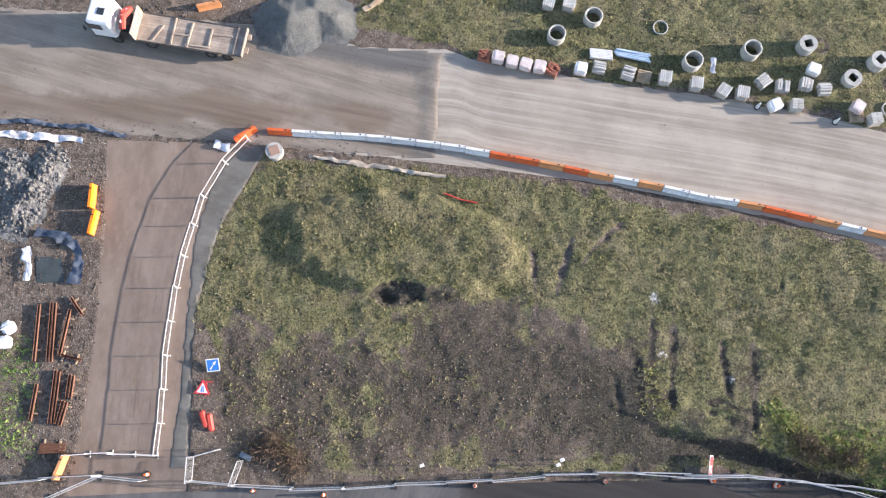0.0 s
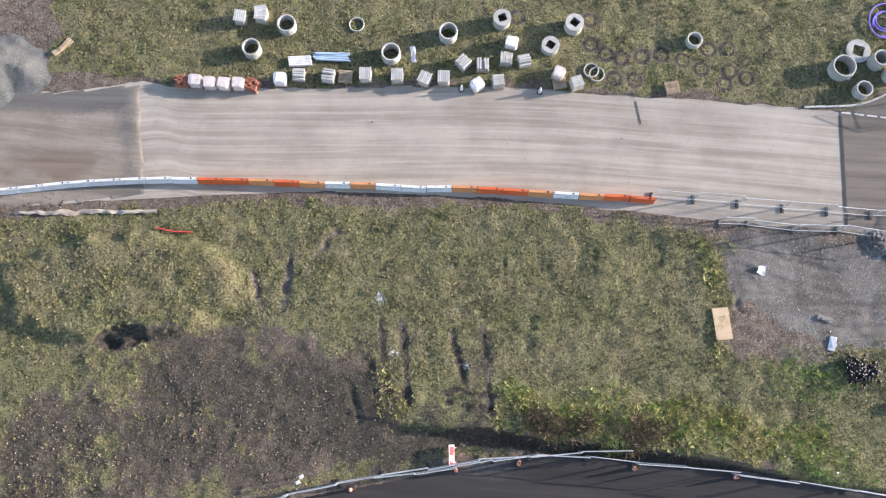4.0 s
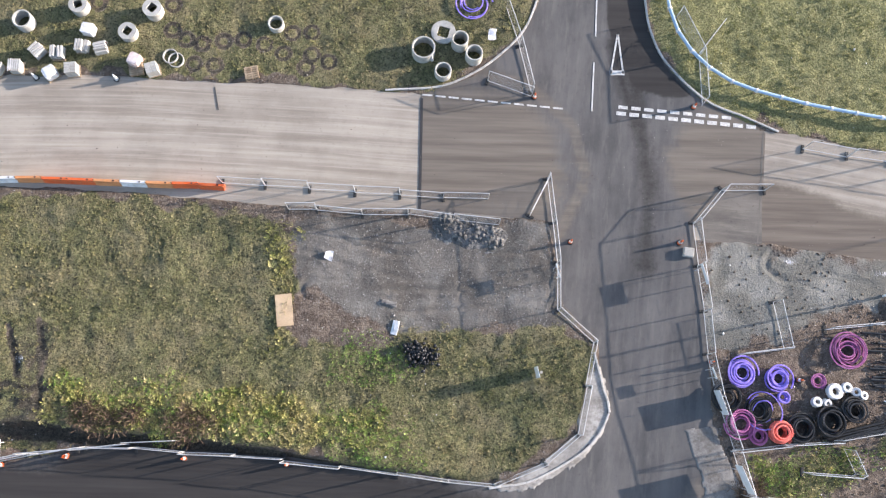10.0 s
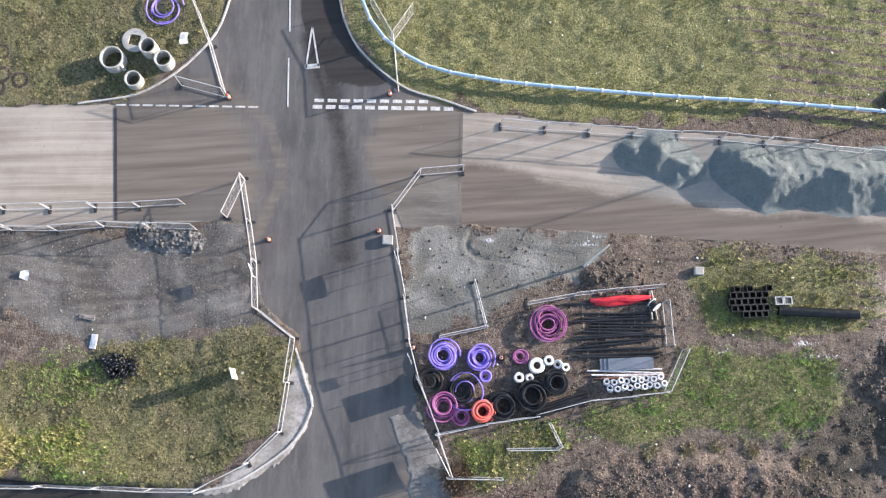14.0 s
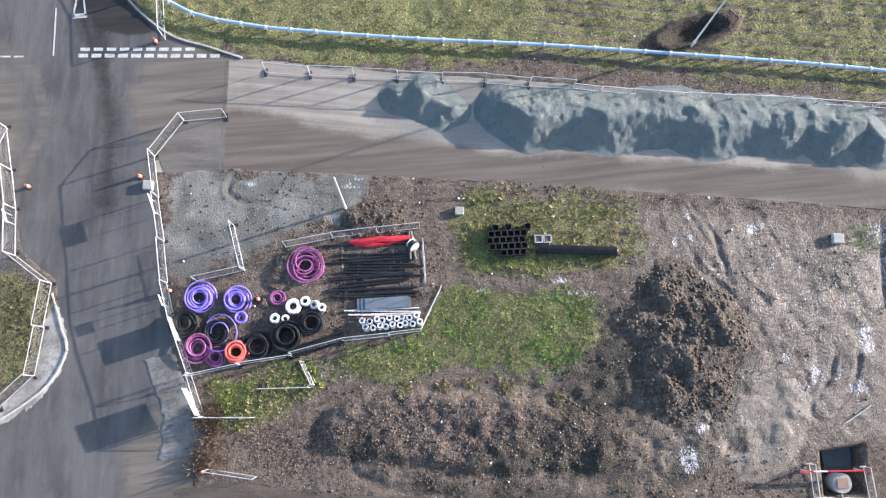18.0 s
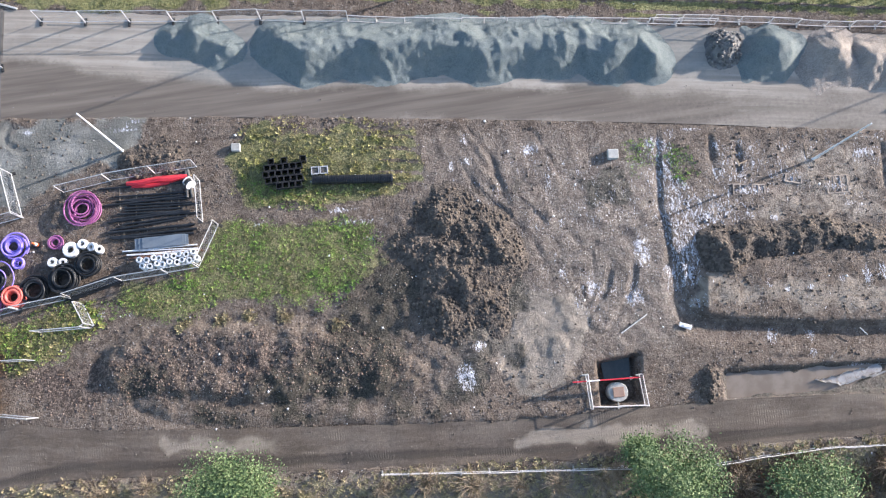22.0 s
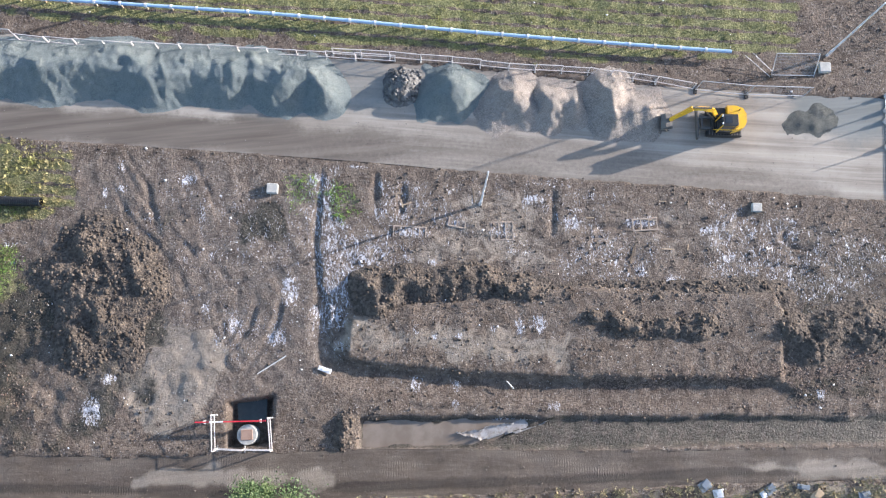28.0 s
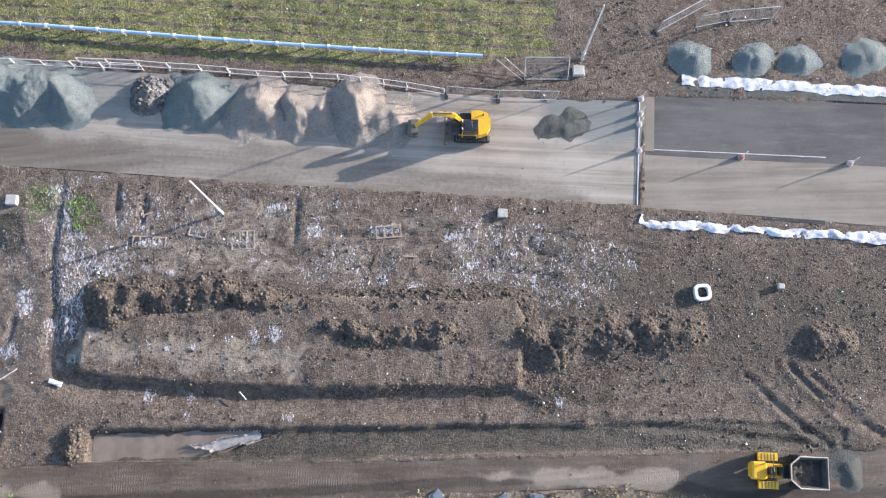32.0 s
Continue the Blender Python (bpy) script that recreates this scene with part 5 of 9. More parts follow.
SOUTH_ROAD = [(3.65, 1.51), (21.62, -2.40), (27.83, -2.61), (34.68, -4.30), (41.89, -6.43), (49.78, -9.38), (56.04, -11.84), (57.01, -16.44), (49.53, -19.49), (2.82, -8.99)]
tarmac = tarmac_sheet()
MUD_STRETCH = [(-49.30, 36.99), (-35.05, 36.57), (-14.15, 34.71), (-4.72, 32.53), (1.97, 32.02), (1.60, 28.14), (1.34, 22.62), (-11.04, 23.76), (-14.25, 24.39), (-22.96, 25.00), (-34.07, 26.52), (-47.73, 25.85)]


def stretch_coats(x, y):
    """Brown mud along the lower side, dark damp grit along the joint and round the heap."""
    soft = (fbm(x, y, 2.6, 147, 4) - 0.45) * 3.0
    d, _, _ = line_dist(x, y, [(-49.0, 28.5), (-14.0, 27.2), (-3.0, 26.4)])
    e, _, _ = line_dist(x, y, [(0.6, 32.4), (0.2, 23.2)])
    f, _, _ = line_dist(x, y, [(-12.0, 33.6), (-5.0, 32.0), (0.0, 31.0)])
    return {"dust": 0.8 * step01(-(d + soft), -2.6, -0.4), "black": np.clip(np.maximum(0.62 * step01(-(e + soft * 0.7), -2.2, 0.0), 0.8 * step01(-(f + soft * 0.5), -2.2, -0.5)), 0, 1)}


tagged(bed(MUD_STRETCH, 0.03, M_MUDROAD, "brown muddy stretch of the haul road", "road", 0.04, 0.25, stretch_coats), kind="structure")
def track_film(x, y):
    """Pale silt and puddle sheen, painted together as a light coat, and dark wet ruts."""
    soft = (fbm(x, y, 1.6, 143, 4) - 0.45) * 1.6
    # the puddles' sheen is put into the colour inside these outlines
    pale = np.maximum.reduce([step01(inside(x, y, o) + soft, -0.5, 0.4) for o in SHEEN])
    d, _, _ = line_dist(x, y, TRACK_LOW)
    return {"dust": 0.85 * pale, "black": np.clip(0.75 * step01(-np.abs(d - 0.9) - soft * 0.2, -0.6, -0.1) * (1 - pale) + 0.35 * fbm(x, y, 2.5, 145, 3), 0, 1)}


ribbon("road", TRACK_TOP, TRACK_LOW, 0.0, M_TRACK, "wet brown earth track with tyre prints, pale silt and painted sheen", 640, 26, 0.12, mud=track_film)
sheet("pavement", [(172.30, -31.07), (179.47, -34.03), (185.62, -36.44), (203.44, -43.75), (200.88, -48.45), (183.62, -40.68), (176.83, -37.77), (170.63, -35.05)], 0.05, M_RUNSTRIP, "tan dusty running strip of the new road", "road strip", rot=-18)
sheet("pavement", [(170.63, -35.05), (176.80, -37.85), (183.58, -40.77), (200.84, -48.53), (200.50, -49.17), (183.27, -41.42), (176.50, -38.51), (170.06, -35.72)], 0.012, M_GREYDARK, "strip of blue-grey stone below the new road", "verge")
sheet("pavement", [(176.64, -26.46), (188.17, -31.02), (206.31, -38.47), (205.98, -39.06), (187.88, -31.63), (175.30, -26.71)], 0.05, M_GREYDARK, "strip of green-grey stone behind the kerb", "verge")
sheet("road", NEWROAD, 0.03, M_NEWTARMAC, "freshly laid dark tarmac road", rot=-20)
sheet("pavement", LEFTLANE, 0.01, M_LANE, "brown stone lane between barriers", "lane", rot=85)
bed(PATHSIDE, 0.02, M_FINES, "strip of grey-green fines beside the barriers", "verge", 0.2)


# ---- heaps ----
HEAPS = []


def slope(d):
    """Side of a tipped cone, rounded at its tip and run out at its toe."""
    return np.log1p(np.exp(9 * (1 - np.sqrt(d * d + 0.005)))) / 9 * 1.02 - 0.035


def heap(name, cones, material, label, category="heap", res=0.16, rough=0.18, seed=1, grain=0.9, base=-0.12, saddle=0.93, wobble=1.0, cap=99.0, ribs=0.0):
    """Tipped material: the upper hull of rounded cones (x, y, height, radius)."""
    xs, ys = [c[0] for c in cones], [c[1] for c in cones]
    r = max(c[3] for c in cones) * 1.5
    x0, x1, y0, y1 = min(xs) - r, max(xs) + r, min(ys) - r, max(ys) + r
    gx, gy = np.meshgrid(np.arange(x0, x1, res), np.arange(y0, y1, res))
    wob = (fbm(gx, gy, grain * 2.2, seed, 4) - 0.45) * wobble
    z = np.full(gx.shape, -9.0)
    for (ax, ay, ah, ar), (bx, by, bh, br) in zip(cones, cones[1:] or cones):
        dx, dy = bx - ax, by - ay
        t = np.clip(((gx - ax) * dx + (gy - ay) * dy) / max(dx * dx + dy * dy, 1e-6), 0, 1)
        rad, h = ar + (br - ar) * t, ah + (bh - ah) * t
        d = np.hypot(gx - ax - t * dx, gy - ay - t * dy) * (1 + wob * 0.7) / rad
        z = np.maximum(z, saddle * h * slope(d))
    for cx, cy, h, rad in cones:
        d = np.hypot(gx - cx, gy - cy) * (1 + wob * 0.8) / rad
        z = np.maximum(z, h * slope(d))
    top = cap + (fbm(gx, gy, 2.4, seed + 9, 3) - 0.45) * 0.9
    z = np.where(z > top, top + (z - top) * 0.18, z)
    z = z + np.clip(z * 1.5, 0, 1) * (fbm(gx, gy, grain, seed + 5, 4) - 0.45) * rough * 2.2
    u, v = gx * CA + gy * SA, -gx * SA + gy * CA
    crest = 0.13 - np.abs(fbm(u + 0.3 * v, v * 0.4, 1.9, seed + 13, 3) - 0.45)
    z = z + np.clip(z * 0.9, 0, 1) * crest * ribs
    z = np.clip(z, base - 0.35, None)
    keep = z > base + 0.12
    HEAPS.append((material.name, gx, gy, z))
    rows, cols = gx.shape
    me = bpy.data.meshes.new(name)
    i = np.arange(rows * cols).reshape(rows, cols)
    q = np.stack([i[:-1, :-1], i[:-1, 1:], i[1:, 1:], i[1:, :-1]], -1).reshape(-1, 4)
    q = q[keep.ravel()[q].any(1)]
    used = np.unique(q)
    remap = np.full(rows * cols, -1)
    remap[used] = np.arange(len(used))
    q = remap[q]
    me.vertices.add(len(used))
    me.vertices.foreach_set("co", np.stack([gx.ravel()[used], gy.ravel()[used], z.ravel()[used]], -1).astype(np.float32).ravel())
    me.loops.add(q.size)
    me.loops.foreach_set("vertex_index", q.ravel().astype(np.int32))
    me.polygons.add(len(q))
    me.polygons.foreach_set("loop_start", np.arange(0, q.size, 4, dtype=np.int32))
    me.update(calc_edges=True)
    me.materials.append(material)
    me.shade_smooth()
    me.validate()
    return tagged(new(name, me), label, category)


def cones(centres, *hr):
    return [(x, y, h, r) for (x, y), (h, r) in zip(centres, hr)]


heap("gravel_mound", cones([(95.6, 3.2), (97.4, 2.6), (99.4, 0.75), (98.3, 0.5)], (0.7, 1.5), (1.3, 2.0), (0.95, 1.25), (0.5, 1.1)), M_TEAL, "small heap of green-grey crushed stone by the road", seed=3, rough=0.1, wobble=0.6, ribs=1.2, saddle=0.75, res=0.13)
heap("gravel_mound", cones([(103.4, -0.4), (105.2, -1.9), (108.0, -2.4), (110.6, -3.8), (113.6, -4.5), (116.2, -5.1), (118.4, -6.9), (121.2, -7.3), (124.0, -8.6), (126.3, -8.9), (127.9, -10.6), (130.4, -10.6), (131.0, -12.5)], (1.5, 2.2), (2.0, 2.6), (1.8, 2.4), (1.9, 2.6), (1.7, 2.4), (2.3, 2.5), (1.8, 2.7), (1.8, 2.4), (1.9, 2.6), (1.9, 2.2), (1.8, 2.5), (1.7, 1.9), (1.4, 1.9)),
     M_TEAL, "long stockpile of green-grey crushed stone along the fence", seed=7, rough=0.13, wobble=0.3, saddle=0.98, cap=1.4, grain=0.45, ribs=0.8, res=0.13)
heap("gravel_mound", cones([(140.73, -15.25), (139.69, -15.51)], (2.0, 2.6), (1.4, 2.2)), M_TEAL, "cone of green-grey fine stone beside the road", seed=9, rough=0.08, ribs=0.8)
heap("gravel_mound", cones([(144.96, -17.54), (145.38, -18.38)], (1.7, 2.6), (1.2, 2.0)), M_PINK, "heap of buff gravel beside the road", seed=12, rough=0.12, ribs=0.8)
heap("gravel_mound", cones([(147.80, -18.98), (147.37, -18.19), (149.30, -19.48)], (1.4, 2.1), (1.2, 1.6), (1.3, 1.9)), M_PINK, "ridged heap of buff gravel beside the road", seed=14, rough=0.14, ribs=1.5)
heap("gravel_mound", cones([(152.32, -19.82), (152.06, -21.38), (154.69, -21.85)], (1.9, 2.5), (1.4, 2.2), (1.1, 1.9)), M_PINK, "heap of coarse pinkish gravel being dug", seed=16, rough=0.15, ribs=1.2)
heap("rubble_mound", cones([(137.03, -13.78)], (1.2, 1.7)), M_RUBBLE, "heap of dark broken rubble blocks", seed=18, rough=0.5, grain=0.6)
heap("gravel_mound", cones([(168.2, -26.7), (167.2, -26.9), (166.3, -26.6)], (0.3, 1.0), (0.34, 0.9), (0.26, 1.0)), M_GREYDARK, "low spread heap of dark green-grey stone on the road", seed=20, rough=0.22, grain=0.6, wobble=1.6)
for q, s in (([(179.21, -25.07), (178.71, -24.49)], 23), ([(183.88, -26.68), (183.32, -26.48)], 24), ([(187.44, -27.90), (186.79, -27.67)], 25), ([(192.74, -29.30), (191.85, -29.25)], 26)):
    heap("gravel_mound", cones(q, (0.7, 1.6), (0.6, 1.5)), M_TEAL, "small cone of green-grey stone behind the kerb", seed=s, rough=0.1)
heap("gravel_mound", cones([(-10.38, 34.60), (-8.51, 35.60), (-7.09, 34.80)], (1.9, 3.2), (1.5, 2.6), (1.2, 2.2)), M_GREY, "heap of grey crushed stone beside the haul road", seed=30, rough=0.1)
heap("spoil_mound", cones([(110.36, -19.32), (112.95, -21.22), (109.57, -22.83), (110.61, -25.08), (107.87, -25.00), (113.31, -22.78), (107.85, -19.84)], (0.8, 3.4), (0.95, 2.6), (0.95, 3.8), (0.85, 3.2), (0.75, 3.2), (0.95, 2.6), (0.6, 2.4)), M_SPOIL, "broad heap of dark churned earth and clods", seed=33, rough=0.45, grain=1.1, ribs=1.0, res=0.13)
heap("spoil_mound", cones([(129.89, -28.46), (130.03, -30.10), (131.52, -29.00), (132.47, -28.86), (133.96, -29.82), (135.67, -30.16), (137.79, -30.64), (138.87, -31.46), (140.77, -32.55), (142.67, -33.65)], (0.95, 2.2), (0.9, 2.0), (0.85, 1.9), (0.8, 1.8), (0.7, 1.8), (0.8, 1.9), (0.9, 2.0), (0.8, 1.8), (0.7, 1.7), (0.6, 1.5)), M_SPOIL, "ridge of dark tipped earth clods", seed=36, rough=0.5, grain=0.9, ribs=0.6)
heap("spoil_mound", cones([(143.11, -33.70), (145.95, -34.74), (148.86, -35.62), (151.78, -36.46), (154.72, -37.31), (157.61, -38.28), (159.13, -39.15)], (0.45, 1.6), (0.5, 1.7), (0.45, 1.6), (0.5, 1.7), (0.45, 1.6), (0.5, 1.7), (0.4, 1.5)), M_SPOIL, "low ridge of tipped earth along the terrace", seed=37, rough=0.25, grain=0.8)
heap("spoil_mound", cones([(144.67, -35.68), (146.49, -36.97), (148.45, -37.85), (150.41, -38.74), (153.03, -39.16), (154.01, -40.17)], (0.75, 1.8), (0.85, 1.9), (0.85, 1.9), (0.85, 1.9), (0.9, 2.0), (0.75, 1.7)), M_SPOIL, "ridge of dark tipped earth clods", seed=38, rough=0.5, grain=0.9, ribs=0.6)
heap("spoil_mound", cones([(158.69, -41.63), (159.99, -42.98), (162.25, -42.42), (164.67, -43.26), (166.68, -43.96), (168.70, -44.66), (170.31, -45.22)], (0.85, 1.9), (0.85, 1.9), (0.75, 1.9), (0.85, 2.0), (0.75, 1.9), (0.75, 1.8), (0.65, 1.6)), M_SPOIL, "ridge of dark tipped earth clods", seed=40, rough=0.5, grain=0.9, ribs=0.6)
heap("spoil_mound", cones([(179.43, -48.85), (180.96, -49.61)], (0.8, 1.8), (0.7, 1.6)), M_SPOIL, "heap of dark earth clods", seed=42, rough=0.4)
heap("spoil_mound", cones([(124.90, -37.22), (124.34, -38.32)], (0.6, 0.9), (0.6, 0.9)), M_SPOIL, "earth bund at the end of the flooded lane", seed=44, rough=0.3)
heap("spoil_mound", cones([(177.54, -58.03), (177.51, -59.08)], (0.3, 1.2), (0.25, 1.0)), M_GREYDARK, "small grey heap tipped beside the track", seed=46, rough=0.2)
heap("rubble_mound", cones([(-32.71, 21.90), (-30.81, 20.93), (-29.62, 22.80), (-31.95, 18.61)], (0.7, 2.2), (0.6, 1.8), (0.6, 1.8), (0.5, 2.0)), M_RUBBLE, "low heap of grey frosted rubble", seed=48, rough=0.4)
heap("rubble_mound", cones([(56.97, 8.16), (58.57, 7.26), (60.21, 6.54)], (0.35, 1.2), (0.3, 1.4), (0.3, 1.2)), M_RUBBLE, "low strip of broken stone by the fence", seed=50, rough=0.3, grain=0.5)
heap("spoil_mound", cones([(89.36, -5.41), (91.94, -6.06)], (0.6, 1.8), (0.5, 1.8)), M_SPOIL, "low grassy hump of earth round a column", seed=52, rough=0.25)

M_ICE = mat("thin_ice", (0.27, 0.255, 0.24), (0.44, 0.43, 0.42), 2.5, 0.3, 0.2, dirt=(0.22, 0.18, 0.14), dirt_amt=0.8)
# the ice's white also paints the glare on the pool
bed([(132.4, -40.7), (135.4, -41.2), (137.6, -41.4), (139.2, -41.95), (136.4, -41.95), (134.0, -41.7)], -0.45, M_ICE, "ragged skin of white ice and painted glare on flood water", "ice", 0.3, 0.09)
# pool in the dug lane
sheet("water", [(125.42, -36.96), (137.73, -41.03), (140.14, -43.01), (135.63, -43.20), (124.57, -39.68)], -0.46, M_WATER, "brown flood water lying in a dug lane", "water")
sheet("water", [(122.94, -34.39), (125.12, -35.13), (124.63, -36.70), (122.46, -35.97)], -0.36, M_WATER, "small muddy puddle in a dug hollow", "water")


# ---- site fence panels ----
def site_panel(width, height, label, category, frame_mat, wires, group, foot_mat, braces=True):
    t = thing("fence_panel", label, category, group=group)
    r = 0.032
    for nm, a, b2 in (("top_rail", (0, 0, height), (width, 0, height)), ("bottom_rail", (0, 0, 0.14), (width, 0, 0.14)), ("post", (0, 0, 0.02), (0, 0, height)), ("post", (width, 0, 0.02), (width, 0, height))):
        part(nm, Shape().tube([a, b2], r, 6), frame_mat, t, smooth=True)
    s = Shape()
    for k in range(1, wires):
        x = width * k / wires
        s.add([(x - 0.005, 0, 0.14), (x + 0.005, 0, 0.14), (x + 0.005, 0.004, height), (x - 0.005, 0.004, height)], [(0, 1, 2, 3)])
    for k in range(1, 7):
        z = 0.14 + (height - 0.14) * k / 7
        s.add([(0, 0, z - 0.005), (width, 0, z - 0.005), (width, 0.005, z + 0.005), (0, 0.005, z + 0.005)], [(0, 1, 2, 3)])
    part("mesh_infill", s, M_WIRE, t, "fine welded wire mesh")
    part("foot", Shape().box((0, 0, 0.06), (0.24, 0.7, 0.12) if height > 1.5 else (0.12, 0.5, 0.1), 0, 0.03), foot_mat, t, "heavy foot block")
    return t


PANEL = site_panel(3.45, 2.0, "grey galvanised mesh fence panel on a foot block", "fence", M_GALV, 38, "site fence panels", M_RUBBER)
BARRIER = site_panel(2.2, 1.15, "faded pale crowd barrier panel with upright bars", "barrier", M_PINKBAR, 16, "crowd barriers", M_CONCRETE)
first = {}


def fence(pts, master, length, jitter=2.0):
    """Panels end to end along a line; each leans and turns a little."""
    rnd = random.Random(round(pts[0][0] * 31 + pts[0][1]))
    for (x0, y0), (x1, y1) in zip(pts, pts[1:]):
        d = math.hypot(x1 - x0, y1 - y0)
        n = max(1, round(d / length))
        for k in range(n):
            a = math.degrees(math.atan2(y1 - y0, x1 - x0)) + rnd.uniform(-jitter, jitter)
            m = pose(x0 + (x1 - x0) * k / n, y0 + (y1 - y0) * k / n, 0.0, rnd.uniform(-2.0, 2.0), 0, a) @ Matrix.Diagonal((d / n / length, 1, 1, 1))
            if master not in first:
                first[master] = True
                master.matrix_basis = m
            else:
                o = copy_thing(master, Matrix())
                o.matrix_basis = m


for q in ([(40.52, 15.15), (43.73, 14.28), (47.05, 13.28), (50.46, 12.26), (53.85, 11.35), (57.15, 10.45), (60.50, 9.54)], [(45.17, 12.01), (47.32, 11.50), (50.69, 10.40), (54.17, 9.74), (57.52, 8.55), (60.91, 7.49)],
          [(65.48, 10.25), (65.09, 6.68)], [(65.09, 6.68), (64.68, 3.55), (63.85, -0.05), (65.93, -2.98)], [(63.41, 7.60), (65.46, 10.16)],
          [(64.63, -6.09), (63.03, -9.36), (60.19, -10.86), (56.20, -11.55)], [(65.93, -2.98), (64.63, -6.09)],
          [(56.20, -11.55), (52.94, -10.50), (49.37, -9.29), (45.41, -7.92), (41.46, -6.46), (38.07, -5.38), (34.45, -4.41), (31.05, -3.41), (27.42, -2.52), (24.12, -2.29), (21.22, -2.31), (18.36, -2.16), (15.51, -1.98)],
          [(34.19, -3.55), (30.58, -3.02), (26.87, -2.56), (23.14, -2.10), (19.38, -1.97), (16.03, -1.84), (12.68, -1.87), (8.90, -1.98), (5.13, -2.17), (1.78, -2.28), (-1.99, -2.47), (-5.75, -2.57), (-9.51, -2.52), (-13.70, -2.30), (-17.05, -2.05)],
          [(65.88, 17.51), (65.89, 21.59), (65.50, 25.75)], [(62.67, 19.18), (65.78, 17.13)], [(82.12, 5.77), (78.84, 6.55), (75.85, 4.43), (75.28, 1.04), (74.80, -2.48)],
          [(74.80, -2.48), (74.17, -5.68), (74.01, -8.93), (74.13, -12.92), (74.22, -16.24)], [(73.88, -16.17), (77.73, -17.53)], [(73.54, -19.99), (76.76, -21.56)],
          [(86.12, 8.44), (89.44, 7.14), (92.72, 5.86), (96.02, 4.63), (99.38, 3.42), (102.65, 2.20), (105.93, 0.86), (109.25, -0.38)], [(83.61, -5.81), (87.25, -6.21), (90.64, -6.91), (93.87, -7.55)], [(93.71, -8.75), (92.90, -11.98)], [(93.93, -12.62), (91.52, -15.14)],
          [(73.99, -13.00), (77.85, -13.36), (81.70, -13.90), (85.68, -14.11), (89.10, -14.75), (91.42, -15.29)], [(80.27, -2.92), (80.19, -6.61)], [(76.42, -6.23), (80.11, -6.58)], [(78.79, -15.59), (82.28, -16.68)], [(82.28, -16.68), (82.66, -16.59), (82.36, -14.67)],
          [(159.29, -21.35), (163.05, -23.00), (167.33, -24.61)], [(177.19, -21.79), (182.00, -20.80)], [(180.31, -22.44), (183.13, -22.88), (186.49, -23.82)], [(80.04, 17.70), (79.12, 13.69)], [(79.17, 21.46), (79.86, 17.75), (82.28, 19.72)],
          [(-31.27, -1.92), (-27.54, -1.57), (-23.78, -1.51)], [(-27.41, -3.07), (-23.78, -1.51), (-20.40, -1.96)], [(-17.05, -2.05), (-16.93, -0.22)], [(-16.93, -0.22), (-14.97, 0.24)], [(-13.90, -2.30), (-13.34, -0.56)]):
    fence(q, PANEL, 3.45)
for q in ([(-13.80, 24.57), (-15.54, 22.59), (-17.14, 19.79), (-17.79, 17.48), (-18.42, 14.98), (-18.87, 12.52), (-19.16, 9.88), (-19.37, 7.28), (-19.44, 4.72), (-19.55, 2.21), (-19.67, -0.10)], [(-19.67, -0.10), (-23.05, 0.11), (-26.41, -0.00)],
          [(109.24, -0.43), (113.48, -2.24), (117.79, -3.93), (121.26, -5.22), (125.57, -6.91), (129.90, -8.61), (134.23, -10.30), (137.20, -11.43)], [(132.65, -9.35), (136.88, -11.04), (141.47, -13.06), (145.64, -14.94), (151.57, -17.29)], [(151.57, -17.29), (156.50, -19.73), (159.07, -21.28)],
          [(99.04, -34.89), (104.51, -36.93), (110.40, -39.12), (116.35, -41.25)], [(122.33, -43.39), (126.11, -44.27), (129.88, -45.23), (133.56, -46.42), (139.63, -48.42)], [(115.97, -33.78), (115.40, -36.28)], [(119.77, -35.27), (119.26, -37.58)]):
    fence(q, BARRIER, 2.2)


# ---- water-filled barriers ----
def road_barrier(material, label):
    t = thing("road_barrier", label, "barrier", group="water-filled barriers")
    s = Shape()
    prof = [(-0.24, 0.0), (-0.24, 0.16), (-0.13, 0.36), (-0.1, 0.8), (0.1, 0.8), (0.13, 0.36), (0.24, 0.16), (0.24, 0.0)]
    n = len(prof)
    pts = [(x, y, z) for x in (-0.98, -0.94, 0.94, 0.98) for y, z in [(p * (0.93 if abs(x) > 0.95 else 1), q * (0.985 if abs(x) > 0.95 else 1)) for p, q in prof]]
    faces = [tuple(range(n - 1, -1, -1)), tuple(range(3 * n, 4 * n))] + [(r * n + i, (r * n + (i + 1) % n), (r + 1) * n + (i + 1) % n, (r + 1) * n + i) for r in range(3) for i in range(n)]
    part("body", s.add(pts, faces), material, t)
    part("filler_cap", Shape().lathe([(0.07, 0.79), (0.07, 0.83), (0.0, 0.83)], 10, (0.55, 0, 0)), M_BLACK, t, "black filler cap")
    part("joint_pin", Shape().lathe([(0.035, 0.2), (0.035, 0.86), (0.0, 0.86)], 8, (0.99, 0, 0)), M_BLACK, t, "dark joint pin")
    return t


KINDS = {"W": road_barrier(M_WHITEPL, "white plastic water-filled road barrier in a row"), "R": road_barrier(M_REDPL, "red-orange plastic water-filled road barrier in a row"),
         "T": road_barrier(M_ORANGEPL, "faded orange plastic water-filled road barrier in a row"), "O": road_barrier(M_BRIGHTOR, "bright orange plastic water-filled road barrier")}
placed = set()


def put(master, m):
    if master.name in placed:
        return copy_thing(master, m)
    placed.add(master.name)
    master.matrix_basis = m
    return master


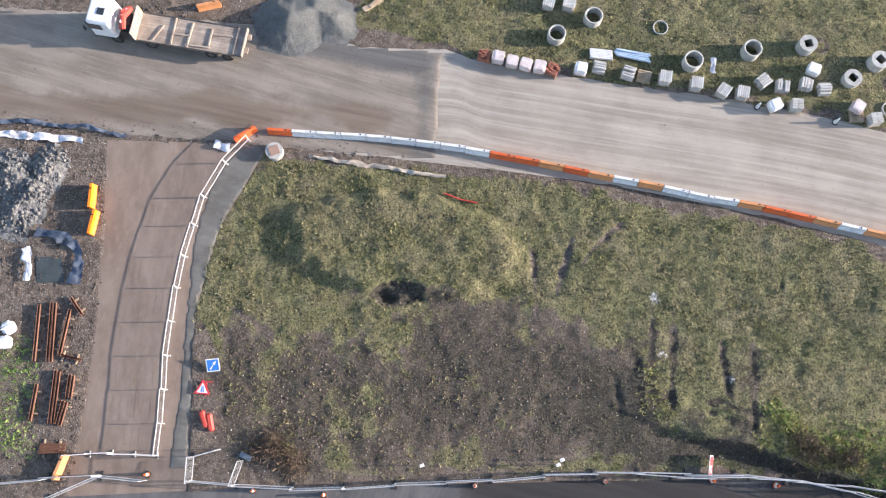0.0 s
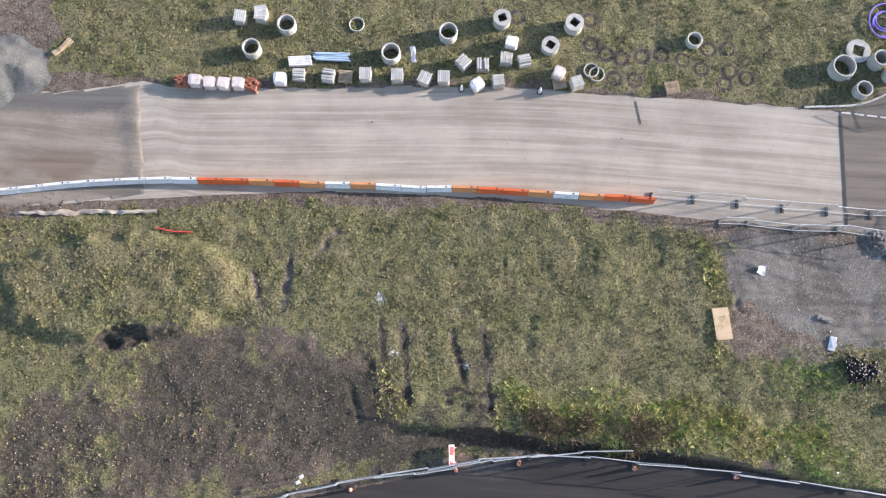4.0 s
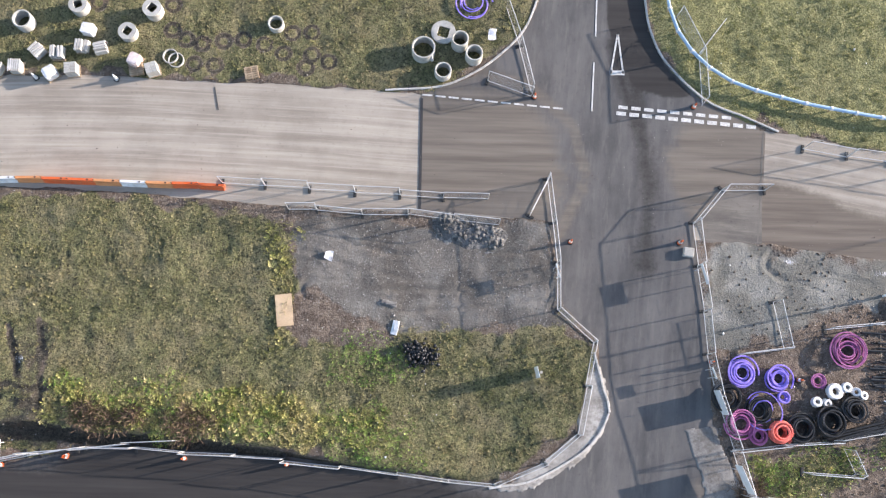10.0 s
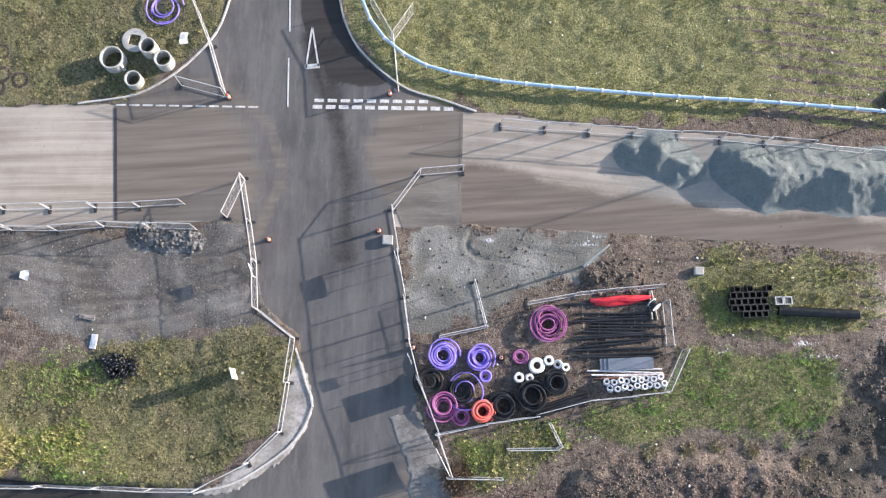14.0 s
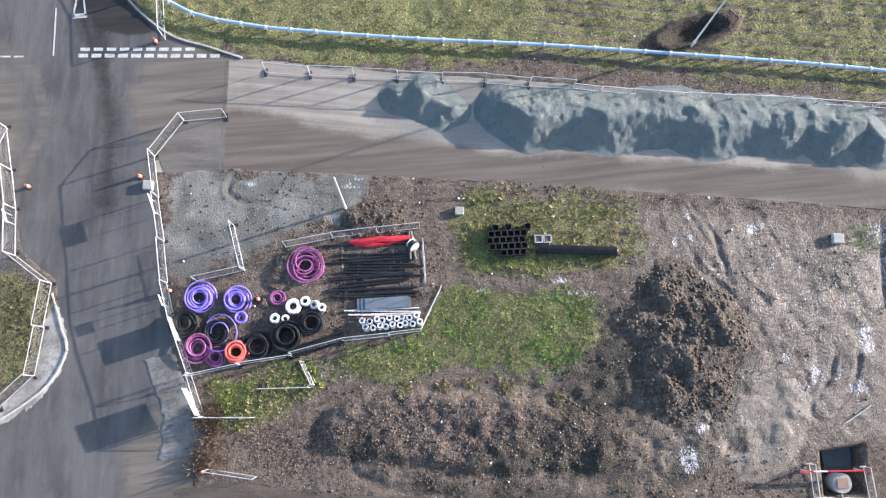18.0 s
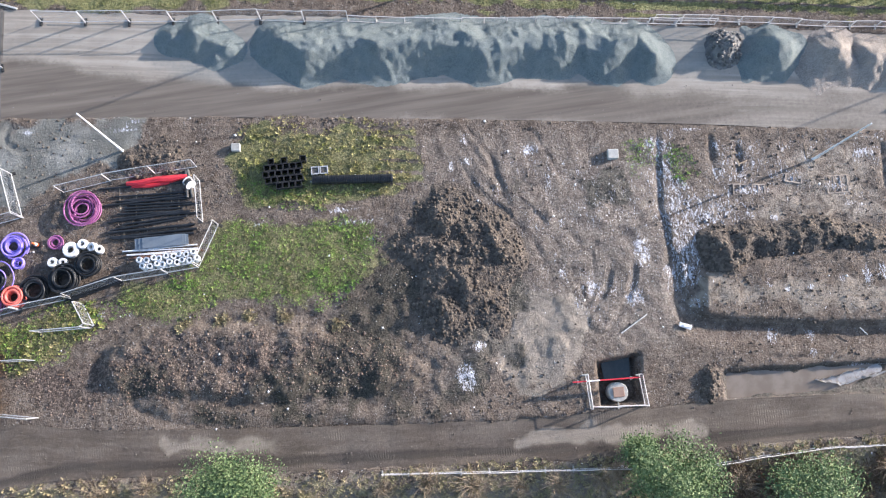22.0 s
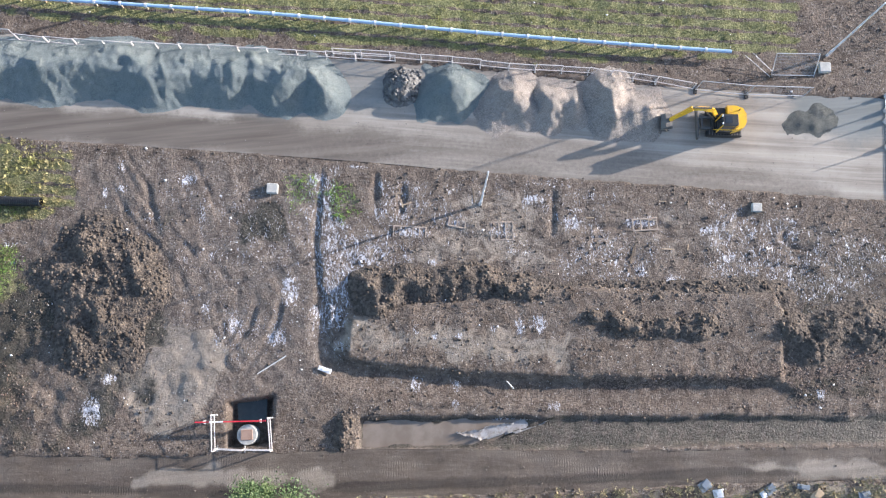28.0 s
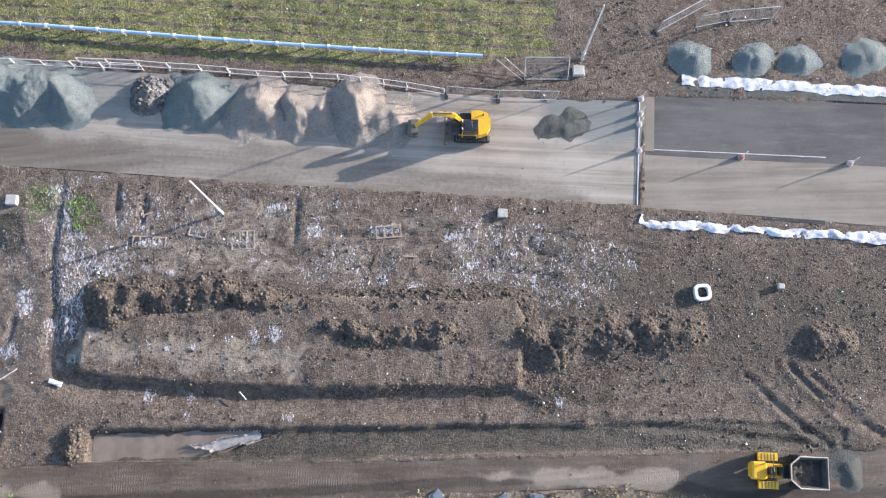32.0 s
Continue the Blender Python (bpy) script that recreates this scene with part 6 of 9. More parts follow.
LINE = smooth_line([(-12.22, 25.22), (-8.33, 24.87), (-3.98, 24.52), (1.72, 23.76), (6.25, 22.88), (10.31, 22.01), (14.34, 21.06), (18.35, 20.20), (22.33, 19.20), (26.31, 18.40), (34.79, 16.24), (37.61, 15.56), (40.41, 14.80)], 6)
spots = along(LINE, 2.0)
ORDER = "RWWWWWWWWRRTRTWTWWWTRRTWTR"
for k, (x, y, a) in enumerate(spots[:len(ORDER) + 1]):
    put(KINDS[ORDER[min(k, len(ORDER) - 1)]], pose(x + math.cos(radians(a)), y + math.sin(radians(a)), 0.0, 0, 0, a))
for t0, x, y, a in ((0, *(-25.96, 19.92), 88), (0, *(-25.71, 17.78), 80)):
    put(KINDS["O"], pose(x, y, 0, 0, 0, a))
for x, y, a, k in ((*(-17.43, 36.30), 12, "T"), (*(-14.00, 24.96), 32, "R"), (*(-26.77, -0.81), 70, "T")):
    put(KINDS[k], pose(x, y, 0, 0, 0, a))


# ---- tall columns ----
def column(x, y, h=9.0):
    t = thing("lamp_column", "plain white painted steel lighting column without a lantern", "lamp column", pose(x, y, -0.05), group="lighting columns")
    part("base", Shape().tube([(0, 0, 0), (0, 0, 1.3)], 0.11, 12), M_WHITEPAINT, t, smooth=True)
    part("shaft", Shape().tube([(0, 0, 1.3), (0, 0, h)], [0.085, 0.055], 12), M_WHITEPAINT, t, smooth=True)
    part("door", Shape().box((0.0, -0.11, 0.8), (0.1, 0.02, 0.5)), M_GALV, t)


for x, y in ((88.88, -4.27), (139.80, -24.84), (170.62, -21.97), (119.76, -0.01)):
    column(x, y)


# ---- kerbs and markings ----
def kerb(pts, label, step=0.93):
    t = thing("kerb", label, "kerb", kind="structure")
    me = Shape().box((0, 0, 0.05), (0.9, 0.16, 0.22), 0, 0.02).mesh("kerb_stone", M_KERB)
    for x, y, a in along(smooth_line(pts, 8), step):
        part("kerb_stone", me, None, t, m=pose(x, y, 0.0, 0, 0, a))


kerb([(54.90, 20.04), (58.75, 19.52), (61.71, 20.08), (64.38, 21.31), (66.62, 22.95), (68.47, 25.64), (69.84, 28.48)], "pale concrete kerb stones round the corner")
kerb([(77.36, 26.90), (77.03, 23.83), (76.74, 20.81), (77.31, 17.76), (79.57, 14.04), (82.30, 11.99), (84.39, 10.42)], "pale concrete kerb stones round the corner")
kerb([(65.78, -4.17), (65.80, -6.35), (65.66, -8.45), (63.40, -10.57), (59.14, -11.87), (56.14, -11.78)], "concrete kerb stones bedded in pale concrete")


def dashes(a, b2, n, size, label):
    for k in range(n):
        f = k / (n - 1)
        x, y = a[0] + (b2[0] - a[0]) * f, a[1] + (b2[1] - a[1]) * f
        ang = math.degrees(math.atan2(b2[1] - a[1], b2[0] - a[0]))
        o = part("road_dash", Shape().box((0, 0, 0), (size[0], size[1], 0.006)), M_MARK, tarmac, m=pose(x, y, 0.04, 0, 0, ang))


dashes((72.87, 14.79), (80.85, 12.25), 9, (0.75, 0.28), "")
dashes((72.59, 14.31), (82.59, 11.09), 11, (0.78, 0.32), "")
dashes((57.69, 19.01), (67.70, 15.79), 11, (0.8, 0.14), "")


def bar(a, b2, w, mt=M_MARK, name="road_line", z=0.043):
    d = math.hypot(b2[0] - a[0], b2[1] - a[1])
    part(name, Shape().box((0, 0, 0), (d, w, 0.006)), mt, tarmac, m=pose((a[0] + b2[0]) / 2, (a[1] + b2[1]) / 2, z, 0, 0, math.degrees(math.atan2(b2[1] - a[1], b2[0] - a[0]))))


bar((74.06, 21.07), (72.60, 17.76), 0.14)
bar((74.06, 21.07), (73.60, 17.55), 0.14)
bar((72.54, 17.87), (73.71, 17.62), 0.4)
bar((71.51, 18.99), (70.32, 14.99), 0.12)
bar((74.02, 27.60), (72.20, 21.16), 0.12)
bar((57.19, 18.87), (55.12, 9.95), 0.22, M_PATCH, "joint_strip", 0.03)
bar((41.17, 23.12), (41.14, 21.17), 0.1, M_TARSTREAK, "damp_streak", 0.03)
bar((83.44, 10.43), (80.42, 1.79), 0.12, M_DUSTY, "joint_strip", 0.03)
bar((174.6, -26.75), (172.85, -30.95), 0.7, M_RUNSTRIP, "joint_strip", 0.064)
bar((174.05, -26.6), (170.5, -34.95), 0.5, M_RUNSTRIP, "joint_strip", 0.056)
bar((173.8, -26.52), (170.2, -34.93), 0.07, M_WHITEPL, "string_line", 0.075)
# dark strip painting the kerb face's shadow along the new road
bar((172.04, -35.78), (183.58, -40.77), 0.3, M_PATCH, "joint_strip", 0.05)
bar((172.52, -30.65), (185.84, -35.97), 0.05, M_WHITEPL, "string_line", 0.05)

# ---- blue service pipe on short supports ----
pipe = thing("service_pipe", "long pale blue plastic pipe carried on short posts", "pipe")
PIPE = smooth_line([(79.01, 26.14), (78.56, 22.11), (78.80, 19.63), (79.94, 17.04), (82.10, 14.70), (84.93, 13.07)] + [(88.23, 11.43), (98.41, 7.28), (108.67, 3.41)] + [(123.61, -2.62), (130.88, -5.64)] + [(143.94, -11.39), (150.63, -14.25), (159.03, -17.77), (164.59, -20.05)], 6)
bits = along(PIPE, 2.05)
me_joint = Shape().tube([(-0.09, 0, 0), (0.09, 0, 0)], 0.19, 12).mesh("coupling", M_WHITEPL, True)
me_post = Shape().box((0, 0, 0.28), (0.1, 0.12, 0.6), 0, 0.01).mesh("support_post", M_TIMBER)
for (x, y, a), (x1, y1, _) in zip(bits, bits[1:]):
    part("pipe_length", Shape().tube([(x, y, 0.7), (x1, y1, 0.7)], 0.14, 12), M_BLUEPIPE, pipe, smooth=True)
    part("coupling", me_joint, None, pipe, "pale pipe coupling", pose(x, y, 0.7, 0, 0, a))
    part("support_post", me_post, None, pipe, "timber support post", pose(x, y, 0.0, 0, 0, a))


# ---- concrete manhole rings ----
def manhole_ring(x, y, r, h, slab=False, wall=0.13, tilt=0.0, label=""):
    t = thing("manhole_ring", label or ("pale concrete manhole ring with a square-holed cover slab, on grass" if slab else "pale concrete manhole ring standing open on grass"), "concrete ring", pose(x, y, 0.0, tilt, 0, (x * 37) % 90), group="manhole rings")
    n = 28
    part("ring", Shape().lathe([(r - wall, 0), (r - wall, h), (r - wall + 0.03, h + 0.03), (r - 0.03, h + 0.03), (r, h), (r, 0)], n, closed=True), M_CONCRETE, t, smooth=True)
    if slab:
        q = r * 0.46
        outer = [(r * 1.02 * math.cos(2 * math.pi * k / n), r * 1.02 * math.sin(2 * math.pi * k / n)) for k in range(n)]
        inner = []
        for k in range(n):
            c, s = math.cos(2 * math.pi * k / n), math.sin(2 * math.pi * k / n)
            f = q / max(abs(c), abs(s))
            inner.append((c * f, s * f))
        z0, z1 = h + 0.035, h + 0.2
        pts = [(*p, z0) for p in outer] + [(*p, z1) for p in outer] + [(*p, z1) for p in inner] + [(*p, z0) for p in inner]
        faces = [(b3 * n + k, b3 * n + (k + 1) % n, ((b3 + 1) % 4) * n + (k + 1) % n, ((b3 + 1) % 4) * n + k) for b3 in range(4) for k in range(n)]
        part("cover_slab", Shape().add(pts, faces), M_CONCRETE, t, "round slab with a square opening")
    return t


for (x, y), r, h, s in (((11.39, 33.10), 0.74, 1.0, 0), ((14.50, 34.67), 0.76, 0.9, 0), ((20.10, 33.82), 0.64, 0.25, 0), ((22.41, 30.60), 0.78, 1.0, 0), ((27.32, 31.51), 0.76, 1.0, 0), ((31.85, 31.82), 0.72, 0.9, 1),
                        ((35.28, 28.90), 0.72, 0.6, 1), ((37.56, 30.32), 0.74, 0.9, 1), ((46.95, 27.24), 0.64, 0.7, 0), ((38.18, 26.35), 0.62, 0.25, 0), ((38.56, 25.95), 0.64, 0.2, 0),
                        ((58.12, 22.63), 0.95, 1.1, 0), ((61.12, 22.64), 0.68, 1.4, 0), ((61.99, 21.32), 0.7, 1.2, 0), ((59.27, 20.51), 0.68, 0.9, 0), ((-11.57, 23.41), 0.68, 0.5, 1)):
    manhole_ring(x, y, r, h, bool(s), 0.09 if h < 0.4 else 0.13)
ring_lid = thing("ring_cover", "square reddish board laid over a concrete ring", "cover", pose(-11.57, 23.41, 0.72, 0, 0, 20))
part("board", Shape().box((0, 0, 0.02), (0.8, 0.8, 0.04), 0, 0.01), M_RUSTCOVER, ring_lid)
manhole_ring(*(60.06, 23.94), 0.98, 0.1, True, label="wide flat concrete cover slab with a square hole, on grass")


# ---- pallets of blocks, kerbs and bricks ----
me_slat = Shape().box((0, 0, 0), (1.1, 0.1, 0.022)).mesh("slat", M_TIMBER)
me_bear = Shape().box((0, 0, 0), (0.1, 1.0, 0.09)).mesh("bearer", M_TIMBER)


def pallet_parts(t, z=0.0, name="slat"):
    for k in (-0.48, 0, 0.48):
        part("bearer", me_bear, None, t, m=pose(k, 0, z + 0.05))
    for k in range(6):
        part(name, me_slat, None, t, m=pose(0, -0.45 + 0.18 * k, z + 0.107))


me_kerbs = Shape().box((0, 0, 0), (0.95, 0.16, 0.24), 0, 0.015).mesh("kerb_unit", M_KERB)
me_block = Shape().box((0, 0, 0), (0.44, 0.21, 0.21), 0, 0.012).mesh("block", M_CONCRETE)
me_brick = Shape().box((0, 0, 0), (0.235, 0.115, 0.2), 0, 0.008).mesh("brick", M_BRICK)


me_topslat = Shape().box((0, 0, 0), (1.0, 0.1, 0.024)).mesh("slat", M_SLATGREY)
me_topbear = Shape().box((0, 0, 0), (0.09, 0.95, 0.05)).mesh("bearer", M_TIMBER)


def pallet(x, y, a, kind, h=0.75):
    words = {"wrap": "pallet of pale blocks wrapped in white film, by the road", "kerbs": "pallet of pale concrete kerb units, part used, by the road", "blocks": "pallet of pale grey concrete blocks, by the road",
             "bricks": "pallet of red bricks, by the road", "pink": "pallet of bricks under pinkish film, by the road", "slat": "pallet of pale blocks with a slatted top, by the road", "empty": "empty weathered timber pallets stacked on grass"}
    t = thing("block_pallet" if kind != "empty" else "timber_pallet", words[kind], "pallet", pose(x, y, 0.02, 0, 0, a), group="pallets along the haul road")
    rnd = random.Random(int(x * 100))
    pallet_parts(t)
    if kind == "empty":
        pallet_parts(t, 0.13)
        pallet_parts(t, 0.26)
    if kind in ("wrap", "pink", "slat"):
        s = Shape()
        n = 7
        pts, faces = [], []
        for i in range(n):
            for k in range(20):
                c, q = math.cos(2 * math.pi * k / 20), math.sin(2 * math.pi * k / 20)
                f = 0.5 / max(abs(c), abs(q)) * (0.96 if i in (0, n - 1) else 1) * (1 + rnd.uniform(-0.03, 0.03))
                pts.append((c * f, q * f * 0.92, 0.13 + h * i / (n - 1)))
        faces = [(i * 20 + k, i * 20 + (k + 1) % 20, (i + 1) * 20 + (k + 1) % 20, (i + 1) * 20 + k) for i in range(n - 1) for k in range(20)] + [tuple(range((n - 1) * 20, n * 20))]
        part("film_cover", s.add(pts, faces), {"wrap": M_WHITEPL, "pink": M_PINKWRAP, "slat": M_CONCRETE}[kind], t, {"wrap": "crumpled white film", "pink": "pinkish crumpled film", "slat": "pale grey blocks"}[kind])
        if kind == "slat":
            for k in range(6):
                part("slat", me_topslat, None, t, m=pose(rnd.uniform(-0.03, 0.03), -0.42 + 0.168 * k, 0.17 + h))
            for k in (-0.45, 0.45):
                part("bearer", me_topbear, None, t, m=pose(k, 0, 0.145 + h))
        else:
            part("top_board", Shape().box((rnd.uniform(-0.1, 0.1), 0, 0.15 + h), (0.75, 0.8, 0.03), rnd.uniform(-8, 8)), M_PINKWRAP if kind == "pink" else M_WHITEPL, t)
    if kind == "kerbs":
        for lay in range(3):
            for k in range(5):
                if lay < 2 or rnd.random() < 0.75:
                    part("kerb_unit", me_kerbs, None, t, m=pose(rnd.uniform(-0.05, 0.05), -0.4 + 0.2 * k, 0.25 + 0.25 * lay, 0, 0, rnd.uniform(-2, 2)))
    if kind == "blocks":
        for lay in range(4):
            for i in range(2):
                for k in range(4):
                    part("block", me_block, None, t, m=pose(-0.23 + 0.46 * i, -0.34 + 0.225 * k, 0.23 + 0.22 * lay))
    if kind == "bricks":
        for lay in range(3):
            for i in range(4):
                for k in range(7):
                    if lay < 2 or rnd.random() < 0.7:
                        part("brick", me_brick, None, t, m=pose(-0.38 + 0.25 * i, -0.4 + 0.13 * k, 0.22 + 0.21 * lay))
    return t


for (x, y), a, k in (((5.43, 31.44), -10, "bricks"), ((6.54, 31.22), -8, "pink"), ((7.67, 30.81), -8, "pink"), ((8.78, 30.54), -12, "pink"), ((9.91, 30.33), -8, "pink"),
                     ((10.97, 30.11), -25, "bricks"), ((13.26, 30.13), -4, "wrap"), ((14.78, 30.25), -8, "kerbs"), ((17.12, 29.67), -14, "kerbs"), ((18.44, 29.45), -8, "empty"),
                     ((20.08, 29.19), 86, "slat"), ((22.58, 28.63), 86, "slat"), ((24.71, 27.96), 60, "slat"), ((26.23, 27.77), 84, "slat"), ((28.05, 28.80), 40, "kerbs"), ((29.55, 28.31), 86, "kerbs"),
                     ((28.79, 26.71), 28, "wrap"), ((30.49, 26.64), 0, "blocks"), ((32.24, 29.73), -15, "wrap"), ((31.54, 28.47), 80, "kerbs"), ((32.95, 28.06), 8, "kerbs"), ((35.38, 25.77), 5, "empty"),
                     ((36.69, 25.36), 12, "blocks"), ((44.29, 23.61), 6, "empty"), ((10.88, 36.00), 80, "slat"), ((12.56, 35.87), 80, "slat"), ((12.60, 36.11), 4, "slat"), ((35.44, 26.43), 60, "pink")):
    pallet(x, y, a - 6, k)

t = thing("duct_bundle", "bundle of pale blue plastic duct lengths lying on the verge", "pipes")
for k in range(9):
    x, y = (17.73, 31.39)
    a = radians(-12 + (k * 7 % 5) - 2)
    ox, oy = -0.07 * (k % 4), 0.16 * (k % 5) - 0.3
    part("duct", Shape().tube([(x - 1.4 * math.cos(a) + ox, y - 1.4 * math.sin(a) + oy, 0.14 + 0.14 * (k // 5)), (x + 1.4 * math.cos(a) + ox, y + 1.4 * math.sin(a) + oy, 0.14 + 0.14 * (k // 5))], 0.08, 8), M_PALEBLUE, t, smooth=True)
t = thing("duct_bundle", "flat bundle of white wrapped duct lengths on the verge", "pipes")
for k in range(6):
    x, y = (15.04, 31.48)
    part("duct", Shape().box((x, y - 0.35 + 0.14 * k, 0.2), (1.85, 0.13, 0.36), -8, 0.02), M_WHITEPL, t)


# ---- cones, marker posts and signs ----
def cone(x, y, h=0.95, red=True):
    t = thing("traffic_cone", "red and white traffic cone with a weighted base", "cone", pose(x, y, 0.0, 0, 0, x * 50 % 90), group="traffic cones")
    part("base", Shape().box((0, 0, 0.04), (0.42, 0.42, 0.08), 0, 0.03), M_RUBBER, t)
    part("body", Shape().lathe([(0.16, 0.08), (0.05, h), (0.0, h)], 12), M_REDPL if red else M_WHITEPL, t, smooth=True)
    part("sleeve", Shape().lathe([(0.137, 0.3), (0.095, 0.62)], 12), M_WHITEPL, t, "white reflective sleeve", smooth=True)


for x, y in [(33.69, 25.35), (66.05, 4.95), (66.05, 17.08), (21.39, -2.55), (26.02, -2.96), (34.36, -4.89), (41.58, -6.90), (78.45, 13.64), (58.64, 21.83)] + [(74.43, 3.10)] + [(27.50, 26.74)] + [(3.86, -2.63), (13.48, -2.45), (21.35, -2.48), (26.08, -2.87), (-12.51, -2.72), (-7.29, -3.11), (-20.35, -1.47)] + [(74.37, 3.10), (74.29, -6.33), (80.47, -9.05), (73.09, -20.04)]:
    cone(x, y, red=y < 20)


def stake(x, y):
    t = thing("marker_stake", "thin timber stake with a small white plate in grass", "stake", pose(x, y, 0.0, 0, 0, 20), group="marker stakes")
    part("post", Shape().box((0, 0, 0.6), (0.05, 0.05, 1.3)), M_TIMBER, t)
    part("plate", Shape().box((0.06, 0, 1.2), (0.34, 0.24, 0.05), 0, 0.01), M_WHITEPL, t, "small white plate")


for q in ((-0.05, -1.1), (10.2, -0.85), (9.9, -1.2)):
    stake(*q)


def marker(x, y, top):
    t = thing("marker_post", "squat faded pink marker drum with a pole on the new road", "marker", pose(x, y, 0.03), group="marker posts")
    part("drum", Shape().lathe([(0.2, 0), (0.22, 0.08), (0.17, 0.3), (0.14, 0.5), (0, 0.5)], 16), top, t, smooth=True)
    part("pole", Shape().tube([(0, 0, 0.5), (0, 0, 1.6)], 0.04, 8), M_WHITEPL, t, smooth=True)
    part("foot", Shape().lathe([(0.27, 0), (0.27, 0.06), (0, 0.06)], 16), M_CONCRETE, t)


for q, top in (((173.83, -26.71), M_PINKWRAP), ((173.31, -27.84), M_PINKWRAP), ((172.88, -28.64), M_PINKWRAP), ((172.09, -30.65), M_PINKWRAP), ((179.48, -33.78), M_DULLRED), ((187.39, -37.04), M_PINKWRAP)):
    marker(*q, top)


def board(x, y, a, w, h, z, label, face, legs=True, name="sign_board", border=None, tilt=0.0):
    """A sign plate that stands or lies; its face looks along its own -y."""
    t = thing(name, label, "sign", pose(x, y, z, tilt, 0, a))
    part("plate", Shape().box((0, 0, h / 2), (w, 0.03, h), 0, 0.008), border or face, t)
    if border:
        part("face", Shape().box((0, -0.018, h / 2), (w * 0.86, 0.008, h * 0.86)), face, t)
    if legs:
        for k in (-w * 0.35, w * 0.35):
            part("leg", Shape().box((k, 0.03, -z / 2), (0.05, 0.05, z + 0.02)), M_GALV, t)
    return t


board(*(61.03, -4.30), 90, 0.85, 1.9, 0.22, "white site notice board on two legs standing in grass", M_WHITEPAINT)
board(*(75.06, 0.18), 92, 1.6, 0.5, 1.52, "pale sign plate fixed high on the mesh fence", M_WHITEPAINT)
board(*(64.30, 2.77), 93, 1.1, 0.4, 1.3, "pale sign plate fixed high on the mesh fence", M_WHITEPAINT)
board(*(73.98, -9.36), 96, 1.9, 1.3, 0.25, "white banner board fixed to the mesh fence", M_WHITEPAINT)
board(*(73.94, -15.00), 100, 2.2, 1.4, 0.9, "white banner board fixed to the mesh fence", M_WHITEPAINT)
board(*(73.80, -7.13), 95, 0.9, 0.35, 1.5, "pale sign plate fixed on the mesh fence", M_WHITEPAINT)
# lying signs
t = board(*(-15.73, 6.02), 5, 1.0, 1.0, 0.25, "square blue sign with a white arrow, leaning back on its frame", M_BLUESIGN, False, border=M_WHITEPAINT, tilt=-68)
part("arrow", Shape().prism([(-0.28, 0.18), (0.06, 0.52), (-0.02, 0.62), (0.3, 0.78), (0.16, 0.44), (0.08, 0.5), (-0.2, 0.1)], 0.0, 0.004), M_WHITEPAINT, t, "white arrow", m=pose(0, -0.028, 0.05, 90, 0, 0))
t = thing("warning_sign", "red-edged triangular roadworks sign lying on its frame", "sign", pose(*(-16.52, 4.84), 0.24, 8, 0, -6))
part("plate", Shape().prism([(-0.62, -0.5), (0.62, -0.5), (0, 0.6)], 0, 0.03), M_REDSIGN, t)
part("face", Shape().prism([(-0.42, -0.4), (0.42, -0.4), (0, 0.36)], 0.03, 0.036), M_WHITEPAINT, t, "white face")
part("symbol", Shape().prism([(-0.14, -0.34), (-0.03, -0.34), (-0.01, 0.1), (-0.06, 0.1)], 0.036, 0.04).prism([(0.14, -0.34), (0.03, -0.34), (0.01, 0.1), (0.06, 0.1)], 0.036, 0.04), M_BLUESIGN, t, "dark narrowing-road symbol")
part("frame", Shape().box((0.25, 0.45, -0.1), (0.9, 0.06, 0.06)).box((0.25, -0.1, -0.1), (0.06, 1.1, 0.06)), M_REDSIGN, t, "red folding frame")
for q, a in (((-16.34, 2.49), -70), ((-15.86, 2.24), -78)):
    t = thing("barrier_block", "red plastic barrier block lying in weeds", "barrier foot", pose(*q, 0.0, 0, 0, a), group="red barrier blocks")
    part("block", Shape().box((0, 0, 0.17), (1.35, 0.45, 0.34), 0, 0.12), M_CRANERED, t)
t = board(*(21.46, -1.45), 80, 1.5, 0.7, 0.3, "red and white lettered sign plate on a fence frame", M_REDSIGN, True, border=M_WHITEPAINT, tilt=-35)
for k in range(3):
    part("lettering", Shape().box((-0.3 + 0.05 * k, -0.026, 0.2 + 0.16 * k), (0.7 - 0.15 * k, 0.006, 0.06)), M_WHITEPAINT, t)


# ---- sheets of film and cloth ----
def crumpled(name, pts, width, material, label, z=0.12, seed=1, amp=0.22, ragged=1.0):
    line = np.array([(x, y) for x, y, a in along(smooth_line(pts, 6), 0.22)])
    d = np.gradient(line, axis=0)
    nrm = np.stack([-d[:, 1], d[:, 0]], -1) / np.hypot(d[:, 0], d[:, 1])[:, None]
    w = np.linspace(-0.5, 0.5, 9)[:, None, None]
    line = line + nrm * ((fbm(line[:, 0], line[:, 1], 1.5, seed + 20, 3) - 0.45) * width * 0.9 * ragged)[:, None]
    wide = width * (1 + ragged * (np.clip(0.1 + 1.7 * fbm(line[:, 0], line[:, 1], 2.7, seed, 5), 0.15, 1.6) - 1))
    g = line[None] + nrm[None] * w * wide[None, :, None]
    g = g + (np.stack([fbm(g[..., 0], g[..., 1], 0.6, seed + 3, 2), fbm(g[..., 1], g[..., 0], 0.6, seed + 4, 2)], -1) - 0.45) * 0.28
    zz = z + (fbm(g[..., 0], g[..., 1], 0.5, seed + 8, 4) - 0.4) * amp * 2 - np.abs(w[..., 0]) * 0.08
    me = grid_mesh(name, g[..., 0], g[..., 1], np.clip(zz, 0.03, None), material)
    return tagged(new(name, me), label, "sheet")


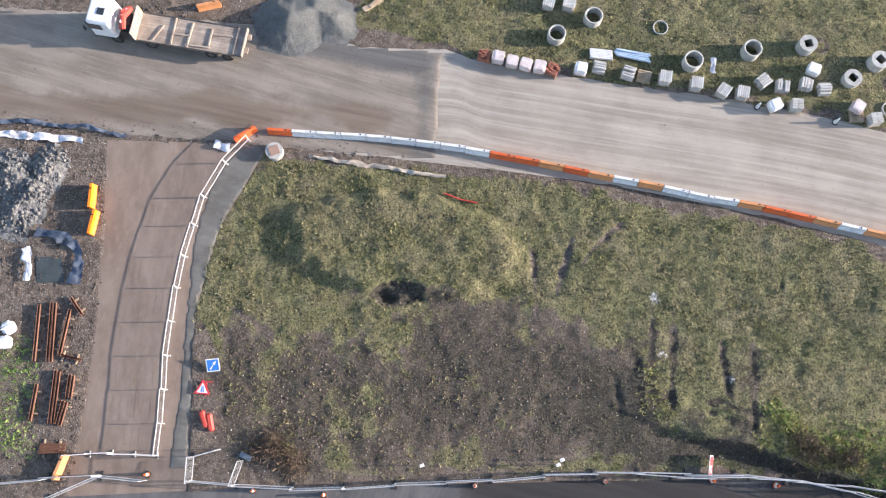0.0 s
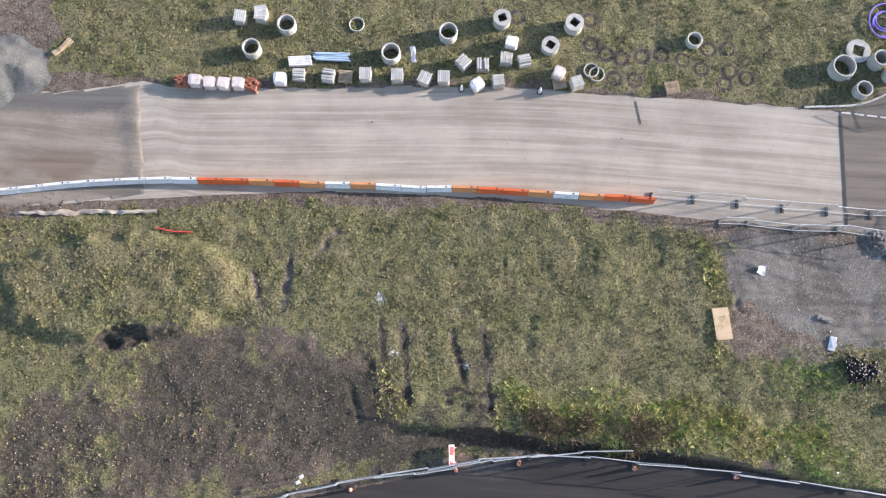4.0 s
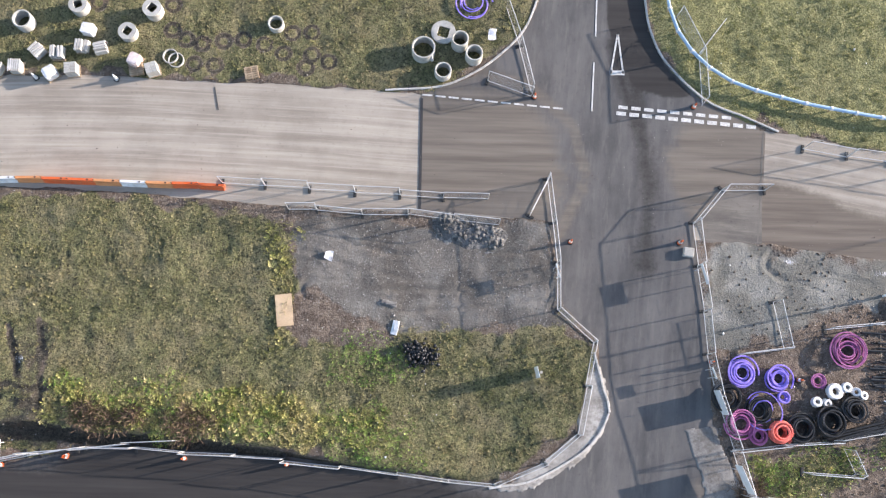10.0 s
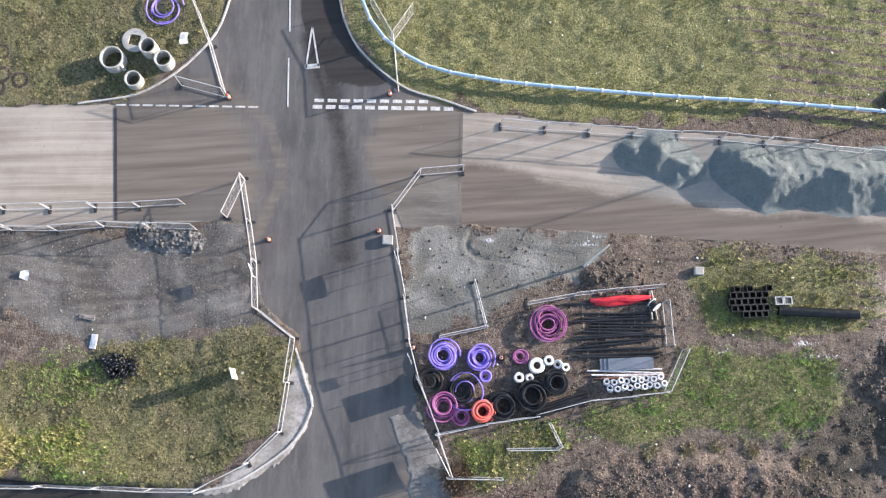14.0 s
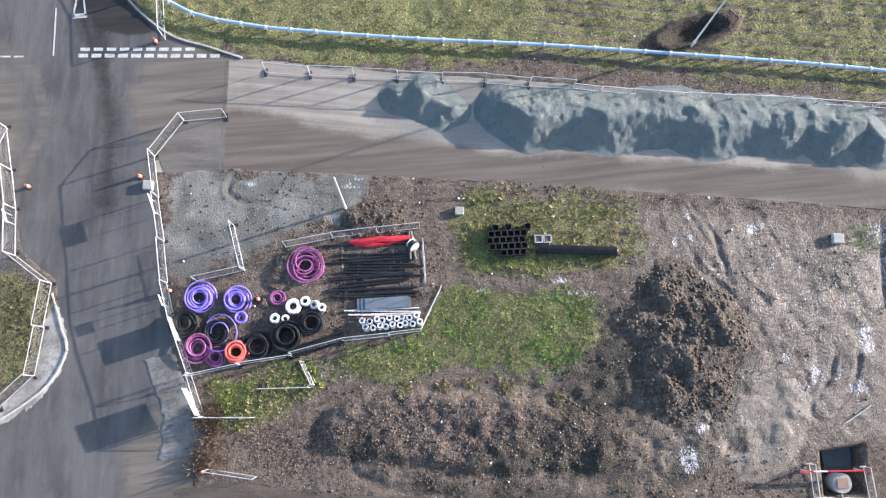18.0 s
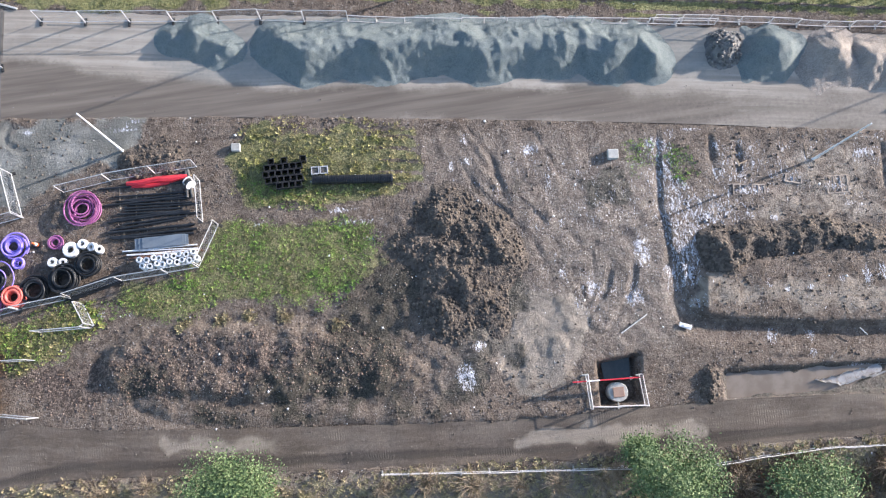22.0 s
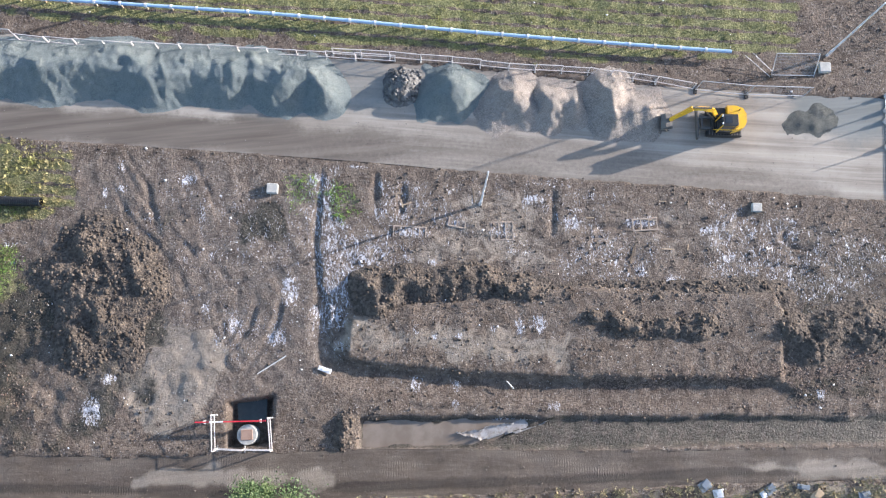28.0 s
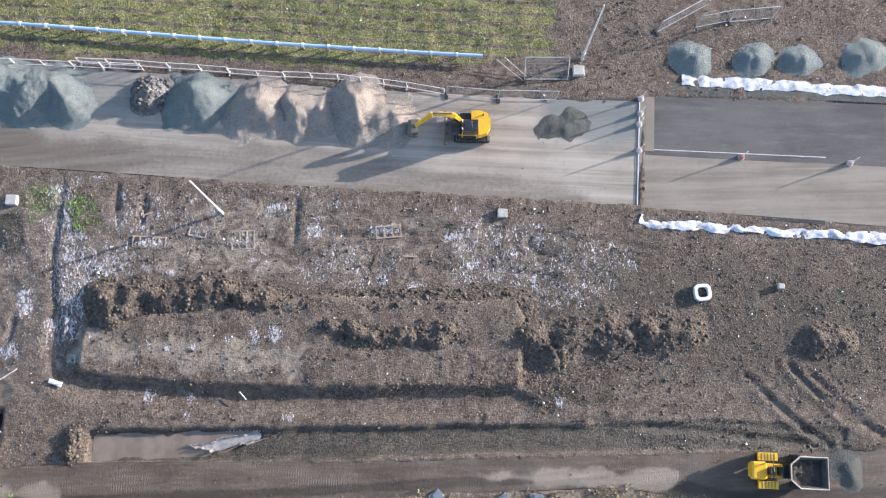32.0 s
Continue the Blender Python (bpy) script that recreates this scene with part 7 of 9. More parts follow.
crumpled("membrane_strip", [(177.46, -26.28), (181.24, -27.83), (184.61, -29.19), (188.27, -30.80), (192.14, -32.38), (196.33, -34.13)], 0.95, M_SHEET, "strip of crumpled white membrane behind the kerb", 0.1, 3, 0.1, 0.35)
crumpled("membrane_strip", [(169.99, -35.88), (171.93, -36.93), (173.76, -37.66), (176.36, -38.84), (180.03, -40.30), (183.16, -41.67), (188.41, -44.05)], 0.75, M_SHEET, "strip of crumpled white membrane beside the new road", 0.1, 5, 0.2, 1.0)
crumpled("membrane_strip", [(-36.70, 25.39), (-33.03, 25.24), (-29.80, 24.91), (-27.03, 24.58)], 0.55, M_SHEET, "strip of crumpled white membrane in rubble", 0.2, 7, 0.3)
crumpled("membrane_strip", [(-36.78, 26.17), (-32.68, 26.40), (-29.90, 26.07), (-27.12, 25.73), (-23.64, 25.01)], 0.4, M_TARP, "strip of crumpled dark plastic sheet in rubble", 0.2, 9, 0.35)
crumpled("membrane_strip", [(-8.97, 23.06), (-5.56, 22.54), (-1.93, 21.82), (2.14, 21.19)], 0.35, M_DRAB, "strip of drab cloth along the field edge", 0.15, 11, 0.25)
crumpled("film_scrap", [(24.21, 30.97), (24.19, 30.36), (24.24, 29.65)], 0.5, M_SHEET, "scrap of pale film blown onto grass", 0.2, 13, 0.3)
crumpled("film_scrap", [(-16.52, 24.13), (-15.83, 23.93), (-15.14, 23.92)], 0.7, M_SHEET, "scrap of white film by the barrier", 0.2, 15, 0.3)
crumpled("film_scrap", [(47.17, 7.81), (47.58, 7.63), (47.82, 7.49)], 0.5, M_SHEET, "scrap of white film on bare ground", 0.15, 17, 0.3)
crumpled("film_scrap", [(63.59, 22.89), (64.02, 22.69), (64.33, 22.63)], 0.8, M_SHEET, "scrap of white film on the verge", 0.3, 18, 0.3)
crumpled("tarpaulin", [(-30.25, 17.11), (-28.66, 16.72), (-27.28, 16.25), (-26.79, 14.43), (-26.93, 12.86)], 1.0, M_TARP, "crumpled blue tarpaulin round a flooded pit", 0.2, 21, 0.4)
crumpled("tarpaulin", [(-31.02, 15.85), (-30.68, 14.48), (-30.64, 13.14)], 0.8, M_SHEET, "crumpled pale plastic sheet by a flooded pit", 0.2, 23, 0.4)
sheet("water", [(-30.12, 15.15), (-28.08, 15.12), (-27.69, 13.10), (-29.84, 13.04)], 0.08, M_POND, "dark standing water in a small pit", "water")
for q in ((-31.50, 9.56), (-31.69, 8.44)):
    t = thing("bulk_bag", "full white woven bulk bag on grass", "bag", pose(*q, 0.0, 0, 0, q[1] * 20 % 40), group="bulk bags")
    part("bag", Shape().box((0, 0, 0.45), (0.95, 0.95, 0.9), 0, 0.22), M_WHITEPL, t)
    part("strap", Shape().box((0, 0, 0.92), (0.9, 0.06, 0.05)), M_WHITEPL, t)


# ---- boards and rusty sections ----
t = thing("plywood_sheet", "bare plywood sheet lying at the field edge", "plywood", pose(*(43.46, 4.31), 0.3, 1, 2, 84))
part("sheet", Shape().box((0, 0, 0), (2.45, 1.25, 0.03)), M_PLY, t)
for a, b2, n in (((-29.39, 11.34), (-29.44, 6.99), 1), ((-28.31, 11.51), (-28.27, 6.98), 2), ((-27.00, 10.96), (-27.53, 7.40), 1), ((-29.07, 5.28), (-29.34, 2.56), 1), ((-27.57, 6.28), (-27.75, 2.33), 2), ((-26.46, 5.93), (-26.59, 4.23), 2), ((-26.82, 3.98), (-27.19, 2.23), 2),
                 ((-27.02, 11.84), (-26.04, 10.50), 1), ((-27.67, 7.48), (-25.86, 7.03), 1), ((-28.56, 0.52), (-26.62, 0.49), 3)):
    d = math.hypot(b2[0] - a[0], b2[1] - a[1])
    t = thing("steel_sections", "bundle of rusty steel channel sections on bearers", "steel", pose((a[0] + b2[0]) / 2, (a[1] + b2[1]) / 2, 0.0, 0, 0, math.degrees(math.atan2(b2[1] - a[1], b2[0] - a[0]))), group="rusty steel bundles")
    for k in range(n):
        y = (k - (n - 1) / 2) * 0.26
        part("channel", Shape().box((0.05 * k, y, 0.16), (d, 0.22, 0.02)).box((0.05 * k, y - 0.1, 0.27), (d, 0.02, 0.22)).box((0.05 * k, y + 0.1, 0.27), (d, 0.02, 0.22)), M_RUST, t)
    for k in (-0.3, 0.3):
        part("bearer", Shape().box((k * d, 0, 0.07), (0.12, 0.3 * n + 0.5, 0.14)), M_TIMBER, t)


# ---- pipe and hose store ----
def coil(q, r, turns, hose, material, label, seed, loose=0.1, rise=0.5, lay=0.0):
    """A hose wound round and round, a little untidy."""
    rnd = random.Random(seed)
    t = thing("hose_coil", label, "hose", pose(*q, 0.04, lay, 0, rnd.uniform(0, 360)), group="coiled hoses")
    for j in range(2):
        path, n = [], int(turns * 14)
        ph = rnd.uniform(0, 6)
        for k in range(n):
            a = 2 * math.pi * k / 22 + ph
            f = k / n
            rr = r * (0.52 + 0.46 * (0.5 + 0.5 * math.sin(f * turns * 1.7 + j * 2))) + loose * r * math.sin(a * 0.37 + ph)
            rr *= 0.84 + 0.05 * max(0, 10 - k) * (j == 0)
            path.append((rr * math.cos(a) + loose * r * 0.4 * math.sin(f * 9), rr * math.sin(a), hose + rise * (0.5 + 0.5 * math.sin(f * 7 + j * 3)) * 0.9))
        part("hose", Shape().tube(path, hose, 6), material, t, smooth=True)
    return t


coil((76.29, -7.60), 1.2, 7, 0.07, M_PURPLE, "coil of bright violet hose on the ground", 1)
coil((78.87, -8.59), 1.05, 7, 0.07, M_PURPLE, "coil of bright violet hose on the ground", 2)
coil((78.87, -10.01), 0.5, 5, 0.06, M_PURPLE, "small coil of violet hose", 3, 0.05)
coil((74.74, -9.12), 1.1, 7, 0.07, M_PIPE, "coil of black hose on the ground", 4)
coil((76.77, -10.51), 1.05, 6, 0.07, M_PIPE, "coil of black hose on the ground", 5)
coil((77.08, -10.52), 1.45, 2, 0.05, M_PURPLE, "loose loop of violet hose", 6, 0.06, 0.7)
coil((75.22, -11.17), 1.15, 6, 0.07, M_MAGENTA, "coil of dark magenta hose", 7)
coil((76.23, -12.36), 0.75, 6, 0.06, M_MAGENTA, "small coil of dark magenta hose", 8)
coil((77.86, -12.43), 0.95, 11, 0.08, M_SALMON, "tight coil of bright red hose", 9, 0.05, 0.9)
coil((79.42, -12.48), 1.25, 8, 0.08, M_PIPE, "large coil of black hose", 10, 0.06, 0.8)
coil((81.75, -12.51), 1.3, 8, 0.08, M_PIPE, "large coil of black hose", 11, 0.06, 0.9)
coil((83.79, -12.08), 1.05, 7, 0.08, M_PIPE, "coil of black hose leaning on pipes", 12, 0.06, 0.8)
coil((84.72, -7.74), 1.45, 9, 0.065, M_MAGENTA, "large loose coil of magenta and violet hose", 13, 0.3, 0.6)
coil((81.86, -9.43), 0.62, 4, 0.06, M_MAGENTA, "small coil of magenta hose", 14, 0.03, 0.2)
coil((62.96, 25.97), 1.6, 3, 0.06, M_PURPLE, "loose coil of violet hose lying in grass", 15, 0.1, 0.3)
rnd = random.Random(5)
for q, r in (((82.84, -10.45), 0.62), ((81.27, -10.94), 0.4), ((83.82, -10.39), 0.4), ((84.49, -10.83), 0.36), ((84.81, -11.24), 0.34), ((82.00, -11.08), 0.32)):
    t = thing("film_roll", "roll of white plastic film with a hollow core", "roll", pose(*q, 0.02, rnd.uniform(-14, 14), 0, rnd.uniform(0, 180)), group="rolls of white film")
    part("roll", Shape().lathe([(r * 0.45, 0), (r * 0.45, 0.5), (r * 0.9, 0.5), (r, 0.42), (r, 0.05), (r * 0.9, 0)], 14, closed=True), M_WHITEPL, t, smooth=True)


def pipe_rack(a, b2, rows, r, material, label, name="pipe_bundle", spread=0.6, layers=1, seed=1, jitter=0.5):
    """Pipes side by side between the ends a and b2 of the first of them."""
    rnd = random.Random(seed)
    d = math.hypot(b2[0] - a[0], b2[1] - a[1])
    t = thing(name, label, "pipes", pose(a[0], a[1], 0.0, 0, 0, math.degrees(math.atan2(b2[1] - a[1], b2[0] - a[0]))))
    for l in range(layers):
        for k in range(rows - l):
            s0, s1 = rnd.uniform(-jitter, jitter), rnd.uniform(-jitter, jitter)
            y = -(k + l * 0.5) * spread
            z = r + 0.1 + l * r * 1.75
            part("pipe", Shape().tube([(s0, y + rnd.uniform(-0.1, 0.1), z), (d + s1, y + rnd.uniform(-0.1, 0.1), z)], r, 8), material, t, smooth=True)
    for k in (0.2, 0.8):
        part("bearer", Shape().box((d * k, -(rows - 1) * spread / 2, 0.05), (0.1, rows * spread, 0.1)), M_TIMBER, t)
    return t


pipe_rack((87.71, -7.75), (92.93, -9.42), 8, 0.075, M_PIPE, "row of black plastic pipes on the ground", spread=0.25, layers=1, seed=3, jitter=0.9)
pipe_rack((86.83, -9.35), (92.48, -10.65), 4, 0.09, M_PIPE, "row of black plastic pipes on the ground", spread=0.26, layers=1, seed=4, jitter=0.9)
pipe_rack((85.72, -10.18), (92.00, -11.95), 3, 0.1, M_PIPE, "a few black plastic pipes on the ground", spread=0.26, seed=5)
pipe_rack((81.44, -13.42), (85.55, -13.34), 6, 0.07, M_PIPE, "bundle of black plastic pipes by the fence", spread=0.16, layers=2, seed=6)
pipe_rack((86.46, -6.68), (92.82, -8.42), 2, 0.09, M_PIPE, "two black plastic pipes", spread=1.25, seed=7)
pipe_rack((93.21, -7.62), (92.78, -9.83), 2, 0.12, M_STEEL, "two dark steel beams laid crosswise", spread=0.3, seed=8, jitter=0.05)
pipe_rack((86.71, -11.96), (91.96, -13.60), 4, 0.06, M_WHITEPL, "bundle of white plastic pipes", spread=0.15, seed=9, jitter=0.3)
pipe_rack((86.79, -12.39), (92.05, -13.85), 4, 0.05, M_RUST, "bundle of dull red conduit", spread=0.12, seed=10, jitter=0.3)
t = thing("red_tarp_roll", "folded bright red plastic sheeting between pipes", "sheeting", pose(*(90.60, -7.59), 0.0, 0, 0, -16))
part("fold", Shape().tube([(-2.3, 0.0, 0.2), (-1.2, -0.1, 0.28), (0.0, 0.1, 0.25), (1.2, 0.05, 0.3), (2.4, 0.2, 0.2)], [0.18, 0.3, 0.26, 0.3, 0.16], 8), M_REDHOSE, t, smooth=True)
part("fold", Shape().tube([(-2.0, -0.25, 0.15), (-0.6, -0.3, 0.2), (1.0, -0.2, 0.2)], [0.12, 0.2, 0.14], 8), M_REDHOSE, t, smooth=True)
t = thing("sheet_stack", "stack of blue-grey flat sheets on bearers", "sheets", pose(*(89.47, -12.33), 0.0, 0, 0, -15))
for k in range(3):
    part("flat_sheet", Shape().box((0.05 * k, 0, 0.25 + 0.05 * k), (4.1 - 0.5 * k, 0.85, 0.045)), M_SLATE, t)
part("bearer", Shape().box((-1.2, 0, 0.11), (0.15, 0.9, 0.22)).box((1.2, 0, 0.11), (0.15, 0.9, 0.22)), M_TIMBER, t)
me_fit = Shape().lathe([(0.13, 0), (0.13, 0.6), (0.24, 0.6), (0.25, 0.5), (0.25, 0.0), (0.13, 0.0)], 12).mesh("pipe_end", M_WHITEPL, True)
t = thing("pipe_stack", "stack of short white pipe ends in two rows", "pipes", pose(*(87.45, -13.75), 0.0, 0, 0, -12))
for j in range(2):
    for k in range(9):
        part("pipe_end", me_fit, None, t, m=pose(0.5 * k + 0.2 * j, -0.5 * j + 0.5, 0.02, (k * 13 % 25) - 12, (k * 7 % 20) - 10, 0))
t = thing("cable_drum", "small drum of dark cable with white flanges", "drum", pose(*(92.96, -8.74), 0.42, 70, 0, 20))
part("core", Shape().lathe([(0.0, -0.25), (0.3, -0.25), (0.3, 0.25), (0.0, 0.25)], 14), M_BLACK, t)
for k in (-0.27, 0.27):
    part("flange", Shape().lathe([(0.0, k - 0.02), (0.42, k - 0.02), (0.42, k + 0.02), (0.0, k + 0.02)], 16), M_WHITEPL, t)

# ---- black crates, ribbed pipe, blocks ----
def crate(x, y, a):
    t = thing("drain_crate", "open black plastic drainage chamber box on grass", "crate", pose(x, y, 0.05, 0, 0, a), group="black chamber boxes")
    w, h, k = 0.44, 0.55, 0.025
    for i, (cx, cy, sx, sy) in enumerate(((0, w / 2, w, k), (0, -w / 2, w, k), (w / 2, 0, k, w - k * 2), (-w / 2, 0, k, w - k * 2))):
        part("wall", Shape().box((cx, cy, h / 2), (sx, sy, h)), M_PIPE, t)
    part("rim", Shape().box((0, w / 2, h + 0.02), (w + 0.08, 0.05, 0.04)).box((0, -w / 2, h + 0.02), (w + 0.08, 0.05, 0.04)).box((w / 2, 0, h + 0.02), (0.05, w - 0.05, 0.04)).box((-w / 2, 0, h + 0.02), (0.05, w - 0.05, 0.04)), M_BLACK, t)
    part("floor_plate", Shape().box((0, 0, 0.03), (w - 0.08, w - 0.08, 0.03)), M_BLACK, t)


bx, by = (100.16, -10.71)
for j, row in enumerate(("0101001", "1111110", "1111110", "1111110", "0011110")):
    for k, c in enumerate(row):
        if c == "1":
            u, v = (k - 3) * 0.5 + (0.15 if j % 2 else 0), (2 - j) * 0.5
            crate(bx + u * math.cos(radians(-15)) - v * math.sin(radians(-15)), by + u * math.sin(radians(-15)) + v * math.cos(radians(-15)), -15 + (k * 5 + j * 3) % 5 - 2)
a, b2 = (101.96, -12.00), (107.86, -14.15)
d = math.hypot(b2[0] - a[0], b2[1] - a[1])
t = thing("ribbed_pipe", "large black ribbed drainage pipe lying on grass", "pipe", pose(*a, 0.42, 0, 0, math.degrees(math.atan2(b2[1] - a[1], b2[0] - a[0]))))
n, prof = 46, []
for k in range(n):
    x = d * k / n
    prof += [(0.33, x), (0.37, x + 0.02), (0.37, x + d / n * 0.55), (0.33, x + d / n * 0.6)]
part("barrel", Shape().lathe(prof + [(0.3, d), (0.3, d - 0.6)], 20), M_PIPE, t, m=pose(0, 0, 0, 0, 90, 0), smooth=False)
for k in (0.25, 0.75):
    part("chock", Shape().box((d * k, 0.3, -0.36), (0.15, 0.2, 0.14)), M_TIMBER, t)
    part("chock", Shape().box((d * k, -0.3, -0.36), (0.15, 0.2, 0.14)), M_TIMBER, t)
for k in (0, 1):
    q = (102.42, -11.30)
    t = thing("chamber_cover", "pale grey square gully cover frame on grass", "cover", pose(q[0] + 0.66 * k, q[1] - 0.2 * k, 0.05, 0, 0, -16), group="gully covers")
    part("frame", Shape().box((0, 0.28, 0.12), (0.64, 0.07, 0.24)).box((0, -0.28, 0.12), (0.64, 0.07, 0.24)).box((0.28, 0, 0.12), (0.07, 0.5, 0.24)).box((-0.28, 0, 0.12), (0.07, 0.5, 0.24)), M_GALV, t)
    part("grate", Shape().box((0, 0, 0.12), (0.48, 0.48, 0.1)), M_STEEL, t)
for q, w in (((124.88, -18.62), 0.85), ((160.14, -31.93), 0.75), ((178.21, -44.23), 0.45), ((74.84, 2.21), 0.8), ((169.92, -22.91), 0.9), ((97.25, -7.27), 0.7)):
    t = thing("concrete_block", "pale square concrete block set in the earth", "block", pose(*q, 0.0, 0, 0, -20), group="loose concrete blocks")
    part("block", Shape().box((0, 0, 0.15), (w, w * 0.9, 0.5), 0, 0.04), M_CONCRETE, t)
t = thing("manhole_chamber", "white concrete chamber top with a square hole, on gravel", "concrete ring", pose(*(172.37, -42.69), 0.0, 0, 0, -14))
n, pts = 16, []
for r, z in ((1, 0), (1, 0.42), (0.62, 0.42), (0.62, 0)):
    for k in range(n):
        c, s = math.cos(2 * math.pi * (k + 0.5) / n), math.sin(2 * math.pi * (k + 0.5) / n)
        f = 0.64 / (abs(c) ** 4 + abs(s) ** 4) ** 0.25 * r
        pts.append((c * f, s * f, z))
part("ring", Shape().add(pts, [(i * n + k, i * n + (k + 1) % n, (i + 1) % 4 * n + (k + 1) % n, (i + 1) % 4 * n + k) for i in range(4) for k in range(n)]), M_WHITEPAINT, t)

# ---- manhole shaft in its pit ----
q = (117.82, -35.90)
t = thing("manhole_shaft", "concrete manhole shaft with a brown square cover, in a dug pit", "manhole", pose(*q, -2.0))
part("shaft", Shape().lathe([(0.74, 0), (0.74, 2.0), (0.7, 2.05), (0.0, 2.05)], 24), M_CONCRETE, t, smooth=True)
part("cover", Shape().box((0, 0, 2.1), (0.85, 0.75, 0.1), -15, 0.02), M_RUSTCOVER, t, "brown square board cover")
sheet("water", [(117.76, -32.78), (120.03, -33.19), (119.32, -35.34), (117.32, -34.79)], -0.85, M_POND, "dark water at the bottom of a pit", "water")
a, b2 = (114.72, -33.90), (119.58, -35.42)
t = thing("barrier_board", "red and white barrier plank across the pit", "barrier", pose(a[0], a[1], 0, 0, 0, math.degrees(math.atan2(b2[1] - a[1], b2[0] - a[0]))))
d = math.hypot(b2[0] - a[0], b2[1] - a[1])
for k in range(5):
    part("plank_stripe", Shape().box((d * (k + 0.5) / 5, 0, 0.95), (d / 5, 0.1, 0.24)), M_REDHOSE if k != 1 else M_WHITEPL, t)
for k in (0.1, 0.9):
    part("leg", Shape().box((d * k, 0, 0.42), (0.06, 0.3, 0.9), taper=0.4), M_GALV, t)
a, b2 = (115.74, -36.27), (119.47, -37.53)
fence([(115.52, -36.15), (119.28, -37.51)], BARRIER, 2.2)


# ---- green gate ----
lying = copy_thing(PANEL, Matrix())
lying.matrix_basis = pose(*(165.59, -22.20), 0.0, -42, 0, -19)
tagged(lying, "green-tinged framed mesh panel leaning back on the verge", "fence", "site fence panels")
for q in ([(163.95, -20.04), (165.48, -22.24)], [(164.65, -20.12), (165.87, -21.97)]):
    t = thing("guard_rail", "thin bare steel rail leading to the pipe end", "rail")
    part("rail", Shape().tube([(q[0][0], q[0][1], 0.7), (q[1][0], q[1][1], 0.1)], 0.025, 6), M_GALV, t)


# ---- machines ----
def wheel(t, x, y, r, w, name="wheel"):
    o = part(name, Shape().lathe([(r * 0.55, -w / 2), (r * 0.92, -w / 2), (r, -w * 0.3), (r, w * 0.3), (r * 0.92, w / 2), (r * 0.55, w / 2)], 18), M_RUBBER, t, m=pose(x, y, r, 90, 0, 0), smooth=True)
    part("rim", Shape().lathe([(0.0, -w * 0.3), (r * 0.56, -w * 0.42), (r * 0.56, w * 0.42), (0.0, w * 0.3)], 14), M_STEEL, o, "steel wheel rim")
    return o


a, b2 = (-14.05, 32.43), (-26.41, 34.76)
t = thing("flatbed_lorry", "white flatbed lorry with worn timber deck and red folded crane", "lorry", pose(a[0], a[1], 0.0, 0, 0, math.degrees(math.atan2(b2[1] - a[1], b2[0] - a[0]))))
LEN = math.hypot(b2[0] - a[0], b2[1] - a[1])
for y in (-1.05, 1.05):
    for x in (1.4, 2.8, 7.8, LEN - 1.9):
        wheel(t, x, y, 0.5, 0.32)
part("chassis", Shape().box((LEN / 2 - 0.3, 0, 0.85), (LEN - 1.2, 0.9, 0.3)), M_BLACK, t)
deck = part("deck", Shape().box((4.45, 0, 1.15), (8.9, 2.5, 0.12)), M_DECKWOOD, t)
me_plank = Shape().box((0, 0, 0), (2.96, 0.235, 0.03)).mesh("deck_plank", M_DECKWOOD)
for k in range(10):
    for j in range(3):
        part("deck_plank", me_plank, None, deck, m=pose(1.5 + 2.97 * j, -1.13 + 0.25 * k, 1.227))
for x, y, l, r2 in ((2.9, 0.0, 1.5, 90), (4.6, 0.1, 2.2, 88), (6.0, -0.05, 2.3, 91), (7.2, 0.3, 1.5, 66), (1.9, -0.3, 1.5, 6), (5.3, 0.2, 1.4, 3), (3.8, 0.95, 2.0, 2), (0.75, 0.0, 2.4, 90)):
    part("timber_batten", Shape().box((0, 0, 0), (l, 0.14, 0.12), 0, 0.01), M_DECKWOOD, t, m=pose(x, y, 1.3, 0, 0, r2))
for y in (-1.24, 1.24):
    part("side_rail", Shape().box((4.4, y, 1.26), (8.7, 0.05, 0.16)), M_STEEL, t)
part("tail_board", Shape().box((0.06, 0, 1.35), (0.12, 2.5, 0.35), 0, 0.02).box((-0.18, 0.6, 1.1), (0.3, 0.5, 0.15)).box((-0.18, -0.6, 1.1), (0.3, 0.5, 0.15)), M_DECKWOOD, t)
part("headboard", Shape().box((8.95, 0, 1.75), (0.12, 2.5, 1.3), 0, 0.02), M_ORANGEPALE, t)
for k in range(7):
    part("headboard_rib", Shape().box((8.87, -1.1 + 0.365 * k, 1.75), (0.08, 0.1, 1.25)), M_TIMBER, t)
crane = part("crane_base", Shape().box((9.6, 0, 1.6), (0.7, 1.2, 1.4), 0, 0.08), M_BLACK, t)
part("crane_boom", Shape().tube([(9.45, -0.9, 2.3), (9.6, 0.2, 2.9), (9.5, 1.0, 2.5)], [0.22, 0.28, 0.2], 8), M_CRANERED, crane, "red folded crane boom")
part("crane_jib", Shape().tube([(9.75, 1.0, 2.3), (9.85, -0.3, 2.75), (9.7, -1.0, 2.2)], [0.16, 0.2, 0.14], 8), M_CRANERED, crane, "red folded crane jib")
part("crane_ram", Shape().tube([(9.6, -0.7, 2.6), (9.68, 0.7, 2.95)], 0.08, 8), M_PINKBAR, crane, "pale hydraulic ram")
cab = part("cab", Shape().box((LEN - 1.1, 0, 1.95), (2.1, 2.45, 2.3), 0, 0.18, 0.94), M_WHITEPAINT, t, "white cab")
part("windscreen", Shape().box((LEN - 0.03, 0, 2.3), (0.06, 2.1, 0.85)), M_GLASS, cab)
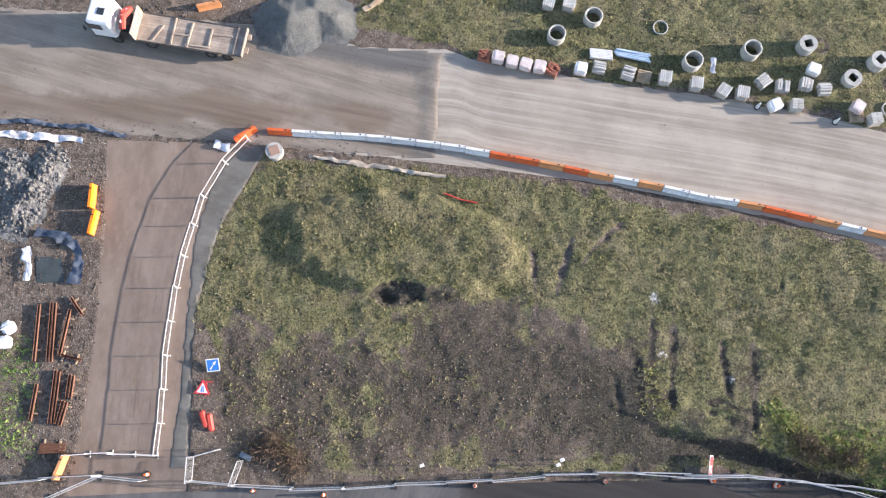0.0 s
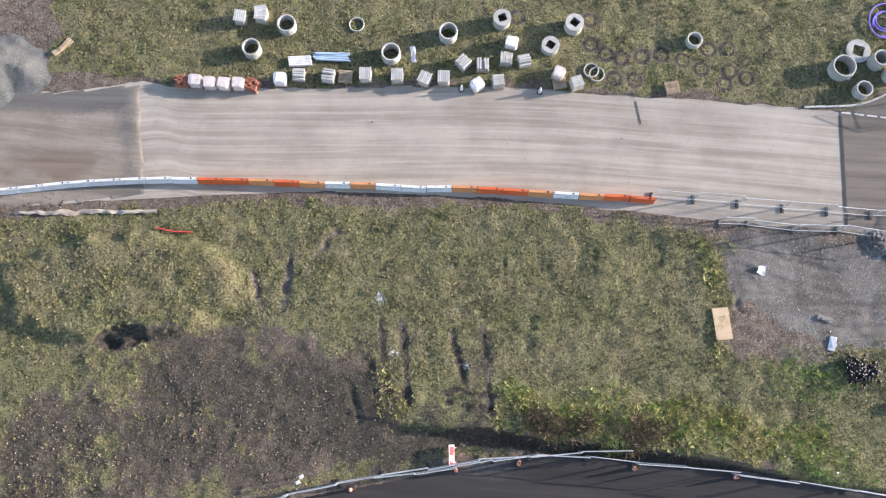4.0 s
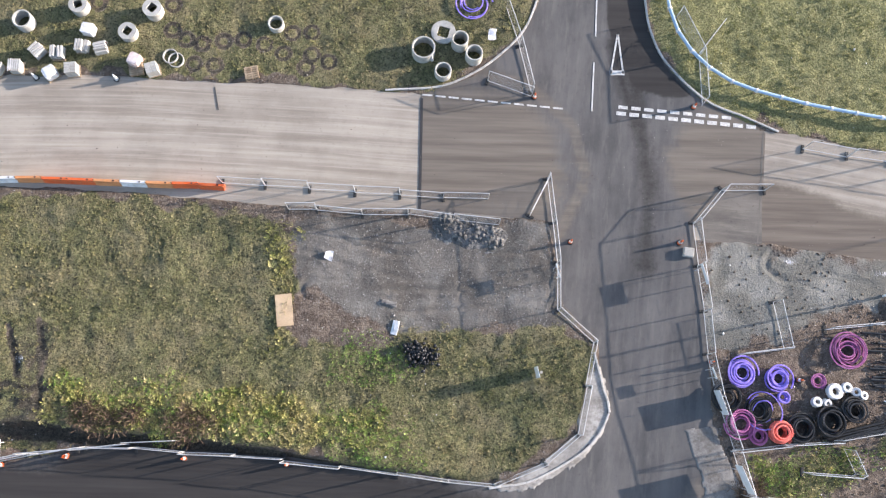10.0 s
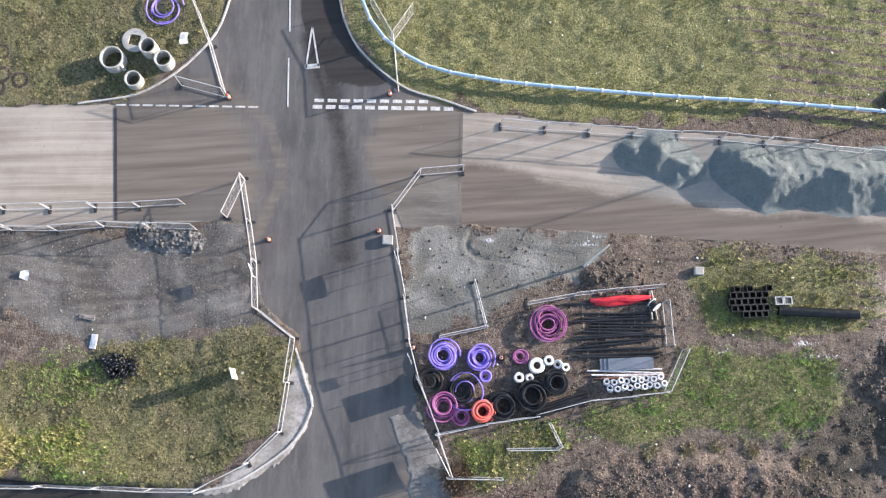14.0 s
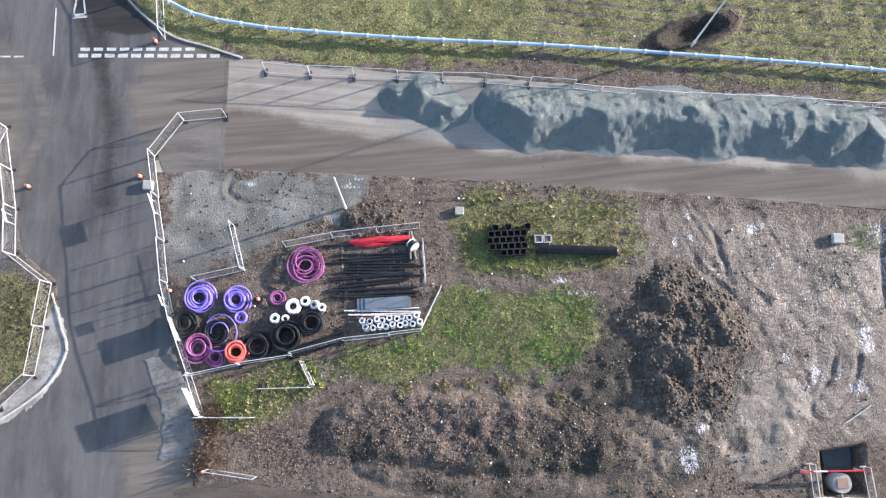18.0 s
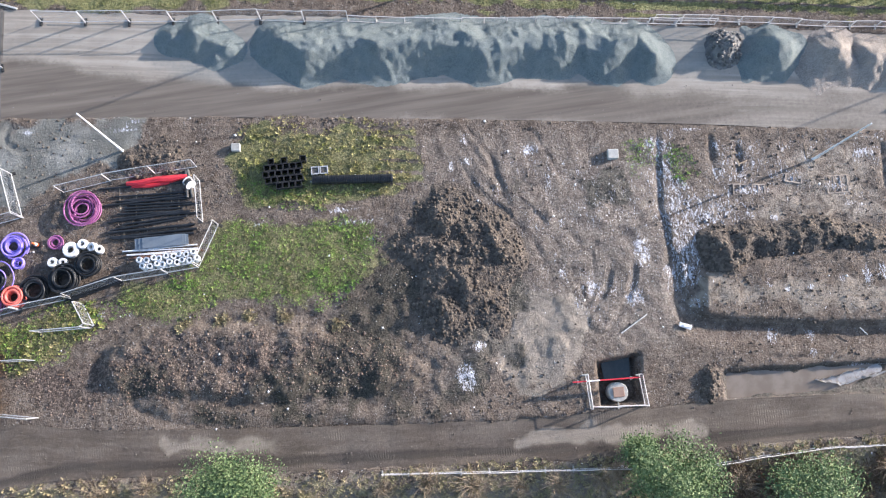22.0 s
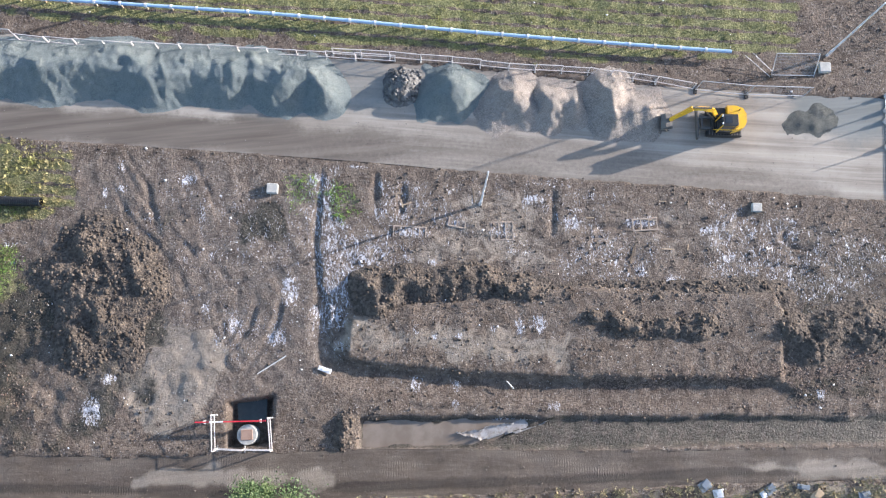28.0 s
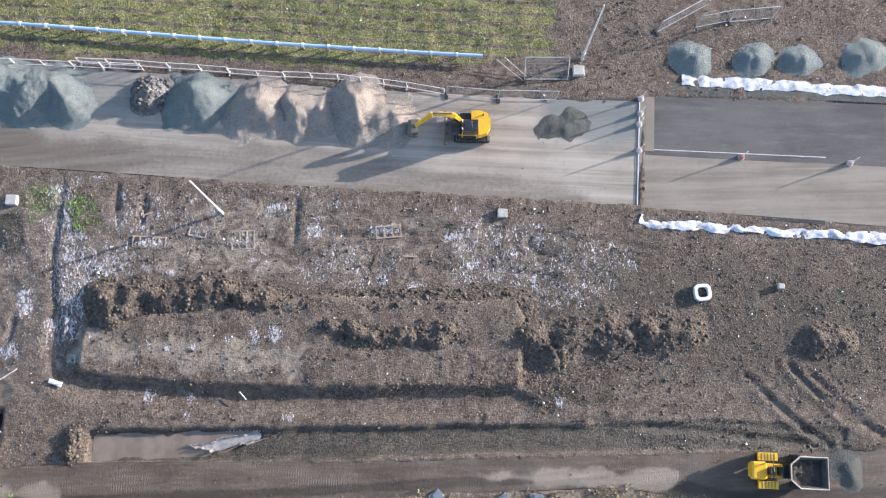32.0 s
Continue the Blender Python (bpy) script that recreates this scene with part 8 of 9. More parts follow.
part("roof_hatch", Shape().box((LEN - 1.2, 0.1, 3.12), (0.6, 0.6, 0.05), 0, 0.02), M_GLASS, cab)
for y in (-1.22, 1.22):
    part("side_window", Shape().box((LEN - 0.8, y * 0.985, 2.45), (1.0, 0.05, 0.7)), M_GLASS, cab)
    part("mirror", Shape().box((LEN + 0.1, y * 1.12, 2.3), (0.12, 0.22, 0.55), 0, 0.03), M_BLACK, cab)
part("bumper", Shape().box((LEN + 0.02, 0, 0.6), (0.2, 2.4, 0.45), 0, 0.05), M_STEEL, t)

# digger
t = thing("excavator", "yellow tracked excavator with a dark cab, digging into gravel", "excavator", pose(160.2, -24.75, 0.02, 0, 0, 160.5))
for y in (-0.85, 0.85):
    prof = [(-1.35, 0.12), (-1.15, 0.0), (1.15, 0.0), (1.35, 0.12), (1.4, 0.4), (1.2, 0.66), (-1.2, 0.66), (-1.4, 0.4)]
    s = Shape()
    s.add([(x, y - 0.22, z) for x, z in prof] + [(x, y + 0.22, z) for x, z in prof], [tuple(range(8)), tuple(range(15, 7, -1))] + [(i, 8 + i, 8 + (i + 1) % 8, (i + 1) % 8) for i in range(8)])
    tr = part("track", s, M_RUBBER, t, "rubber crawler track")
    for k in range(12):
        part("track_pad", Shape().box((-1.2 + 0.22 * k, y, 0.67), (0.1, 0.46, 0.04)), M_STEEL, tr)
part("undercarriage", Shape().box((0, 0, 0.5), (2.0, 1.3, 0.35), 0, 0.05), M_BLACK, t)
part("blade", Shape().box((2.1, 0.0, 0.42), (0.16, 2.7, 0.5), 0, 0.03), M_STEEL, t, "worn steel dozer blade")
for y in (-0.45, 0.45):
    part("blade_arm", Shape().box((1.5, y, 0.42), (1.2, 0.2, 0.2)), M_STEEL, t)
part("blade_brace", Shape().box((1.75, 0, 0.45), (0.18, 1.0, 0.16)), M_STEEL, t)
out = [(0.95, -0.98), (0.95, 0.98), (-0.6, 1.0), (-1.15, 0.8), (-1.4, 0.35), (-1.4, -0.35), (-1.15, -0.8), (-0.6, -1.0)]
part("platform", Shape().prism(out[::-1], 0.72, 0.95), M_BLACK, t)
part("engine_cover", Shape().prism([(p * 0.98, q * 0.98) for p, q in ((0.1, -1.0), (-0.6, -1.0), (-1.15, -0.8), (-1.4, -0.35), (-1.4, 0.35), (-1.15, 0.8), (-0.6, 1.0), (-0.45, 1.0), (-0.45, -0.1), (0.1, -0.1))], 0.95, 1.75), M_YELLOW, t, "yellow engine cover and counterweight")
part("exhaust", Shape().tube([(-0.8, -0.6, 1.75), (-0.8, -0.6, 2.0)], 0.05, 8), M_BLACK, t)
cab = part("cab", Shape().box((0.2, 0.5, 1.75), (1.25, 0.95, 1.6), 0, 0.08, 0.93), M_GLASS, t, "glazed dark cab")
part("cab_roof", Shape().box((0.2, 0.5, 2.58), (1.2, 0.9, 0.08), 0, 0.05), M_BLACK, cab, "flat black cab roof with a skylight")
part("skylight", Shape().box((0.35, 0.5, 2.63), (0.55, 0.6, 0.02), 0, 0.01), M_GLASS, cab)
part("lamp", Shape().box((0.82, 0.2, 2.62), (0.1, 0.16, 0.12), 0, 0.02).box((0.82, 0.8, 2.62), (0.1, 0.16, 0.12), 0, 0.02), M_WHITEPL, cab, "pair of pale work lamps")
part("handrail", Shape().tube([(-0.3, 1.06, 1.0), (-0.3, 1.08, 1.9), (0.5, 1.08, 1.9), (1.05, 1.0, 1.7), (1.05, 0.75, 1.0)], 0.035, 6), M_YELLOW, t, "yellow handrail")
for x in (-0.4, 0.8):
    for y in (0.06, 0.94):
        part("cab_pillar", Shape().box((x, y, 1.75), (0.07, 0.07, 1.62)), M_YELLOW, cab)
part("side_cover", Shape().box((0.55, -0.55, 1.2), (0.8, 0.75, 0.5), 0, 0.06), M_BLACK, t)
boom = part("boom", Shape().tube([(0.8, -0.35, 1.1), (1.4, -0.4, 2.2), (2.5, -0.4, 2.5), (3.2, -0.35, 2.4)], [0.2, 0.22, 0.18, 0.15], 4), M_YELLOW, t, "yellow boom")
part("boom_ram", Shape().tube([(0.95, -0.1, 1.0), (1.9, -0.2, 2.2)], 0.07, 8), M_STEEL, boom)
part("dipper_ram", Shape().tube([(1.6, -0.4, 2.6), (3.1, -0.38, 2.7)], 0.07, 8), M_STEEL, boom)
arm = part("dipper", Shape().tube([(3.1, -0.35, 2.6), (4.4, 0.0, 0.95)], [0.22, 0.16], 4), M_YELLOW, t, "yellow dipper arm")
prof = [(4.2, 0.95), (4.75, 1.0), (5.05, 0.7), (4.95, 0.3), (4.5, 0.12), (4.35, 0.2), (4.7, 0.4), (4.75, 0.65), (4.3, 0.8)]
s = Shape().add([(x, -0.5, z) for x, z in prof] + [(x, 0.7, z) for x, z in prof], [(i, 9 + i, 9 + (i + 1) % 9, (i + 1) % 9) for i in range(9)] + [tuple(range(9)), tuple(range(17, 8, -1))])
bucket = part("bucket", s, M_STEEL, t, "worn steel digging bucket")
for k in range(5):
    part("tooth", Shape().box((4.36, -0.42 + 0.26 * k, 0.14), (0.22, 0.07, 0.06)), M_STEEL, bucket)

# dumper
a, b2 = (170.36, -55.74), (175.03, -57.62)
t = thing("site_dumper", "yellow articulated site dumper with an earth-filled skip, on the track", "dumper", pose((a[0] + b2[0]) / 2, (a[1] + b2[1]) / 2, 0.02, 0, 0, math.degrees(math.atan2(b2[1] - a[1], b2[0] - a[0]))))
for x in (-1.45, 1.05):
    for y in (-0.95, 0.95):
        wheel(t, x, y, 0.6, 0.5)
part("rear_frame", Shape().box((-1.35, 0, 0.75), (2.4, 1.0, 0.4), 0, 0.05), M_YELLOW, t)
part("engine_cover", Shape().box((-2.05, 0, 1.25), (1.1, 1.25, 0.7), 0, 0.12), M_YELLOW, t, "rounded yellow engine cover")
for y in (-0.98, 0.98):
    g = part("mudguard", Shape().box((-1.35, y, 1.3), (1.25, 0.55, 0.07), 0, 0.02).box((-2.0, y, 1.18), (0.08, 0.55, 0.3)).box((-0.7, y, 1.18), (0.08, 0.55, 0.3)), M_YELLOW, t, "yellow mudguard with tread slats")
    for k in range(5):
        part("slat", Shape().box((-1.8 + 0.22 * k, y, 1.345), (0.05, 0.48, 0.03)), M_STEEL, g)
part("seat", Shape().box((-1.1, 0, 1.25), (0.55, 0.55, 0.15), 0, 0.05).box((-1.35, 0, 1.55), (0.14, 0.55, 0.6), 0, 0.05), M_BLACK, t)
part("steering_wheel", Shape().tube([(-0.55 + 0.06 * math.cos(k / 2), 0.2 * math.sin(k / 2), 1.55 + 0.18 * math.cos(k / 2)) for k in range(12)], 0.02, 5), M_BLACK, t)
part("dash", Shape().box((-0.45, 0, 1.2), (0.3, 0.6, 0.7), 0, 0.05), M_BLACK, t)
for y in (-0.6, 0.6):
    part("roll_bar", Shape().tube([(-1.5, y, 1.2), (-1.5, y, 2.6), (-1.5, 0, 2.75)], 0.05, 8), M_BLACK, t)
part("front_frame", Shape().box((0.9, 0, 0.75), (2.0, 1.0, 0.35), 0, 0.05), M_BLACK, t)
o = [(0.1, -0.55), (0.75, -1.1), (2.75, -1.1), (2.75, 1.1), (0.75, 1.1), (0.1, 0.55)]
i = [(0.22, -0.48), (0.8, -1.0), (2.68, -1.0), (2.68, 1.0), (0.8, 1.0), (0.22, 0.48)]
s = Shape().add([(x * 0.85 + 0.2, y * 0.8, 0.85) for x, y in o] + [(x, y, 1.75) for x, y in o] + [(x, y, 1.75) for x, y in i] + [(x * 0.85 + 0.2, y * 0.8, 0.92) for x, y in i],
                [(r * 6 + k, r * 6 + (k + 1) % 6, (r + 1) * 6 + (k + 1) % 6, (r + 1) * 6 + k) for r in range(3) for k in range(6)] + [tuple(range(5, -1, -1)), tuple(range(18, 24))])
skip = part("skip", s, M_STEEL, t, "worn steel skip with a pale rim")
part("skip_rim", Shape().tube([(x, y, 1.77) for x, y in o], 0.05, 6, closed=True), M_ORANGEPALE, skip, "pale rim of the skip")
gx, gy = np.meshgrid(np.linspace(0.45, 2.0, 16), np.linspace(-0.9, 0.9, 18))
part("load", grid_mesh("load", gx, gy, 1.35 + (fbm(gx, gy, 0.5, 9, 3) - 0.4) * 0.35 - 0.1 * gx, M_SPOIL), None, skip, "brown earth load")

# ---- litter along the lower verge ----
rnd = random.Random(12)
for q, w, l, mt, nm, lab in (((148.41, -50.07), 0.9, 0.7, M_SLATE, "waste_sheet", "dark folded plastic sheet on the verge"), ((149.14, -50.91), 0.7, 0.6, M_WHITEPL, "waste_box", "white battered box on the verge"), ((152.89, -51.85), 0.8, 0.6, M_SLATE, "waste_sheet", "dark folded plastic sheet on the verge"),
                             ((152.26, -52.05), 0.4, 0.5, M_WHITEPL, "waste_box", "white battered box on the verge"), ((155.25, -52.48), 0.9, 0.35, M_SLATE, "waste_sheet", "dark folded plastic sheet on the verge"), ((156.01, -53.33), 0.9, 0.6, M_PLY, "waste_board", "pale broken board on the verge"),
                             ((159.30, -54.44), 0.9, 0.5, M_SLATE, "waste_sheet", "dark folded plastic sheet on the verge"), ((124.62, -33.20), 1.0, 0.35, M_WHITEPL, "waste_board", "pale plastic offcut on earth"), ((61.46, -4.35), 0.2, 0.2, M_CONCRETE, "waste_block", "concrete lump in grass"),
                             ((-3.79, 36.30), 1.9, 0.5, M_TIMBER, "timber_bundle", "grey timber frame lying on the verge"), ((51.33, 3.18), 1.2, 0.35, M_APRON, "waste_board", "dusty board on bare ground"), ((-13.14, -0.28), 0.9, 0.4, M_SLATE, "waste_board", "grey boards in weeds"), ((51.39, 1.26), 0.5, 1.1, M_WHITEPL, "waste_board", "white board leaning in grass")):
    t = thing(nm, lab, "litter", pose(*q, 0.1, rnd.uniform(-8, 8), rnd.uniform(-8, 8), rnd.uniform(-40, 40)))
    part("piece", Shape().box((0, 0, 0.05), (w, l, 0.08), 0, 0.02), mt, t)
    part("piece", Shape().box((w * 0.15, l * 0.1, 0.13), (w * 0.7, l * 0.6, 0.05), 14, 0.01), mt, t)


rnd = random.Random(31)
for k in range(34):
    q = [(131.63, -20.12), (154.18, -28.07), (154.76, -34.91), (130.27, -24.41)]
    u, v = rnd.random(), rnd.random()
    x = (q[0][0] * (1 - u) + q[1][0] * u) * (1 - v) + (q[3][0] * (1 - u) + q[2][0] * u) * v
    y = (q[0][1] * (1 - u) + q[1][1] * u) * (1 - v) + (q[3][1] * (1 - u) + q[2][1] * u) * v
    l = rnd.uniform(0.5, 1.9)
    t = thing("waste_plank", "frosted broken plank trodden into the mud", "plank", pose(x, y, 0.0, rnd.uniform(-3, 3), rnd.uniform(-2, 2), rnd.choice((-20, 70)) + rnd.uniform(-25, 25)), group="planks in the mud")
    part("plank", Shape().box((0, 0, 0.03), (l * 0.8, 0.11, 0.05), 0, 0.01), rnd.choice((M_TIMBER, M_BARK, M_TIMBER, M_STEM)), t)


def mud_pallet(x, y, l, w, a):
    t = thing("broken_pallet", "frosted broken pallet trodden flat into the mud", "pallet", pose(x, y, 0.05, 0, 0, a), group="pallets in the mud")
    for k in (-1, 1):
        part("side_rail", Shape().box((0, k * w / 2, 0), (l, 0.11, 0.1), 0, 0.01), M_DECKWOOD, t)
    n = max(3, round(l / 0.45))
    for k in range(n):
        part("cross_piece", Shape().box(((k / (n - 1) - 0.5) * (l - 0.12), 0, 0.06), (0.09, w, 0.03)), M_DECKWOOD, t)


for q in ((133.9, -25.2, 2.6, 0.8, -22), (140.7, -27.4, 1.8, 1.4, -17), (151.4, -30.4, 2.0, 0.9, -14), (137.6, -25.7, 1.4, 0.6, -30)):
    mud_pallet(*q)
t = thing("pipe_offcut", "dull red plastic pipe lying in rough grass", "pipe")
part("pipe", Shape().tube([(1.9, 19.8, 0.25), (3.2, 19.25, 0.3), (4.6, 18.95, 0.25)], 0.06, 8), M_CRANERED, t, smooth=True)
for a, b2 in (((122.2, -31.3), (119.8, -31.9)), ((137.2, -38.3), (137.5, -39.0))):
    t = thing("waste_batten", "bare pale timber batten lying on mud", "plank")
    part("batten", Shape().tube([(*a, 0.15), (*b2, 0.15)], 0.05, 4), M_SLATGREY, t)

# ---- growth and loose matter ----
def scatter(name, x, y, z, protos, size, material, label, category, tilt=0.3, seed=1, flat=1.0, kind="stuff"):
    """Joins many small pieces into one mesh: each turned, tilted and scaled by itself."""
    r = np.random.RandomState(seed)
    n = len(x)
    pick = r.randint(0, len(protos), n)
    vs, fs, base = [], [], 0
    for p, (pv, pf) in enumerate(protos):
        sel = np.where(pick == p)[0]
        m = len(sel)
        if not m:
            continue
        pv, pf = np.array(pv, float), np.array(pf, int)
        a, tx, ty = r.uniform(0, 2 * np.pi, m), r.uniform(-tilt, tilt, m), r.uniform(-tilt, tilt, m)
        sc = size[sel]
        px, py, pz = pv[:, 0][None] * sc[:, None], pv[:, 1][None] * sc[:, None], pv[:, 2][None] * sc[:, None] * flat
        ca, sa = np.cos(a)[:, None], np.sin(a)[:, None]
        px, py = px * ca - py * sa, px * sa + py * ca
        pz, px, py = pz + px * tx[:, None] + py * ty[:, None], px - pz * tx[:, None], py - pz * ty[:, None]
        v = np.stack([px + x[sel][:, None], py + y[sel][:, None], pz + z[sel][:, None]], -1)
        vs.append(v.reshape(-1, 3))
        fs.append((pf[None] + (np.arange(m) * len(pv))[:, None, None] + base).reshape(-1, 3))
        base += m * len(pv)
    v, f = np.concatenate(vs), np.concatenate(fs)
    me = bpy.data.meshes.new(name)
    me.vertices.add(len(v))
    me.vertices.foreach_set("co", v.astype(np.float32).ravel())
    me.loops.add(f.size)
    me.loops.foreach_set("vertex_index", f.astype(np.int32).ravel())
    me.polygons.add(len(f))
    me.polygons.foreach_set("loop_start", np.arange(0, f.size, 3, dtype=np.int32))
    me.update(calc_edges=True)
    me.materials.append(material)
    return tagged(new(name, me), label, category, kind=kind)


def tuft(seed, blades=7, width=0.13, lean=0.85):
    r = random.Random(seed)
    v, f = [(0, 0, 0)], []
    for k in range(blades):
        a = 2 * math.pi * (k + r.uniform(-0.3, 0.3)) / blades
        d, h, w = r.uniform(0.35, 1) * lean, r.uniform(0.45, 1.0), width * r.uniform(0.6, 1.2)
        c, s = math.cos(a), math.sin(a)
        v += [(c * d - s * w, s * d + c * w, h * 0.8), (c * d * 1.15 + s * w, s * d * 1.15 - c * w, h)]
        f.append((0, len(v) - 1, len(v) - 2))
    return v, f


def lump(seed):
    r = random.Random(seed)
    v = [tuple(q * r.uniform(0.65, 1.2) for q in p) for p in ((1, 0, 0.1), (0, 1, 0), (-1, 0, 0.1), (0, -1, 0), (0.1, 0, 0.8), (0, 0.1, -0.6))]
    return v, [(0, 1, 4), (1, 2, 4), (2, 3, 4), (3, 0, 4), (1, 0, 5), (2, 1, 5), (3, 2, 5), (0, 3, 5)]


SCRAPS = [(45.44, 2.47), (56.69, -0.43), (55.09, -6.97), (51.05, -9.42), (44.23, -5.41)]
TUFTS, LUMPS = [tuft(k) for k in range(7)], [lump(k) for k in range(8)]
R = np.random.RandomState(4)


def spread(per_m2, layer, power=1.0, gate=0.15):
    """Random places where a layer of the ground allows them."""
    n = int(248 * 65 * per_m2)
    s, t = R.uniform(-44, 203, n), R.uniform(-30, 35, n)
    x, y = s * CA - t * SA, 15 + s * SA + t * CA
    i, j, ok = plan_at(x, y)
    w = FINE[layer][i, j] if isinstance(layer, str) else layer(x, y)
    ok &= (w > gate) & (R.uniform(0, 1, n) < np.clip(w, 0, 1) ** power)
    ok &= FINE["z"][i, j] > -0.15
    return x[ok], y[ok], FINE["z"][i, j][ok]


def spread_in(per_m2, o, soft=0.8, gate=0.3):
    """Random places inside an outline with a ragged rim."""
    xs, ys = [p[0] for p in o], [p[1] for p in o]
    x0, x1, y0, y1 = min(xs) - 2, max(xs) + 2, min(ys) - 2, max(ys) + 2
    n = int((x1 - x0) * (y1 - y0) * per_m2)
    x, y = R.uniform(x0, x1, n), R.uniform(y0, y1, n)
    w = step01(inside(x, y, o) + (fbm(x, y, 1.8, 91, 3) - 0.45) * 3, -soft, soft)
    i, j, ok = plan_at(x, y)
    ok &= (w > gate) & (R.uniform(0, 1, n) < w) & (FINE["z"][i, j] > -0.15)
    return x[ok], y[ok], FINE["z"][i, j][ok]


gx, gy, gz = spread(36, "grass", 1.3, 0.25)
clump = fbm(gx, gy, 1.3, 97, 3)
m = R.rand(len(gx)) < 0.25 + 1.1 * clump
gx, gy, gz, clump = gx[m], gy[m], gz[m], clump[m]
m = inside(gx, gy, FIELD_NE) > -0.5
scatter("meadow_grass", gx[m], gy[m], gz[m] - 0.02, TUFTS, (0.05 + 0.13 * R.rand(m.sum()) ** 2.4) * (0.5 + clump[m]), M_MEADOW, "pale yellow-green meadow grass in rows", "grass", 0.35, 4)
gx, gy, gz, clump = gx[~m], gy[~m], gz[~m], clump[~m]
scatter("grass_tufts", gx, gy, gz - 0.02, TUFTS, (0.05 + 0.16 * R.rand(len(gx)) ** 2.6) * (0.5 + clump), M_GRASS, "rough winter grass in green and straw tufts", "grass", 0.35, 3)
LUSH = [[(126.5, -18.9), (127.8, -19.2), (127.6, -20.3), (126.4, -20.0)], [(129.3, -20.5), (130.4, -20.8), (130.1, -21.8), (129.2, -21.5)], [(25.65, 2.63), (32.80, 1.45), (42.26, -2.83), (42.46, -5.41), (35.98, -3.52), (27.94, -0.87)], [(44.74, -2.99), (51.16, -5.26), (50.96, -9.81), (44.71, -7.18)], [(47.36, 1.18), (53.13, -0.53), (51.63, -3.23), (45.99, -1.13)], GREEN_D, GREEN_E, [(-33.97, 7.92), (-30.08, 7.86), (-28.96, 0.28), (-33.18, 0.34)], [(96.99, -10.47), (105.63, -13.95), (104.73, -15.07), (97.24, -12.46)]]
xs, ys, zs = zip(*[spread_in(58, o, 0.8, 0.3) for o in LUSH])
x, y, z = np.concatenate(xs), np.concatenate(ys), np.concatenate(zs)
scatter("lush_grass", x, y, z - 0.02, TUFTS, (0.04 + 0.14 * R.rand(len(x)) ** 2.4) * (0.4 + 1.2 * fbm(x, y, 0.9, 111, 3)), M_LUSH, "lush bright green tussocks", "grass", 0.4, 5)
x, y, z = spread_in(9, SPARSE_W, 3.0, 0.25)
scatter("sparse_grass", x, y, z - 0.02, TUFTS, 0.04 + 0.09 * R.rand(len(x)) ** 2, M_GRASS, "sparse short winter grass on bare soil", "grass", 0.4, 25)
x, y, z = spread_in(14, VERGE_S, 0.8, 0.3)
scatter("dry_grass", x, y, z - 0.02, TUFTS, 0.12 + 0.28 * R.rand(len(x)) ** 1.5, M_STRAW, "tall straw-coloured dead grass on the verge", "grass", 0.45, 6)
# yellow-green grass; its raised tones also paint sunlight on the bank, the first two
BANKS = ([(26.07, 2.54), (30.91, 0.8), (36.86, 0.11), (39.15, -1.27), (43.09, -3.01), (43.4, -6.2), (36.9, -3.7), (30.55, -1.9), (25.0, 0.2)], [(37.91, -0.99), (42.36, -4.12), (44.11, -5.78), (49.05, -6.9), (49.3, -5.26), (45.47, -3.98)], [(44.05, 11.00), (45.45, 10.22), (43.54, 1.21), (42.07, 1.54)],
         [(16.9, 6.3), (18.4, 6.3), (18.6, 2.0), (16.6, 2.2)], GREEN_C, GREEN_E)
xs, ys, zs = zip(*[spread_in(28 - 12 * (k >= 4) + 16 * (k < 2), o, 0.6, 0.3) for k, o in enumerate(BANKS)])
x, y, z = np.concatenate(xs), np.concatenate(ys), np.concatenate(zs)
scatter("bank_grass", x, y, z - 0.02, TUFTS, (0.06 + 0.28 * R.rand(len(x)) ** 2.4) * (0.3 + 1.3 * fbm(x, y, 0.9, 113, 3)), M_BANK, "long yellow-green grass along the field bank", "grass", 0.45, 15)
x, y, z = spread(0.5, "grass", 1.0, 0.3)
scatter("dry_grass", x, y, z - 0.02, TUFTS, 0.05 + 0.12 * R.rand(len(x)) ** 1.5, M_STRAW, "scattered straw-coloured dead grass tufts", "grass", 0.45, 7)
# dry grass, set thicker on the east side to paint its sunlit gold
xs, ys, zs = zip(*[spread_in(k, o, 0.8, 0.3) for o, k in (([(-10.83, 16.0), (-9.1, 18.27), (-4.63, 19.51), (1.65, 18.95), (6.97, 16.66), (8.22, 14.36), (4.63, 11.95), (0.68, 12.6), (-4.59, 13.6), (-9.89, 13.73)], 9), ([(1.63, 15.6), (5.2, 16.6), (8.6, 15.27), (8.0, 12.6), (4.62, 11.4), (2.0, 12.21)], 16))])
x, y, z = np.concatenate(xs), np.concatenate(ys), np.concatenate(zs)
scatter("dry_grass", x, y, z - 0.02, TUFTS, 0.04 + 0.14 * R.rand(len(x)) ** 2, M_STRAW, "bleached dead grass over the low mound", "grass", 0.5, 17)
for tx, ty in ((91.7, -19.8), (93.7, -20.2), (96.4, -21.2), (88.9, -19.0), (99.8, -23.2)):
    x, y = tx + R.normal(0, 0.3, 60), ty + R.normal(0, 0.25, 60)
    i, j, ok = plan_at(x, y)
    scatter("grass_tussock", x, y, FINE["z"][i, j] - 0.02, TUFTS, 0.1 + 0.2 * R.rand(60), M_STRAW, "straw-coloured tussock on tipped earth", "grass", 0.6, 18, kind="")
